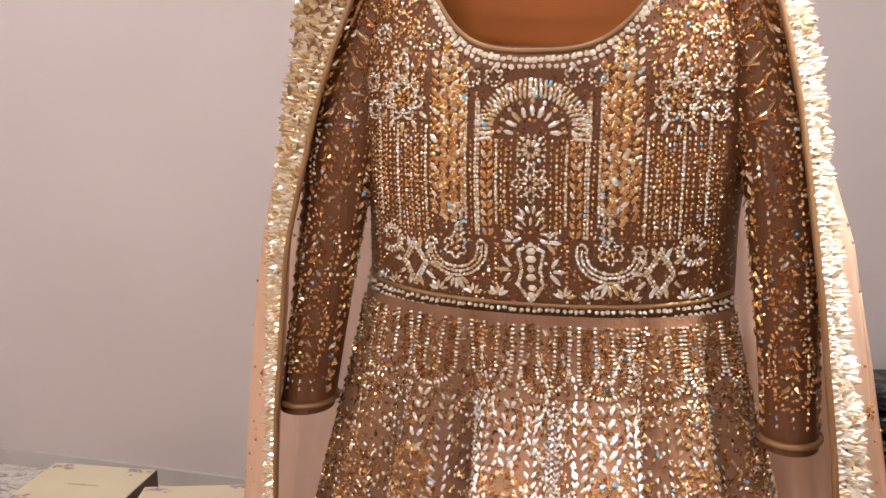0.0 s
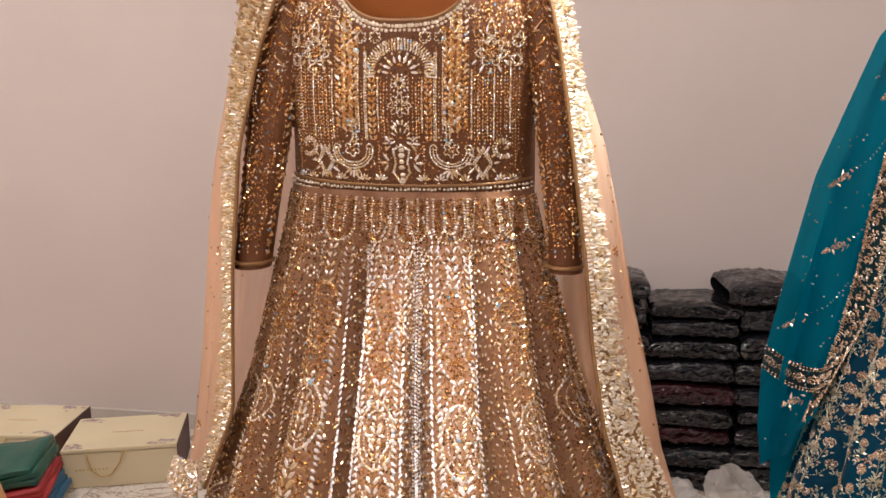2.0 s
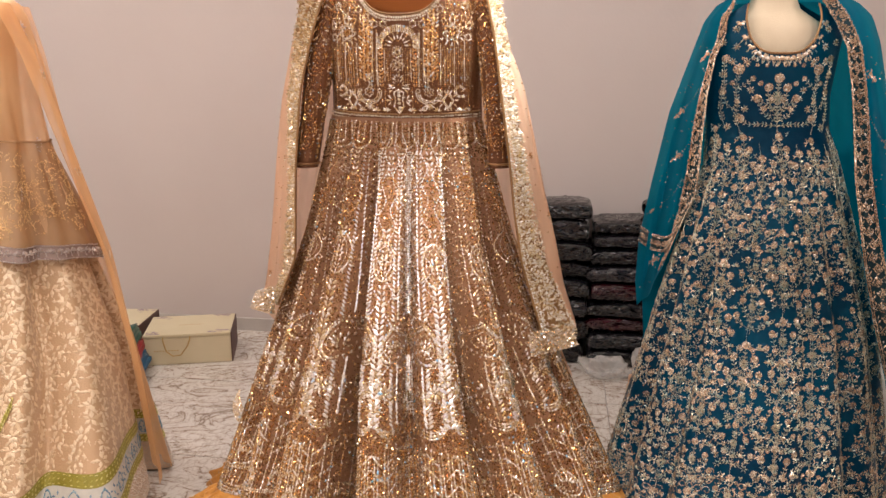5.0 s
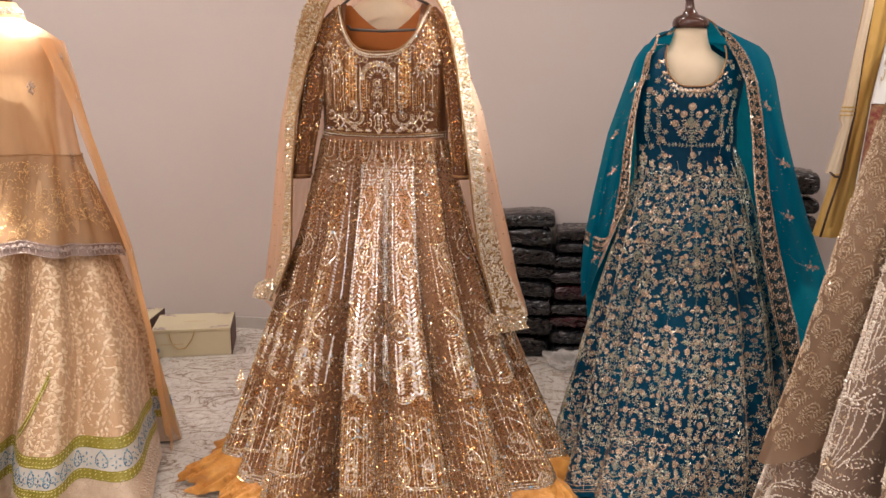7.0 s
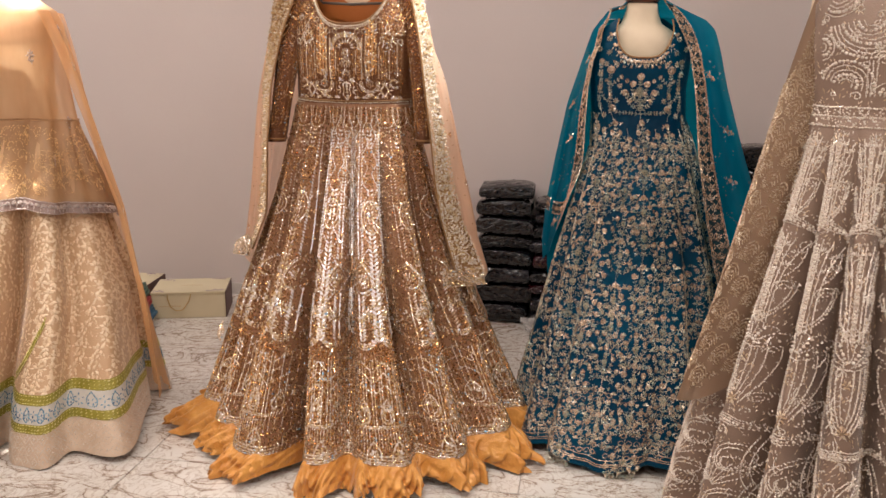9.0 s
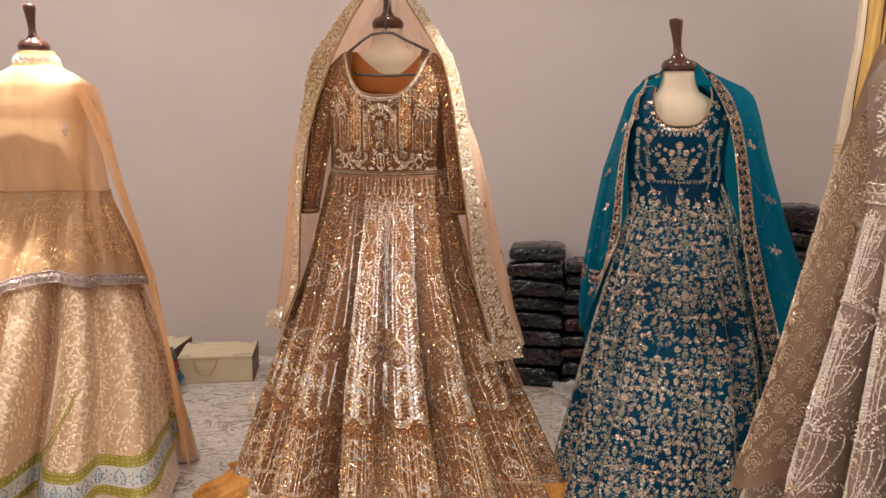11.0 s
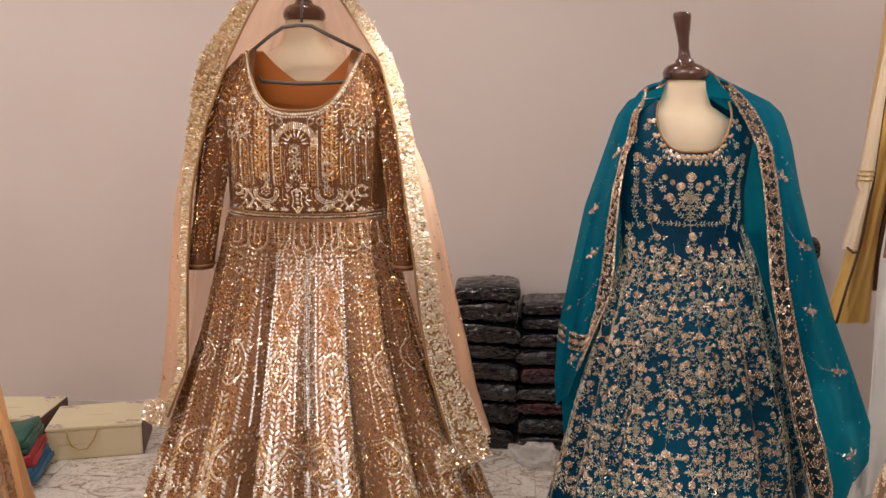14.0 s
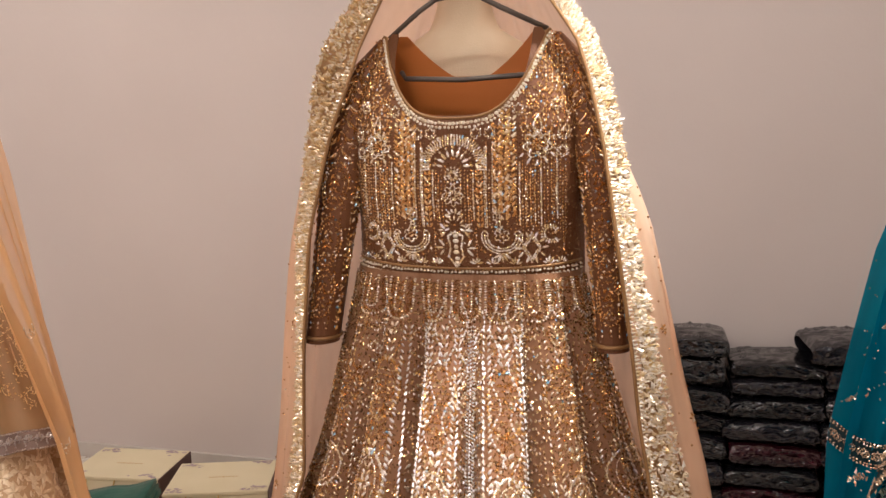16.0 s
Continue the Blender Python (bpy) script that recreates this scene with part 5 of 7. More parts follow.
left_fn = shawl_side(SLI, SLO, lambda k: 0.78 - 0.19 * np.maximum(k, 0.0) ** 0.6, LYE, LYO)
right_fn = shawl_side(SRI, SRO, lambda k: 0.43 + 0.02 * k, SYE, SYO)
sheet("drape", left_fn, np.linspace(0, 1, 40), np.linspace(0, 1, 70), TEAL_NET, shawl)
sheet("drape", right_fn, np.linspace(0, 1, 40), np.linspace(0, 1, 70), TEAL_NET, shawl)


def back_drape(a, b):
    z = 1.402 - 0.012 * np.abs(2 * a - 1) ** 2 - 0.90 * np.asarray(b)
    l, r = lerp(z, SLO), np.minimum(lerp(z, SRO), 1.25)
    return l + 0.015 + (r - l - 0.03) * a, 0.175 - 0.06 * a + 0.09 * np.sin(math.pi * a) + 0.010 * np.sin(30 * a + 4 * z), z


sheet("back_drape", back_drape, np.linspace(0, 1, 50), np.linspace(0, 1, 40), TEAL_NET, shawl)


def nape(a, k):
    """The fold behind the neck, from the top of one drape to the top of the other."""
    l, r = left_fn(k, 0 * k), right_fn(k, 0 * k)
    bow = np.sin(math.pi * a)
    return l[0] * (1 - a) + r[0] * a, l[1] * (1 - a) + r[1] * a + (0.080 + 0.02 * k) * bow ** 0.8, l[2] * (1 - a) + r[2] * a + (0.040 - 0.03 * k) * bow ** 0.6


sheet("nape_fold", nape, np.linspace(0, 1, 40), np.linspace(0, 1, 16), TEAL_NET, shawl)
napes = [tuple(float(c) for c in nape(np.array(a), np.array(0.0))) for a in np.linspace(0, 1, 30)]


def strip_on(fn, k0, k1, v0, v1, off):
    def f(a, b):
        x, y, z = fn(k0 + (k1 - k0) * np.asarray(a), v0 + (v1 - v0) * np.asarray(b))
        return x, y - off, z
    return f


def shawl_border(fn, k1, v0, v1, lab, n, width, length):
    sf = strip_on(fn, 0.0, k1, v0, v1, 0.005)
    st = sheet("border", sf, np.linspace(0, 1, 6), np.linspace(0, 1, 60), TEAL_TRIM, shawl, lab)
    nb = Needlework(sf, 0.9, 0.4, (0, -1, 0.1))
    for i in range(n):
        v = (i + 0.5) / n
        nb.put(rosette(1.0), 0.5 + 0.12 * (-1) ** i, v, width, -1 / length)
        nb.put(petals(6, 0.008, 0.0055, 0.0022, 0.0018), 0.5 - 0.18 * (-1) ** i, v + 0.4 / n, width, -1 / length)
        nb.put(petals(4, 0.006, 0.0045, 0.0018, 0.0016, 30, 200), 0.5 - 0.30 * (-1) ** i, v, width, -1 / length)
    vs = np.linspace(0.0, 1.0, int(length / 0.0038))
    o = np.ones(len(vs))
    for kk in (0.03, 0.10, 0.90, 0.97):
        nb.rows.append(np.stack([kk * o, vs, 1.57 * o, 0.0028 * o, 0.0018 * o, 0.0018 * o], 1))
    nb.build("border_beading", ROSE_BEAD, st)


shawl_border(left_fn, 0.30, 0.0, 0.97, "narrow gold floral border band", 22, 0.030, 0.62)
shawl_border(right_fn, 0.30, 0.0, 1.0, "gold floral border band", 34, 0.036, 1.0)
cord("edge_cord", napes, 0.0024, TRIM, shawl)
# cuff-like border across the end of the left drape


def left_end(a, b):
    k = 0.02 + 0.98 * np.asarray(a)
    z = 0.790 - 0.025 * k + 0.045 * (1 - np.asarray(b)) - 0.02 * np.sin(3 * k)
    x = lerp(z, SLI) * (1 - k) + lerp(z, SLO) * k
    y = lerp(z, LYE) * (1 - k) + lerp(z, LYO) * k - 0.03 * np.sin(math.pi * k) - 0.008
    x, y = push_out(x, y, z, TW, TD, TC, TCY, 1.09, 0.8)
    return x, y, z


ce = sheet("end_border", left_end, np.linspace(0, 1, 20), np.linspace(0, 1, 6), TEAL_TRIM, shawl)
nb = Needlework(left_end, 0.9, 0.4, (0, -1, 0.1))
for i in range(6):
    nb.put(rosette(0.85), (i + 0.5) / 6, 0.5, 0.105, -1 / 0.045)
aa = np.linspace(0, 1, 26)
oo = np.ones(26)
for b in (0.04, 0.14, 0.86, 0.96):
    nb.rows.append(np.stack([aa, b * oo, 0 * oo, 0.0028 * oo, 0.0018 * oo, 0.0018 * oo], 1))
nb.build("border_beading", ROSE_BEAD, ce)
for fn, sd in ((left_fn, 3), (right_fn, 4)):
    nb = Needlework(fn, 0.9, 0.5, (0, -1, 0.1))
    g = np.random.default_rng(sd)
    for i in range(5):
        k, v = (0.45, 0.70, 0.55, 0.75, 0.6)[i], (0.2, 0.36, 0.52, 0.68, 0.88)[i]
        nb.put(np.concatenate([rosette(0.8), petals(5, 0.013, 0.006, 0.002), moved(rosette(0.6), 0.014, -0.006), run([(0, 0), (-0.03, 0.02), (-0.05, 0.06)], 0.006, 0.0026, 0.0008, 0.001)]), k, v, 0.13, -1.0)
    nb.rows.append(np.stack([g.uniform(0.3, 0.98, 60), g.uniform(0.1, 0.98, 60), g.uniform(0, 3, 60), np.full(60, 0.002), np.full(60, 0.0016), np.full(60, 0.0016)], 1))
    nb.build("net_motif", ROSE_BEAD, shawl, "small embroidered sprigs")

# ---- apricot gown ----
PC, PY = -1.268, 0.07
AW = [(1.45, 0.105), (1.40, 0.160), (1.30, 0.170), (1.15, 0.165), (1.0, 0.165), (0.9, 0.225), (0.72, 0.325), (0.45, 0.410), (0.14, 0.460), (0.0, 0.485)]
AD = [(1.45, 0.045), (1.40, 0.078), (1.33, 0.112), (1.285, 0.128), (1.26, 0.128), (1.15, 0.115), (1.0, 0.11), (0.9, 0.20), (0.72, 0.33), (0.45, 0.51), (0.14, 0.745), (0.0, 0.83)]
AC = [(1.5, PC), (0.0, PC + 0.02)]
AV = [(-150, 0.7, 8), (-100, 0.8, 7), (-60, 1.0, 6), (-25, 1.0, 5), (6, 0.7, 4.5), (33, 1.3, 6), (58, 0.8, 6), (95, 0.8, 7), (150, 0.7, 8)]
apricot_round = skirt_fn(AW, AD, AC, PY, AV, 1.0, 0.0, 0.30, 0.012, 0.35, 9)


def apricot_body(th, z):
    """The round skirt with one broad fold that stands out towards the hem."""
    x, y, z = apricot_round(th, z)
    k, deg = np.clip(1.0 - z, 0, 1), np.degrees(th)
    g = 1 + 0.46 * k ** 1.5 * np.exp(-((deg - 62) / 12) ** 2) - 0.10 * k * np.exp(-((deg - 42) / 6) ** 2)
    c = lerp(z, AC)
    return c + (x - c) * g, PY + (y - PY) * g, z


apricot = thing("apricot_gown", (PC, PY, 0.0), "beige gown woven with cream leaves, olive and blue hem border", "gown", "displayed gowns")


def apricot_fn(th, v):
    hem = 0.02 + 0.02 * np.sin(5 * th + 1.2)
    return apricot_body(th, 1.45 - v * (1.45 - hem))


adress = sheet("dress", apricot_fn, np.linspace(-math.pi, math.pi, 280, endpoint=False), np.linspace(0, 1, 90), PEACH_CREAM, apricot, closed=True)
ab = Needlework(apricot_body, PC, PY)
rng = np.random.default_rng(33)
for z in np.arange(0.215, 1.0, 0.031):
    step = 0.036 / max(0.12, radius(AW, AD, 0.4, z))
    for j, th in enumerate(np.arange(-1.9, 2.0, step)):
        a = th + (round(z / 0.031) % 2) * step / 2 + rng.normal(0, 0.006)
        r = max(0.12, radius(AW, AD, a, z))
        m = [petals(5, 0.010, 0.0105, 0.0060, 0.0012, rng.uniform(0, 90), rng.uniform(250, 330)), spiral(0.010, 0.006, 0.010, 0.004, 0, 240, step=0.005, l=0.0034, w=0.0016, h=0.001), petals(3, 0.019, 0.0090, 0.0042, 0.001, 180, 290)]
        ab.put(np.concatenate(m), a, z, r, flip=rng.random() < 0.5)
ab.build("brocade_leaf", BROCADE, adress, "woven cream leaf sprays", wobble=0.0008)


def band(name, base, zlo, zhi, mat, off, parent, label="", th0=-2.4, th1=2.4, slope=0.0):
    def fn(th, b):
        z = zlo + (zhi - zlo) * np.asarray(b) + 0.014 * np.sin(5 * th + 1.2) + slope * th
        x, y, z = base(th, z)
        c = lerp(z, AC)
        return c + (x - c) * (1 + off), PY + (y - PY) * (1 + off), z
    return sheet(name, fn, np.linspace(th0, th1, 260), np.linspace(0, 1, 5), mat, parent, label), fn


h1, f1 = band("hem_band", apricot_body, 0.015, 0.114, HEM_CREAM, 0.006, apricot, "beige band with raised silver lattice")
h2, f2 = band("olive_band", apricot_body, 0.110, 0.136, OLIVE, 0.009, apricot, "olive ribbon edged in gold")
h3, f3 = band("motif_band", apricot_body, 0.134, 0.190, BLUE_RIBBON, 0.008, apricot, "pale ribbon with dark blue paisley figures")
h4, f4 = band("olive_band", apricot_body, 0.188, 0.218, OLIVE, 0.009, apricot, "olive ribbon edged in gold")
nb = Needlework(f1, PC, PY)
for th in np.arange(-1.9, 1.95, 0.045):
    for b in (0.18, 0.5, 0.82):
        nb.put(np.concatenate([run([(-0.012, 0), (0, 0.015), (0.012, 0), (0, -0.015), (-0.012, 0)], 0.005, 0.003, 0.0016), petals(4, 0.003, 0.003, 0.002)]), th + (b == 0.5) * 0.022, b, 0.58, 1 / 0.085)
nb.build("lattice_beading", TAUPE_BEAD, h1)
nb = Needlework(f3, PC, PY)
for th in np.arange(-1.9, 1.95, 0.078):
    nb.put(np.concatenate([drop(0.012, 0.042, step=0.004, l=0.004, w=0.0026, h=0.0012), petals(5, 0.007, 0.006, 0.003, 0.0012, cx=0.0, cy=-0.006), moved(petals(4, 0.008, 0.006, 0.003, 0.0012), 0.022, 0.004), moved(petals(3, 0.006, 0.006, 0.003, 0.0012, 180, 340), 0.022, -0.012)]), th, 0.5, 0.58, 1 / 0.06)
nb.build("paisley_stitching", BLUE_BEAD, h3)
for hh, ff in ((h2, f2), (h4, f4)):
    nb = Needlework(ff, PC, PY)
    a = np.arange(-1.9, 1.95, 0.016)
    o = np.ones(len(a))
    for b in (0.15, 0.5, 0.85):
        nb.rows.append(np.stack([a, b * o, (0.7 if b == 0.5 else 0.0) * o, 0.005 * o, 0.0022 * o, 0.0014 * o], 1))
    nb.build("gold_stitching", OLIVE_BEAD, hh)
for ths, zt in (((-0.05, 0.14), 0.40), ((0.62, 0.80), 0.40)):
    def diag(a, b, ths=ths, zt=zt):
        th = ths[0] + (ths[1] - ths[0]) * np.asarray(a)
        z = 0.214 + (zt - 0.214) * np.clip(a, 0, 2) ** 1.2 + 0.026 * np.asarray(b)
        x, y, z = apricot_body(th, z)
        return PC + (x - PC) * 1.008, PY + (y - PY) * 1.008, z
    dg = sheet("slanting_trim", diag, np.linspace(0, 1, 30), np.linspace(0, 1, 4), OLIVE, apricot, "olive ribbon slanting up a panel edge")
    nb = Needlework(diag, PC, PY)
    a = np.linspace(0, 1, 34)
    o = np.ones(34)
    for b in (0.2, 0.8):
        nb.rows.append(np.stack([a, b * o, 0.5 * o, 0.005 * o, 0.0022 * o, 0.0014 * o], 1))
    nb.build("gold_stitching", OLIVE_BEAD, dg)

# sheer cape over it
cape = thing("sheer_cape", (PC, PY, 0.74), "sheer apricot net cape with gold sprigs and a beaded mauve hem", "cape")
CW = [(1.475, 0.060), (1.46, 0.085), (1.43, 0.150), (1.40, 0.200), (1.36, 0.222), (1.27, 0.232), (1.15, 0.228), (1.0, 0.250), (0.9, 0.290), (0.74, 0.355), (0.6, 0.41)]
CD = [(1.475, 0.060), (1.46, 0.080), (1.44, 0.098), (1.40, 0.118), (1.33, 0.138), (1.285, 0.146), (1.26, 0.142), (1.15, 0.128), (1.035, 0.125), (1.0, 0.15), (0.9, 0.22), (0.74, 0.335), (0.6, 0.42)]
cape_body = skirt_fn(CW, CD, AC, PY, AV, 1.26, 0.3, 0.13, 0.030, 0.32, 23)
CB = lambda th: 0.712 + 0.055 * np.exp(-((th - 0.62) / 0.55) ** 2) + 0.010 * np.sin(6 * th)


def cape_fn(th, v):
    return cape_body(th, 1.478 - v * (1.478 - CB(th)))


sheet("net", cape_fn, np.linspace(-math.pi, math.pi, 240, endpoint=False), np.linspace(0, 1, 70), PEACH_NET, cape, closed=True)


def peplum_fn(th, v):
    z = 1.035 - v * (1.035 - CB(th) - 0.004)
    x, y, z = cape_body(th, z)
    g = 1.014 + 0.016 * np.sin(34 * th + 2 * np.sin(5 * th)) * np.sin(math.pi * np.clip(v * 1.1, 0, 1)) + 0.012 * np.sin(15 * th + 1) * v
    return PC + (x - PC) * g, PY + (y - PY) * g, z


sheet("gathered_flounce", peplum_fn, np.linspace(-2.2, 2.2, 260), np.linspace(0, 1, 30), GOLD_NET, cape, "shimmering gold net gathered from the waist seam")
cord("waist_seam", [(PC + (x - PC) * 1.02, PY + (y - PY) * 1.03, z) for x, y, z in [tuple(float(c) for c in cape_body(np.array(t), np.array(1.036 + 0.004 * math.sin(3 * t)))) for t in np.linspace(-2.0, 2.0, 60)]], 0.0025, GOLD_NET, cape)


def cape_hem(th, b):
    z = CB(th) - 0.012 + 0.038 * np.asarray(b)
    x, y, z = cape_body(th, z)
    return PC + (x - PC) * 1.034, PY + (y - PY) * 1.034, z


ch = sheet("hem_border", cape_hem, np.linspace(-1.75, 1.75, 200), np.linspace(0, 1, 5), LILAC_BASE, cape, "mauve ribbon border crusted with silver beads")
nb = Needlework(cape_hem, PC, PY)
for th in np.arange(-1.72, 1.75, 0.055):
    nb.put(np.concatenate([arc(0, -0.01, 0.010, 0.02, 0, 180, step=0.004), petals(5, 0.006, 0.005, 0.0026, 0.003, 20, 160), petals(3, 0.002, 0.003, 0.002, 0.004)]), th, 0.5, 0.36, 1 / 0.038)
a = np.arange(-1.74, 1.75, 0.014)
o = np.ones(len(a))
for b in (0.05, 0.95):
    nb.rows.append(np.stack([a, b * o, 0 * o, 0.003 * o, 0.002 * o, 0.002 * o], 1))
nb.build("border_beading", LILAC, ch)


def collar(th, b):
    z = 1.456 + 0.056 * np.asarray(b) + 0 * th
    return PC + (0.084 - 0.026 * b) * np.sin(th), PY - (0.082 - 0.026 * b) * np.cos(th), z


cl = sheet("collar", collar, np.linspace(-math.pi, math.pi, 48, endpoint=False), np.linspace(0, 1, 5), APRICOT, cape, "stand collar with silver beadwork", closed=True)
nb = Needlework(collar, PC, PY)
for th in np.arange(-2.0, 2.1, 0.34):
    nb.put(np.concatenate([petals(7, 0.009, 0.006, 0.003, 0.003), petals(4, 0.003, 0.003, 0.002, 0.004)]), th, 0.5, 0.065, 1 / 0.060)
    nb.put(petals(5, 0.008, 0.005, 0.002, 0.002), th + 0.17, 0.4, 0.065, 1 / 0.060)
nb.build("collar_beading", LILAC, cl)
nb = Needlework(cape_body, PC, PY)
for th, z in ((0.75, 1.245), (0.05, 1.02), (1.25, 1.02), (-0.5, 0.83), (1.35, 1.33), (0.9, 0.9), (-0.55, 1.23), (-0.9, 1.0)):
    r = max(0.1, radius(CW, CD, th, z))
    nb.put(np.concatenate([petals(6, 0.008, 0.007, 0.0034, 0.003, cx=0, cy=0.008), petals(4, 0.006, 0.006, 0.003, 0.003, 200, 340, 0, -0.006), run([(0, -0.02), (0, 0.024)], 0.005, 0.0034, 0.0022)]), th, z, r)
nb.build("net_motif", LILAC, cape, "silver beaded sprigs")
nb = Needlework(cape_body, PC, PY)
rng = np.random.default_rng(51)
for i in range(150):
    th, z = rng.uniform(-1.5, 1.6), rng.uniform(0.80, 1.00)
    r = max(0.12, radius(CW, CD, th, z))
    nb.put(np.concatenate([arc(0, 0, 0.010, 0.014, rng.uniform(0, 90), rng.uniform(180, 300), step=0.004, l=0.0026, w=0.0011, h=0.001), scatter(16, -0.018, 0.018, -0.020, 0.020, 0.0030, 0.0012, 0.001, i)]), th, z, r)
nb.build("foil_sprig", GOLD_FLECK, cape, lift=0.010, label="glinting gold foil sprigs below the waist")


def side_fall(k, v):
    """The long gauze that drops from the shoulder to the floor."""
    z = 1.40 - v * (1.40 - (0.05 + 0.05 * np.sin(6 * k)))
    wo = lerp(z, [(1.40, 0.215), (1.27, 0.275), (1.0, 0.362), (0.735, 0.448), (0.45, 0.500), (0.14, 0.535), (0.0, 0.545)])
    x = PC + wo * (1 - 0.45 * k ** 1.3) + 0.006 * np.sin(16 * k + 4 * z)
    y = PY - 0.11 + 0.26 * k + 0.012 * np.sin(22 * k + 3 * z)
    dx, dy = push_out(x, y, z, AW, AD, AC, PY, 1.02, 0.35)
    return x + np.clip((1.0 - z) / 0.3, 0, 1) * (np.maximum(x, dx) - x), y, z


sheet("side_fall", side_fall, np.linspace(0, 1, 40), np.linspace(0, 1, 60), APRICOT, cape, "long plain apricot gauze fall")
nb = Needlework(side_fall, PC, 0.6, (0.3, -1, 0))
for v in (0.14, 0.34, 0.52, 0.72):
    nb.put(np.concatenate([arc(0, 0, 0.008, 0.012, 180, 360, step=0.004), run([(-0.008, 0.012), (-0.008, 0)], 0.004), run([(0.008, 0.012), (0.008, 0)], 0.004), petals(4, 0.003, 0.004, 0.002)]), 0.18, v, 0.3, -1 / 1.3)
nb.build("net_motif", COPPER_BEAD, cape, "small copper bead brackets")
dress_form(PC - 0.005, PY, 1.513, 0.125, "cream padded dress form with dark wooden cap under the apricot gown", -0.05, 0.050)

# ---- taupe gown ----
UC, UY = 1.368, -0.648
UW = [(1.49, 0.095), (1.44, 0.135), (1.39, 0.160), (1.30, 0.166), (1.165, 0.158), (1.13, 0.170), (0.9, 0.235), (0.6, 0.325), (0.28, 0.405), (0.0, 0.46)]
UD = [(1.49, 0.035), (1.44, 0.065), (1.39, 0.09), (1.30, 0.115), (1.165, 0.105), (1.13, 0.12), (0.9, 0.20), (0.6, 0.29), (0.28, 0.375), (0.0, 0.43)]
UCX = [(1.5, UC), (0.0, UC + 0.03)]
UV = [(-140, 0.7, 7), (-100, 0.9, 6), (-72, 1.0, 5), (-50, 1.1, 5), (-29, 1.1, 4.5), (-8, 1.1, 4.5), (14, 1.1, 4.5), (36, 1.0, 5), (60, 1.0, 5), (95, 0.9, 6), (140, 0.7, 7)]
taupe_body = skirt_fn(UW, UD, UCX, UY, UV, 1.15, 0.0, 0.34, 0.008, 0.8, 9)
taupe = thing("taupe_gown", (UC, UY, 0.0), "taupe net gown covered with curling rows of ivory pearls", "gown", "displayed gowns")


def taupe_fn(th, v):
    ax = np.abs(np.sin(th)) * 0.165
    top = np.where(np.cos(th) > 0, np.where(ax < 0.085, 1.385 + 0.10 * (ax / 0.085) ** 2.2, 1.485 - (ax - 0.085) * 0.7), 1.475 - np.maximum(ax - 0.08, 0) * 0.5)
    return taupe_body(th, top - v * (top - 0.03 - 0.012 * np.sin(6 * th)))


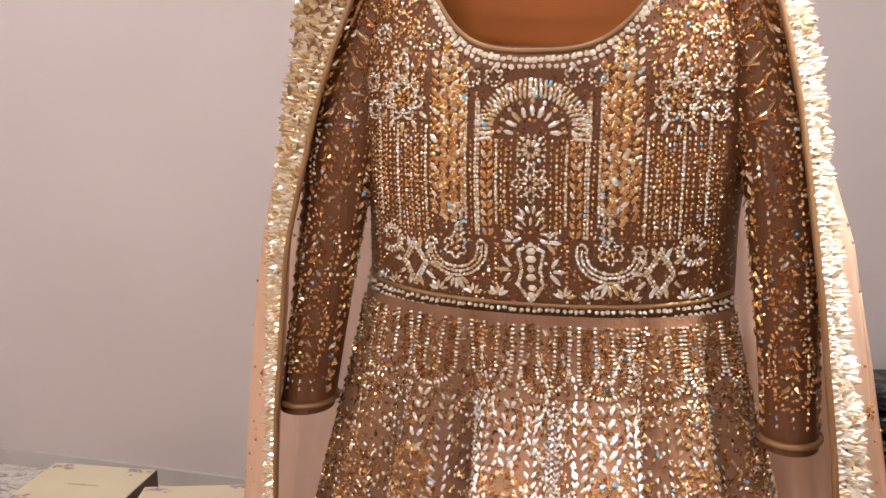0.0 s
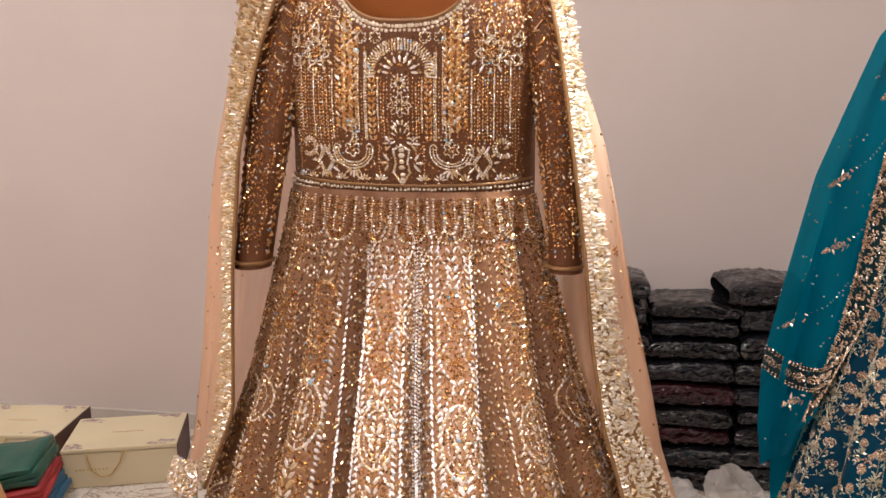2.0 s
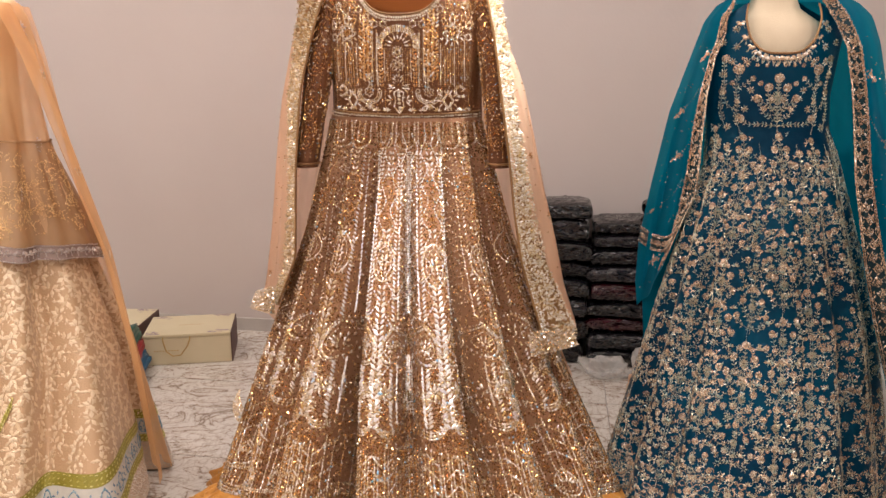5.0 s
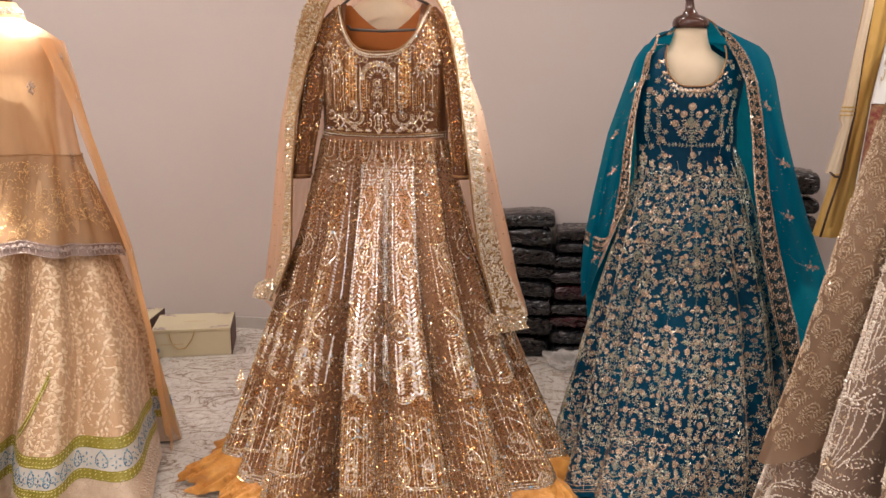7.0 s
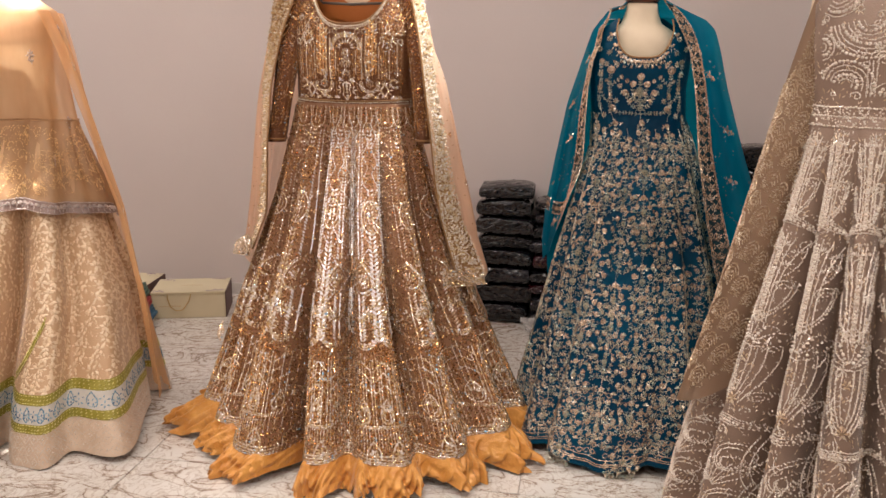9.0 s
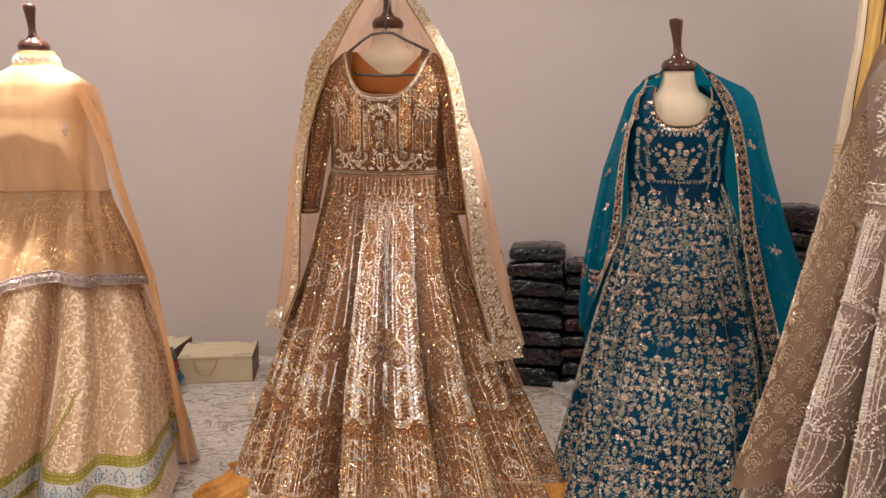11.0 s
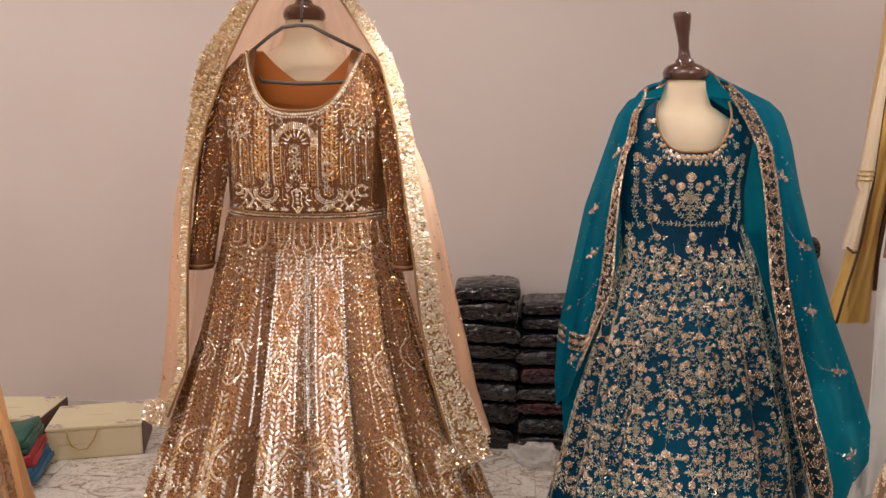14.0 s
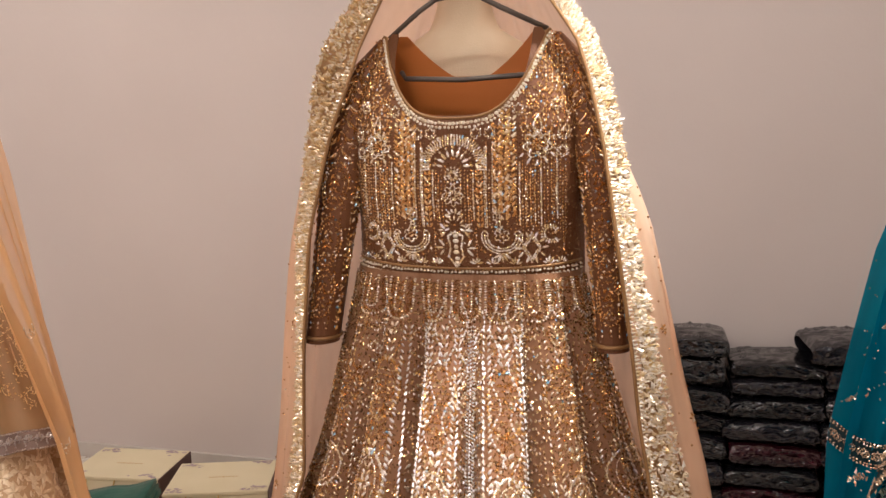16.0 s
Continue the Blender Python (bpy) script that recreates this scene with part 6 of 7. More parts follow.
udress = sheet("dress", taupe_fn, np.linspace(-math.pi, math.pi, 300, endpoint=False), np.linspace(0, 1, 100), TAUPE, taupe, closed=True)
uw = Needlework(taupe_body, UC, UY)
uc = Needlework(taupe_body, UC, UY)
pr = dict(step=0.0070, l=0.0042, w=0.0040, h=0.005)
fi = dict(step=0.0042, l=0.0034, w=0.0018, h=0.0030)
rc = np.random.default_rng(91)
edges = [-118, -100, -72, -50, -29, -8, 14, 36, 60, 95]
for e0, e1 in zip(edges, edges[1:]):
    t0, dt = radians((e0 + e1) / 2), radians(e1 - e0) / 2
    R = lambda z: radius(UW, UD, t0, z)
    H = lambda z: R(z) * dt * 0.86
    cu = lambda *pts: run(np.array([((1 - q) ** 2 * pts[0][0] + 2 * q * (1 - q) * pts[1][0] + q * q * pts[2][0], (1 - q) ** 2 * pts[0][1] + 2 * q * (1 - q) * pts[1][1] + q * q * pts[2][1]) for q in np.linspace(0, 1, 12)]), **fi)
    for z, hgt in ((1.035, 0.19), (0.815, 0.20)):   # tall plumes that open upwards
        h = H(z)
        for f in np.linspace(-1, 1, 6):
            bow = f * h
            uw.put(cu((bow * 0.42, -hgt / 2), (bow * 0.30, hgt * 0.12), (bow * 1.0, hgt * (0.48 - 0.12 * abs(f)))), t0, z, R(z))
        uw.put(run([(0, -hgt * 0.48), (0, hgt * 0.40)], **pr), t0, z, R(z))
        for x, y in ((-0.5, 0.12), (0.5, 0.12), (-0.75, 0.26), (0.75, 0.26), (-0.3, 0.34), (0.3, 0.34)):
            uw.put(petals(5, 0.006, 0.0055, 0.0018, 0.0024, 20, 160), t0 + x * h / R(z), z + y * hgt, R(z))
        for s in (-1, 1):                            # curled leaves at the foot
            for d in (0.0, 0.010):
                uw.put(cu((0, -hgt * 0.5 + d), (s * h * 0.75, -hgt * 0.46 + d), (s * h * (0.92 - d * 10), -hgt * 0.10)), t0, z, R(z))
            uw.put(spiral(s * h * 0.62, -hgt * 0.10, 0.013, 0.003, 0, 400, **fi), t0, z, R(z), flip=s < 0)
            uw.put(cu((s * h * 0.5, hgt * 0.0), (s * h * 0.9, hgt * 0.06), (s * h * 0.95, hgt * 0.30)), t0, z, R(z))
    for z in (0.930, 0.480):                         # corded arches
        for d in (0, 0.006, 0.012, 0.018):
            uw.put(arc(0, -0.035, H(z) * 1.14, 0.035 + d, 8, 172, **(pr if d == 0.006 else fi)), t0, z, R(z))
    z = 0.665                                        # shells
    h = min(H(z) * 0.85, 0.062)
    for f in np.linspace(10, 170, 8):
        c, sn = math.cos(radians(f)), math.sin(radians(f))
        uw.put(run([(c * h * 0.28, sn * h * 0.28), (c * h * 0.98, sn * h * 1.1)], **(pr if int(f) % 3 == 1 else fi)), t0, z, R(z))
    for f in np.linspace(20, 160, 6):
        c, sn = math.cos(radians(f)), math.sin(radians(f))
        uw.put(arc(c * h * 0.98, sn * h * 1.08, h * 0.24, h * 0.24, f - 95, f + 95, **fi), t0, z, R(z))
    uw.put(arc(0, 0, h * 0.26, h * 0.26, 0, 180, **fi), t0, z, R(z))
    uw.put(run([(-h, -0.006), (h, -0.006)], **fi), t0, z, R(z))
    z = 0.590                                        # swags that fall below the shells
    for k in (0.22, 0.46, 0.70, 0.94):
        for s in (-1, 1):
            uw.put(cu((s * H(z) * k * 0.95, 0.066), (s * H(z) * k * 1.05, 0.0), (s * H(z) * k * 0.30, -0.055 * (0.5 + 0.6 * k))), t0, z, R(z))
    for s in (-1, 1):
        uw.put(spiral(s * H(z) * 0.72, -0.045, 0.014, 0.003, 0, 420, **fi), t0, z, R(z), flip=s < 0)
    uc.put(np.concatenate([petals(7, 0.009, 0.007, 0.003, 0.003), petals(4, 0.003, 0.003, 0.002, 0.004)]), t0, 0.535, R(0.5))
    uc.put(petals(6, 0.007, 0.005, 0.0026, 0.003), t0, 0.63, R(0.63))
    for z in np.arange(0.39, 0.07, -0.105):          # great scrolls and fans to the hem
        h = H(z)
        for s in (-1, 1):
            for k in (0, 0.010):
                uw.put(spiral(s * h * 0.48, 0.01, 0.040 - k, 0.008, 80, 430, **fi), t0, z, R(z), flip=s < 0)
            for d in (0, 0.007):
                uw.put(cu((s * (h * 0.95 - d), -0.06), (s * (h * 0.66 - d), 0.0), (s * (h * 0.98 - d), 0.06)), t0, z, R(z))
        for f in np.linspace(35, 145, 9):
            c, sn = math.cos(radians(f)), math.sin(radians(f))
            uw.put(run([(c * 0.015, sn * 0.015 - 0.06), (c * 0.07, sn * 0.07 - 0.06)], **fi), t0, z, R(z))
    for q in range(44):                              # small curls fill the ground
        z = rc.uniform(0.09, 1.11)
        curl = [spiral(0, 0, rc.uniform(0.007, 0.013), 0.002, 0, rc.uniform(240, 420), **fi)]
        if q % 2:
            curl.append(cu((0, 0), (0.010, 0.014), (0.004, 0.030)))
        uw.put(np.concatenate(curl), t0 + rc.uniform(-0.92, 0.92) * dt, z, R(z), flip=q % 4 > 1)
    for z0, dz in ((1.03, 0.10), (0.82, 0.11), (0.60, 0.10), (0.35, 0.14)):
        uw.put(scatter(130, -H(z0) * 0.9, H(z0) * 0.9, -dz, dz, 0.0030, 0.0011, 0.0014, int(t0 * 50 + z0 * 900) + 900), t0, z0, R(z0))
# bodice
for z in (1.25, 1.20):
    uc.put(np.concatenate([petals(8, 0.011, 0.007, 0.0036, 0.004), petals(5, 0.004, 0.0036, 0.0026, 0.005)]), 0.0, z, 0.12)
a = np.linspace(-2.0, 2.0, 110)
o = np.ones(110)
for z, l in ((1.178, 0.0036), (1.158, 0.0036), (1.138, 0.0036)):
    uw.rows.append(np.stack([a, z * o, 0 * o, l * o, l * 0.8 * o, 0.004 * o], 1))
g = np.random.default_rng(77)
uw.rows.append(np.stack([g.uniform(-2, 2, 420), g.uniform(1.14, 1.176, 420), g.uniform(0, 3, 420), np.full(420, 0.0034), np.full(420, 0.0024), np.full(420, 0.004)], 1))
a = np.linspace(-1.4, 1.4, 60)
uw.rows.append(np.stack([np.arcsin(np.linspace(-0.084, 0.084, 60) / 0.165), 1.377 + 0.10 * (np.abs(np.linspace(-0.084, 0.084, 60)) / 0.085) ** 2.2, 0 * a, np.full(60, 0.003), np.full(60, 0.0026), np.full(60, 0.0034)], 1))
g = np.random.default_rng(78)
n = 9000
uf = Needlework(taupe_body, UC, UY)
tz = 1.47 - np.sqrt(g.uniform(0.0, 1.0, n)) * 1.36
tt = g.uniform(-2.0, 1.6, n)
ax = np.abs(np.sin(tt)) * 0.165
ok = (tz < 1.37 + 0.10 * (np.minimum(ax, 0.085) / 0.085) ** 2.2) & (tz > 0.06)
n = int(ok.sum())
uf.rows.append(np.stack([tt[ok], tz[ok], np.pi / 2 + 0.9 * np.sin(25 * tt[ok] + 30 * tz[ok]), g.uniform(0.003, 0.006, n), g.uniform(0.0010, 0.0018, n), np.full(n, 0.0012)], 1))
uf.build("ground_stitch", COPPER_BEAD, udress, "fine silvery bronze thread between the pearls")
for s in (-1, 1):
    for x, z, a0, a1, r0, r1 in ((0.075, 1.355, 192, 348, 0.012, 0.082), (0.112, 1.225, 15, 200, 0.012, 0.048), (0.030, 1.205, 20, 160, 0.008, 0.034), (0.135, 1.415, 170, 300, 0.008, 0.056), (0.032, 1.435, 195, 345, 0.008, 0.034), (0.085, 1.445, 200, 330, 0.006, 0.030), (0.150, 1.300, 90, 260, 0.008, 0.034)):
        for n_, r in enumerate(np.arange(r0, r1, 0.0090)):
            uw.put(arc(0, 0, r, r, a0, a1, **(pr if n_ % 3 == 1 else fi)), s * math.asin(min(0.97, x / 0.165)), z, 0.13, flip=s < 0)
    for x in (0.058, 0.066, 0.074):
        uw.put(run([(0, -0.034), (0, 0.034)], **fi), s * math.asin(x / 0.165), 1.238, 0.13)
    for q in range(34):
        x, z = rc.uniform(0.01, 0.155), rc.uniform(1.20, 1.44)
        uw.put(spiral(0, 0, rc.uniform(0.006, 0.011), 0.002, 0, rc.uniform(260, 420), **fi), s * math.asin(x / 0.165), z, 0.13, flip=q % 2 > 0)
uw.build("pearl_embroidery", TAUPE_BEAD, udress, "ivory and silver pearl rows in arches, shells and scrolls", sides=5)
uc.build("flower_embroidery", COPPER_BEAD, udress, "small bronze bead flowers")


def belt_fn(th, b):
    z = 1.135 + 0.046 * np.asarray(b) + 0 * th
    x, y, z = taupe_body(th, z)
    return UC + (x - UC) * 1.012, UY + (y - UY) * 1.012, z


sheet("waistband", belt_fn, np.linspace(-math.pi, math.pi, 120, endpoint=False), np.linspace(0, 1, 4), TAUPE, taupe, closed=True)


def taupe_sleeve(k, v):
    """A wide sheer sleeve that falls from the shoulder and flares at the cuff."""
    z = 1.465 - v * 0.935
    cx = UC - 0.100 - 0.185 * v ** 0.85
    w = 0.036 + 0.042 * v + 0.05 * np.clip(v - 0.75, 0, 1)
    q = 2 * math.pi * np.asarray(k)
    return cx + w * np.cos(q) * (1 + 0.05 * np.sin(3 * q + 4 * v)), UY + 0.015 - 0.03 * v + 0.75 * w * np.sin(q), z + 0.06 * np.cos(q) * v


ts = sheet("sleeve", taupe_sleeve, np.linspace(0, 1, 40, endpoint=False), np.linspace(0, 1, 60), TAUPE_NET, taupe, "wide sheer sleeve with leaf beading", closed=True)
nb = Needlework(taupe_sleeve, UC - 0.2, UY + 0.02)
for i, v in enumerate(np.arange(0.03, 0.99, 0.042)):
    for k in np.arange(0.46, 1.06, 0.15) + (0.075 if i % 2 else 0.0):
        fan = [arc(0, 0, 0.010 + 0.006 * q, 0.016 + 0.009 * q, 15, 165, step=0.0040, l=0.0034, w=0.0016, h=0.0020) for q in range(4)]
        fan += [spiral(0.0, -0.004, 0.008, 0.002, 0, 330, step=0.0038, l=0.0028, w=0.0011, h=0.0016), petals(4, 0.005, 0.0036, 0.0014, 0.002)]
        nb.put(np.concatenate(fan), k, v, 0.34 + 0.3 * v, -1.0, flip=i % 2 > 0)
for q in range(150):
    nb.put(spiral(0, 0, rc.uniform(0.007, 0.014), 0.002, 0, rc.uniform(200, 400), step=0.0040, l=0.0032, w=0.0014, h=0.0018), rc.uniform(0.44, 1.06), rc.uniform(0.02, 0.97), 0.34, -1.0, flip=q % 2 > 0)
nb.build("sleeve_beading", COPPER_BEAD, ts, "fine bronze scale and scroll beading")
dress_form(UC, UY + 0.005, 1.53, 0.128, "cream padded dress form inside the taupe gown", 0.0, 0.050)

# ---- packages against the wall ----


def package(x, y, z, w, d, h, mat, seed, turn=0.0):
    """A folded garment in a crinkled plastic sleeve."""
    g = np.random.default_rng(seed)
    ob = thing("garment_package", (x, y, z), "folded dark garment in a glossy crinkled plastic sleeve, stacked", "package", "stacked packages")
    n = 18
    ph = g.uniform(0, 6, 8)

    def shell(a, b):
        # a runs round the cross-section, b along the width
        q = 2 * math.pi * a
        sx = np.sign(np.cos(q)) * np.abs(np.cos(q)) ** 0.35
        sz = np.sign(np.sin(q)) * np.abs(np.sin(q)) ** 0.55
        taper = (1 - np.abs(2 * b - 1) ** 14) ** 0.5
        crk = 0.0045 * (1 - np.abs(np.sin(13 * b + ph[0] + 2.2 * np.sin(2 * q + ph[1])))) ** 2 + 0.0040 * (1 - np.abs(np.sin(21 * b + 5 * q + ph[2]))) ** 3 + 0.0050 * (1 - np.abs(np.sin(5 * q + 9 * b + 1.5 * np.sin(11 * b + ph[4]) + ph[3]))) ** 3 - 0.003
        slump = -0.010 * (2 * b - 1) ** 2 * (sz > 0) - 0.004 * np.sin(4 * b + ph[5]) * (sz > 0)
        px = (b - 0.5) * w
        py = d / 2 * sx * (0.97 + 0.03 * taper) + crk
        pz = h / 2 + (h / 2 * sz) * (0.55 + 0.45 * taper) + 0.7 * crk + slump
        c, s = math.cos(turn), math.sin(turn)
        return x + px * c - py * s, y + px * s + py * c, z + np.maximum(pz, 0.0005)
    body = sheet("sleeve", shell, np.linspace(0, 1, 64, endpoint=False), np.linspace(0.001, 0.999, 64), mat, ob, closed=True)

    def seam(a, b):
        px = (a - 0.5) * w * 0.94
        py = -d / 2 - 0.004 - 0.004 * np.sin(40 * a + ph[4])
        pz = h * (0.42 + 0.10 * np.sin(5 * a + ph[5])) + 0.016 * (b - 0.5) - 0.006 * np.sin(23 * a + ph[6])
        c, s = math.cos(turn), math.sin(turn)
        return x + px * c - py * s, y + px * s + py * c, z + pz
    sheet("folded_flap", seam, np.linspace(0, 1, 26), np.linspace(0, 1, 4), mat, ob, thick=0.002)
    return ob


pk = np.random.default_rng(5)


def stack(x, w, top, n, seed, kinds):
    z = 0.0
    hs = pk.uniform(0.8, 1.25, n)
    hs = hs / hs.sum() * top
    for i, h in enumerate(hs):
        package(x + pk.uniform(-0.012, 0.012), 1.305 + pk.uniform(-0.012, 0.012), z, w + pk.uniform(-0.015, 0.015), 0.20, h - 0.002, POLY[kinds[i % len(kinds)]], seed * 50 + i, pk.uniform(-0.05, 0.05))
        z += h


stack(0.395, 0.27, 0.690, 8, 1, (0, 0, 2, 0, 0, 0))
stack(0.668, 0.27, 0.624, 9, 2, (0, 0, 1, 0, 1, 2, 0, 2))
stack(0.940, 0.26, 0.615, 8, 3, (0, 2, 0))
package(0.885, 1.29, 0.619, 0.27, 0.21, 0.075, POLY[2], 900, 0.1)
stack(1.52, 0.26, 0.80, 9, 4, (0, 2))
package(1.53, 1.30, 0.802, 0.24, 0.20, 0.10, POLY[0], 901, -0.1)


def crumpled(name, x, y, z, r, hgt, mat, label, seed):
    g = np.random.default_rng(seed)
    bm = bmesh.new()
    bmesh.ops.create_icosphere(bm, subdivisions=4, radius=1.0)
    off = Vector(g.uniform(0, 50, 3))
    for v in bm.verts:
        k = 0.80 + 0.40 * noise.noise(v.co * 1.6 + off) + 0.14 * abs(noise.noise(v.co * 4 + off))
        v.co = Vector((x + v.co.x * r * k, y + v.co.y * r * 0.7 * k, z + max(0.0, (v.co.z * 0.55 + 0.42) * hgt * k)))
    ob = part(name, bm, mat, None, smooth=False)
    return tagged(ob, label, name.split("_")[-1])


crumpled("crumpled_plastic_bag", 0.61, 1.10, 0.002, 0.11, 0.09, CLEAR_POLY, "crumpled clear plastic bag lying on the tiles", 3)
crumpled("crumpled_plastic_bag", 0.79, 1.05, 0.002, 0.10, 0.17, CLEAR_POLY, "crumpled clear plastic bag against the stack", 4)
# blush net material stands in for crumpled plastic with red-gold trim
crumpled("crumpled_net", 0.75, 0.94, 0.002, 0.09, 0.08, BLUSH_NET, "crumpled plastic with red and gold trim, drawn as a blush bundle", 6)

# ---- gift boxes and folded cloth ----


def gift_box(x, y, turn, label):
    """A lidded card box, plum inside sheath, printed corners, cord handle and gilt marks."""
    L, D, H = 0.355, 0.25, 0.132
    ob = thing("gift_box", (0, 0, 0), label, "box", "gift boxes")
    part("body", box_bm(bmesh.new(), -L / 2, L / 2 - 0.004, -D / 2, D / 2, 0.0, H - 0.012, 0.003), CARD, ob)
    part("lid", box_bm(bmesh.new(), -L / 2 - 0.002, L / 2 - 0.003, -D / 2 - 0.002, D / 2 + 0.002, H - 0.0115, H, 0.002), CARD, ob)
    part("end_panel", box_bm(bmesh.new(), L / 2 - 0.003, L / 2 + 0.001, -D / 2, D / 2, 0.0, H - 0.001, 0.0005), CARD_DARK, ob, "dark plum end panel")
    g = np.random.default_rng(int(abs(x) * 100))
    for cx, cy in ((-L / 2 + 0.05, D / 2 - 0.022), (L / 2 - 0.045, D / 2 - 0.018), (L / 2 - 0.05, -D / 2 + 0.022), (-L / 2 + 0.03, -D / 2 + 0.02)):
        bm = bmesh.new()
        for i in range(16):
            px, py, r = cx + g.normal(0, 0.022), cy + g.normal(0, 0.009), g.uniform(0.004, 0.010)
            px, py = max(-L / 2 + 0.012, min(L / 2 - 0.016, px)), max(-D / 2 + 0.01, min(D / 2 - 0.01, py))
            vs = [bm.verts.new((px + r * (1 + 0.3 * math.sin(3 * q)) * math.cos(q), py + 0.6 * r * math.sin(q), H + 0.0006 + 0.00008 * i)) for q in np.linspace(0, 2 * math.pi, 9, endpoint=False)]
            bm.faces.new(vs)
        tagged(part("corner_print", bm, CARD_PRINT, ob), "lilac and brown floral print", kind="stuff")
    bm, bm2 = bmesh.new(), bmesh.new()
    for k in range(9):
        cx = -0.045 + 0.0115 * k
        s = 0.010 if k == 4 else 0.005
        box_bm(bm, cx - 0.0032, cx + 0.0032, -0.004 - s / 2, -0.004 + s / 2, H + 0.0004, H + 0.0012)
        box_bm(bm2, -0.09 + cx - 0.0026, -0.09 + cx + 0.0026, -D / 2 - 0.0012, -D / 2 - 0.0003, 0.062 - s / 2, 0.062 + s / 2)
    for m in (bm, bm2):
        part("gilt_mark", m, GILT, ob, "small gilt bars of unreadable lettering")
    part("handle", tube_bm(bmesh.new(), [(-0.100, -D / 2 + 0.001, 0.124), (-0.099, -D / 2 - 0.006, 0.105), (-0.088, -D / 2 - 0.008, 0.062), (-0.062, -D / 2 - 0.008, 0.040), (-0.030, -D / 2 - 0.008, 0.044), (0.000, -D / 2 - 0.008, 0.085), (0.008, -D / 2 - 0.006, 0.108), (0.010, -D / 2 + 0.001, 0.124)], 0.0024, 8), GILT, ob, "twisted gold cord handle", True)
    ob.matrix_basis = pose(x, y, 0.0, 0, 0, turn)
    return ob


gift_box(-1.152, 1.101, 17.5, "cream card gift box with gold cord handle by the wall")
gift_box(-1.555, 1.135, 6, "cream card gift box beside another box")


def folded_cloth(x, y, z, w, d, h, mat, label, turn, tilt, seed):
    ob = thing("folded_cloth", (0, 0, 0), label, "cloth", "folded cloths")
    for i in range(3):
        bm = box_bm(bmesh.new(), -w / 2 + 0.004 * i, w / 2 - 0.006 * i, -d / 2 + 0.003 * i, d / 2, i * h / 3, (i + 1) * h / 3 - 0.001)
        bmesh.ops.subdivide_edges(bm, edges=bm.edges[:], cuts=7, use_grid_fill=True)
        for v in bm.verts:
            k = noise.noise(Vector((v.co.x * 11 + seed, v.co.y * 11, i)))
            v.co += Vector((0.010 * k, 0.010 * noise.noise(v.co * 9), 0.010 * k))
        part("fold", bm, mat, ob, smooth=True)
    ob.matrix_basis = pose(x, y, z, tilt, -8, turn)


folded_cloth(-1.345, 0.77, 0.016, 0.27, 0.22, 0.05, BLUE_CLOTH, "folded blue cloth at the bottom of a pile", 14, 2, 1)
folded_cloth(-1.355, 0.775, 0.072, 0.26, 0.22, 0.036, RED_CLOTH, "folded red cloth in the middle of a pile", 20, 2, 2)
folded_cloth(-1.380, 0.795, 0.116, 0.26, 0.22, 0.05, GREEN_CLOTH, "folded bottle-green cloth on top of a pile", 17, 2, 3)

# ---- clothes hanging beside the wall ----


def hanging(name, pts, depth, mat, label, seed, turn=0.0):
    """A long folded garment: left and right edge by height, with depth and soft folds."""
    T = thing(name, (pts[0][1], pts[0][3], pts[-1][0]), label, "garment", "hanging garments")
    zs, le, re, yy = [p[0] for p in pts], [(p[0], p[1]) for p in pts], [(p[0], p[2]) for p in pts], [(p[0], p[3]) for p in pts]

    def fn(a, z):
        q = 2 * math.pi * np.asarray(a)
        l, r, y = lerp(z, le), lerp(z, re), lerp(z, yy) + 0.035
        u = 0.5 - 0.5 * np.cos(q)
        fold = np.clip((r - l) / 0.2, 0.1, 1) * (0.010 * np.sin(5 * q + 6 * z + seed) + 0.008 * np.sin(9 * q - 11 * z))
        return l + (r - l) * u + 0.2 * fold, y - depth / 2 * np.sin(q) + fold, z + 0 * u
    sheet("cloth", fn, np.linspace(0, 1, 48, endpoint=False), np.linspace(min(zs), max(zs), 60), mat, T, closed=True)
    return T, fn


TOPZ = 2.05
must, mfn = hanging("mustard_garment", [(TOPZ, 1.55, 1.64, 0.55), (1.725, 1.520, 1.606, 0.52), (1.569, 1.514, 1.606, 0.51), (1.352, 1.495, 1.590, 0.50), (1.18, 1.492, 1.570, 0.50), (1.037, 1.480, 1.553, 0.50), (0.922, 1.460, 1.549, 0.50), (0.757, 1.425, 1.551, 0.50)], 0.07, MUSTARD, "mustard silk garment with dark piping hanging by the wall", 1)
cord("piping", [(1.545, 0.515, 2.04), (1.522, 0.484, 1.72), (1.518, 0.474, 1.57), (1.500, 0.464, 1.352), (1.494, 0.464, 1.18), (1.476, 0.462, 1.00), (1.470, 0.462, 0.97), (1.450, 0.464, 0.87), (1.430, 0.464, 0.765)], 0.004, PIPING, must)
cord("piping", [(1.434, 0.455, 0.99), (1.452, 0.450, 0.975), (1.472, 0.458, 0.975)], 0.004, PIPING, must)
cre, cfn = hanging("cream_panel_garment", [(TOPZ, 1.53, 1.555, 0.47), (1.70, 1.496, 1.520, 0.44), (1.53, 1.487, 1.514, 0.43), (1.38, 1.472, 1.500, 0.43), (1.22, 1.455, 1.494, 0.43), (1.165, 1.446, 1.490, 0.43), (1.15, 1.458, 1.486, 0.43), (0.985, 1.424, 1.468, 0.43)], 0.03, CREAM_SILK, "cream silk panel with gold bands hanging by the wall", 2)
for z in (1.205, 1.192, 1.179):
    cord("gold_band", [tuple(float(c) for c in cfn(np.array(a), np.array(z))) for a in np.linspace(0.02, 0.48, 14)], 0.0028, GILT, cre)
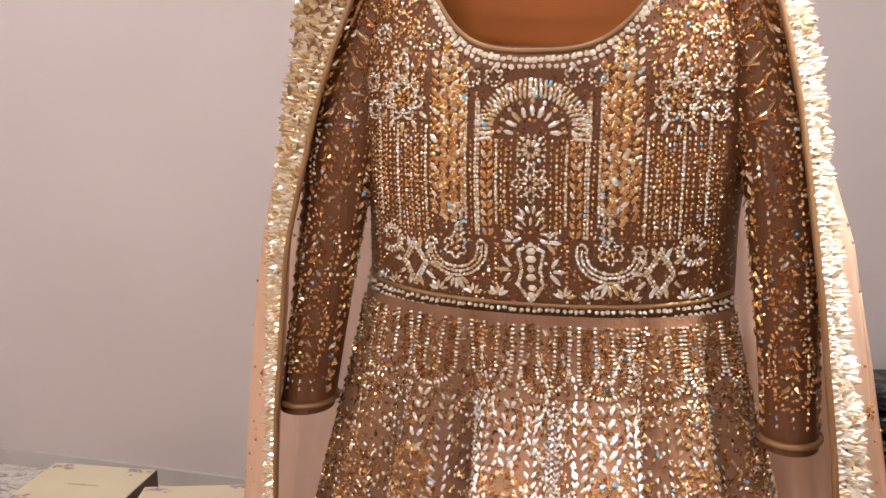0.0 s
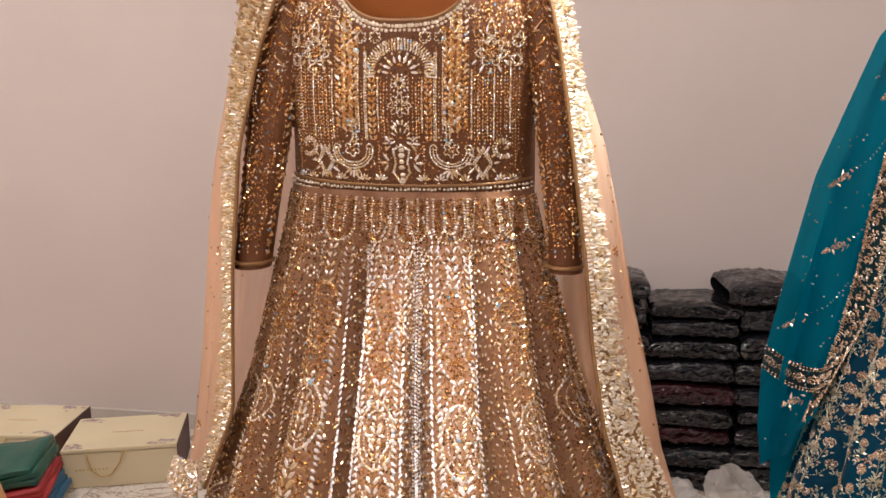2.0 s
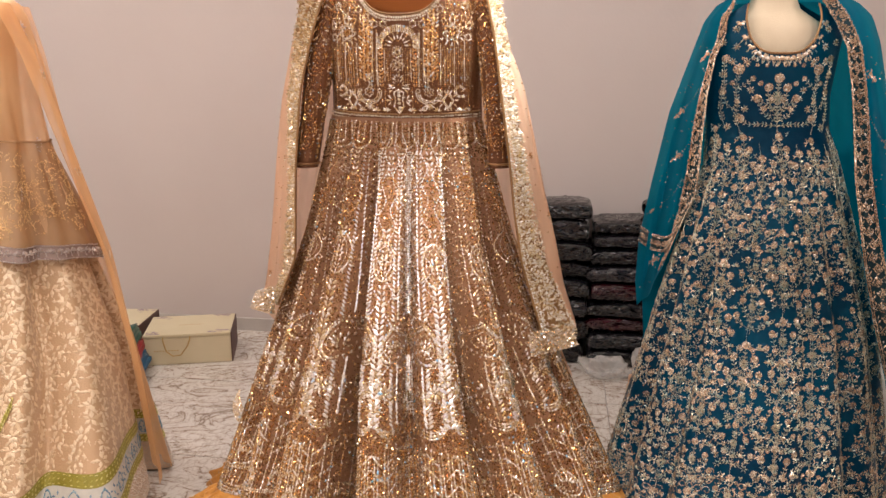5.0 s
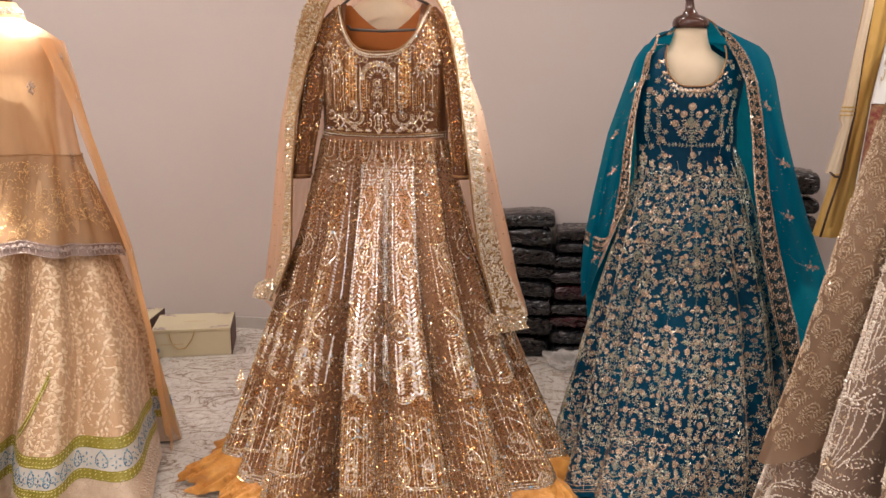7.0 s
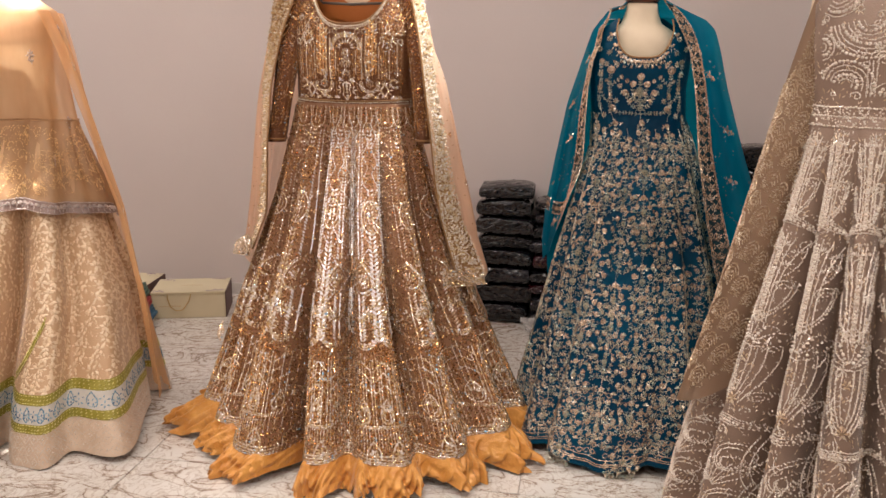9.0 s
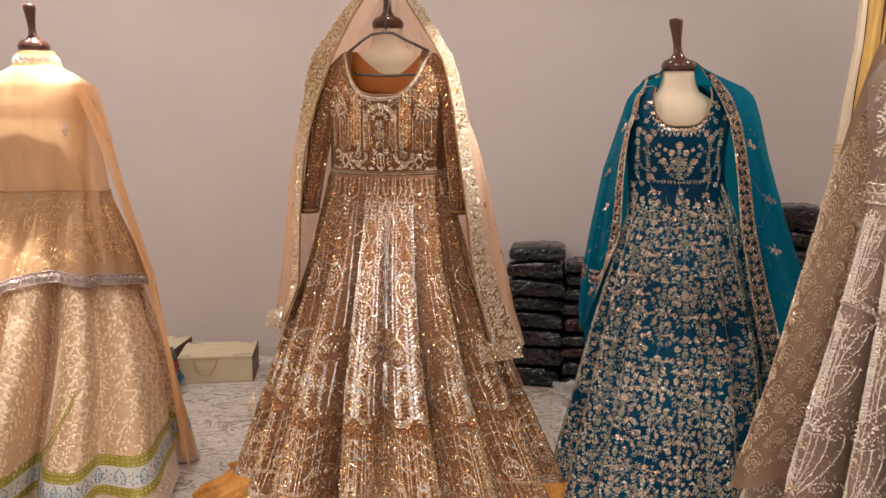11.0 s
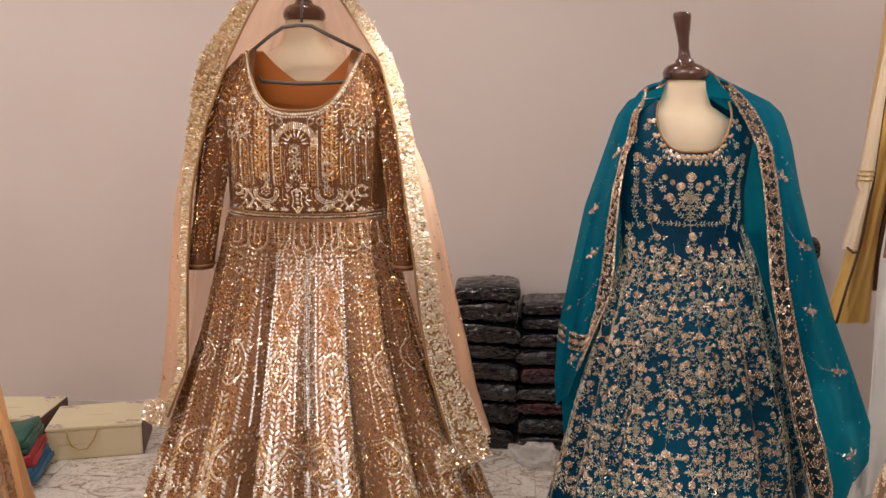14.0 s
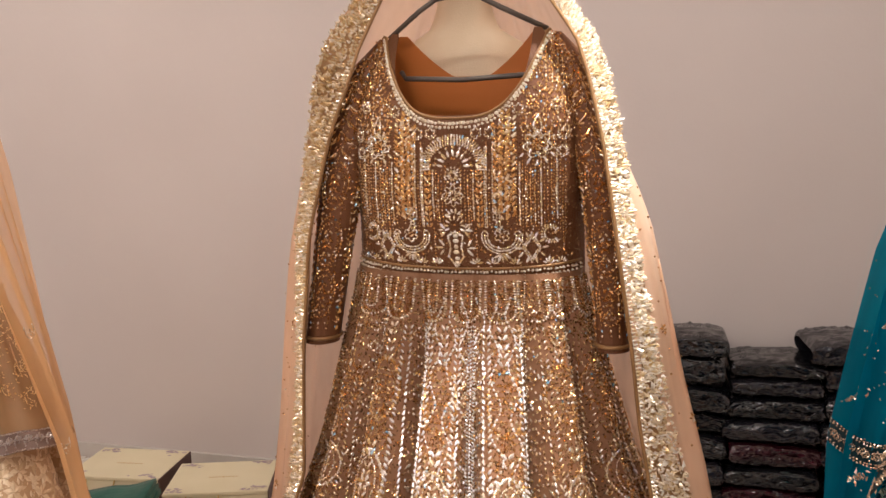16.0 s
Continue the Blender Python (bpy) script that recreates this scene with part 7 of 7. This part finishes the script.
wht, wfn = hanging("white_garment", [(1.56, 1.585, 1.66, 0.33), (1.528, 1.568, 1.70, 0.33), (1.444, 1.530, 1.74, 0.32), (1.223, 1.502, 1.76, 0.32), (0.977, 1.489, 1.74, 0.32), (0.611, 1.495, 1.72, 0.32), (0.30, 1.50, 1.72, 0.32)], 0.10, WHITE_CLOTH, "white cotton garment with a red brocade sash, hanging", 3)


def sash_fn(a, z):
    x, y, z = wfn(0.02 + 0.22 * np.asarray(a), z)
    return x - 0.004, y - 0.006, z


for z, n in ((1.47, 3), (1.42, 4), (1.36, 4), (1.31, 2)):
    for i in range(n):
        a0 = 0.06 + 0.05 * i
        cord("stitched_mark", [(x, y - 0.004, zz) for x, y, zz in [tuple(float(c) for c in wfn(np.array(a0 + 0.012 * math.sin(q)), np.array(z + 0.018 * math.cos(q)))) for q in np.linspace(0, 4.4, 9)]], 0.0016, COPPER_BEAD, wht)
for z in (1.224, 0.979):
    cord("sash_edge", [(x - 0.004, y - 0.008, zz) for x, y, zz in [tuple(float(c) for c in wfn(np.array(a), np.array(z))) for a in np.linspace(0.02, 0.24, 10)]], 0.003, WHITE_CLOTH, wht)
sheet("sash", sash_fn, np.linspace(0, 1, 14), np.linspace(0.980, 1.222, 12), SASH, wht, "red and gold brocade sash")
hanging("beige_garment", [(TOPZ, 1.66, 2.02, 0.42), (1.72, 1.63, 2.03, 0.40), (1.5, 1.64, 2.04, 0.40), (0.9, 1.70, 2.06, 0.42), (0.25, 1.72, 2.08, 0.42)], 0.10, CREAM_SILK, "beige embroidered garment hanging in a row", 5)
hanging("brown_garment", [(TOPZ, 1.63, 1.72, 0.50), (1.72, 1.585, 1.67, 0.50), (1.46, 1.58, 1.65, 0.50), (1.0, 1.55, 1.64, 0.50), (0.85, 1.55, 1.63, 0.50)], 0.05, BROWN_SILK, "dark brown silk garment hanging between others", 6)
jacket = thing("white_jacket", (1.72, 0.26, 0.9), "white cotton jacket with a rounded edge, hanging in a row", "garment", "hanging garments")


def jacket_fn(a, z):
    q = 2 * math.pi * np.asarray(a)
    u = 0.5 - 0.5 * np.cos(q)
    l = lerp(z, [(1.62, 1.66), (1.56, 1.60), (1.40, 1.575), (1.2, 1.57), (0.9, 1.57)])
    return l + 0.22 * u, 0.25 - 0.04 * np.sin(q) + 0.008 * np.sin(6 * q + 8 * z), z + 0 * u


sheet("cloth", jacket_fn, np.linspace(0, 1, 48, endpoint=False), np.linspace(0.9, 1.62, 40), WHITE_CLOTH, jacket, closed=True)
for z in (1.52, 1.44, 1.37, 1.30):
    bm = bmesh.new()
    bmesh.ops.create_icosphere(bm, subdivisions=2, radius=0.007)
    for v in bm.verts:
        v.co = Vector((1.625 - 0.05 * (1.52 - z), 0.208, z)) + Vector((v.co.x, v.co.y * 0.5, v.co.z))
    part("button", bm, GILT, jacket, "small gilt button", True)
rail = thing("clothes_rail", (1.85, 0.45, 0.0), "plain steel clothes rail holding long garments", "rail")
part("bar", tube_bm(bmesh.new(), [(1.50, 0.45, TOPZ + 0.005), (2.6, 0.45, TOPZ + 0.005)], 0.014, 12), STEEL, rail, smooth=True)
part("post", tube_bm(bmesh.new(), [(2.58, 0.45, 0.0), (2.58, 0.45, TOPZ)], 0.016, 12), STEEL, rail, smooth=True)
part("wall_arm", tube_bm(bmesh.new(), [(2.58, 0.45, TOPZ), (2.58, 1.43, TOPZ)], 0.012, 12), STEEL, rail, smooth=True)
crumpled("white_bag", 1.43, 0.42, 0.002, 0.16, 0.62, WHITE_CLOTH, "rumpled white cloth bag standing below the garments", 8)

# ---- floor tiles ----
tile_mesh = bpy.data.meshes.new("tile")
bm = box_bm(bmesh.new(), -0.2985, 0.2985, -0.2985, 0.2985, -0.0055, 0.0, 0.001)
bm.to_mesh(tile_mesh)
bm.free()
tile_mesh.materials.append(MARBLE)
for i in range(10):
    for j in range(10):
        cx, cy = X0 + 0.3 + 0.6 * i, Y1 - 0.3 - 0.6 * j
        if cy - 0.3 < Y0:
            continue
        t = new("tile", tile_mesh)
        t.location = (cx, cy, 0.0)
        t.parent = floor
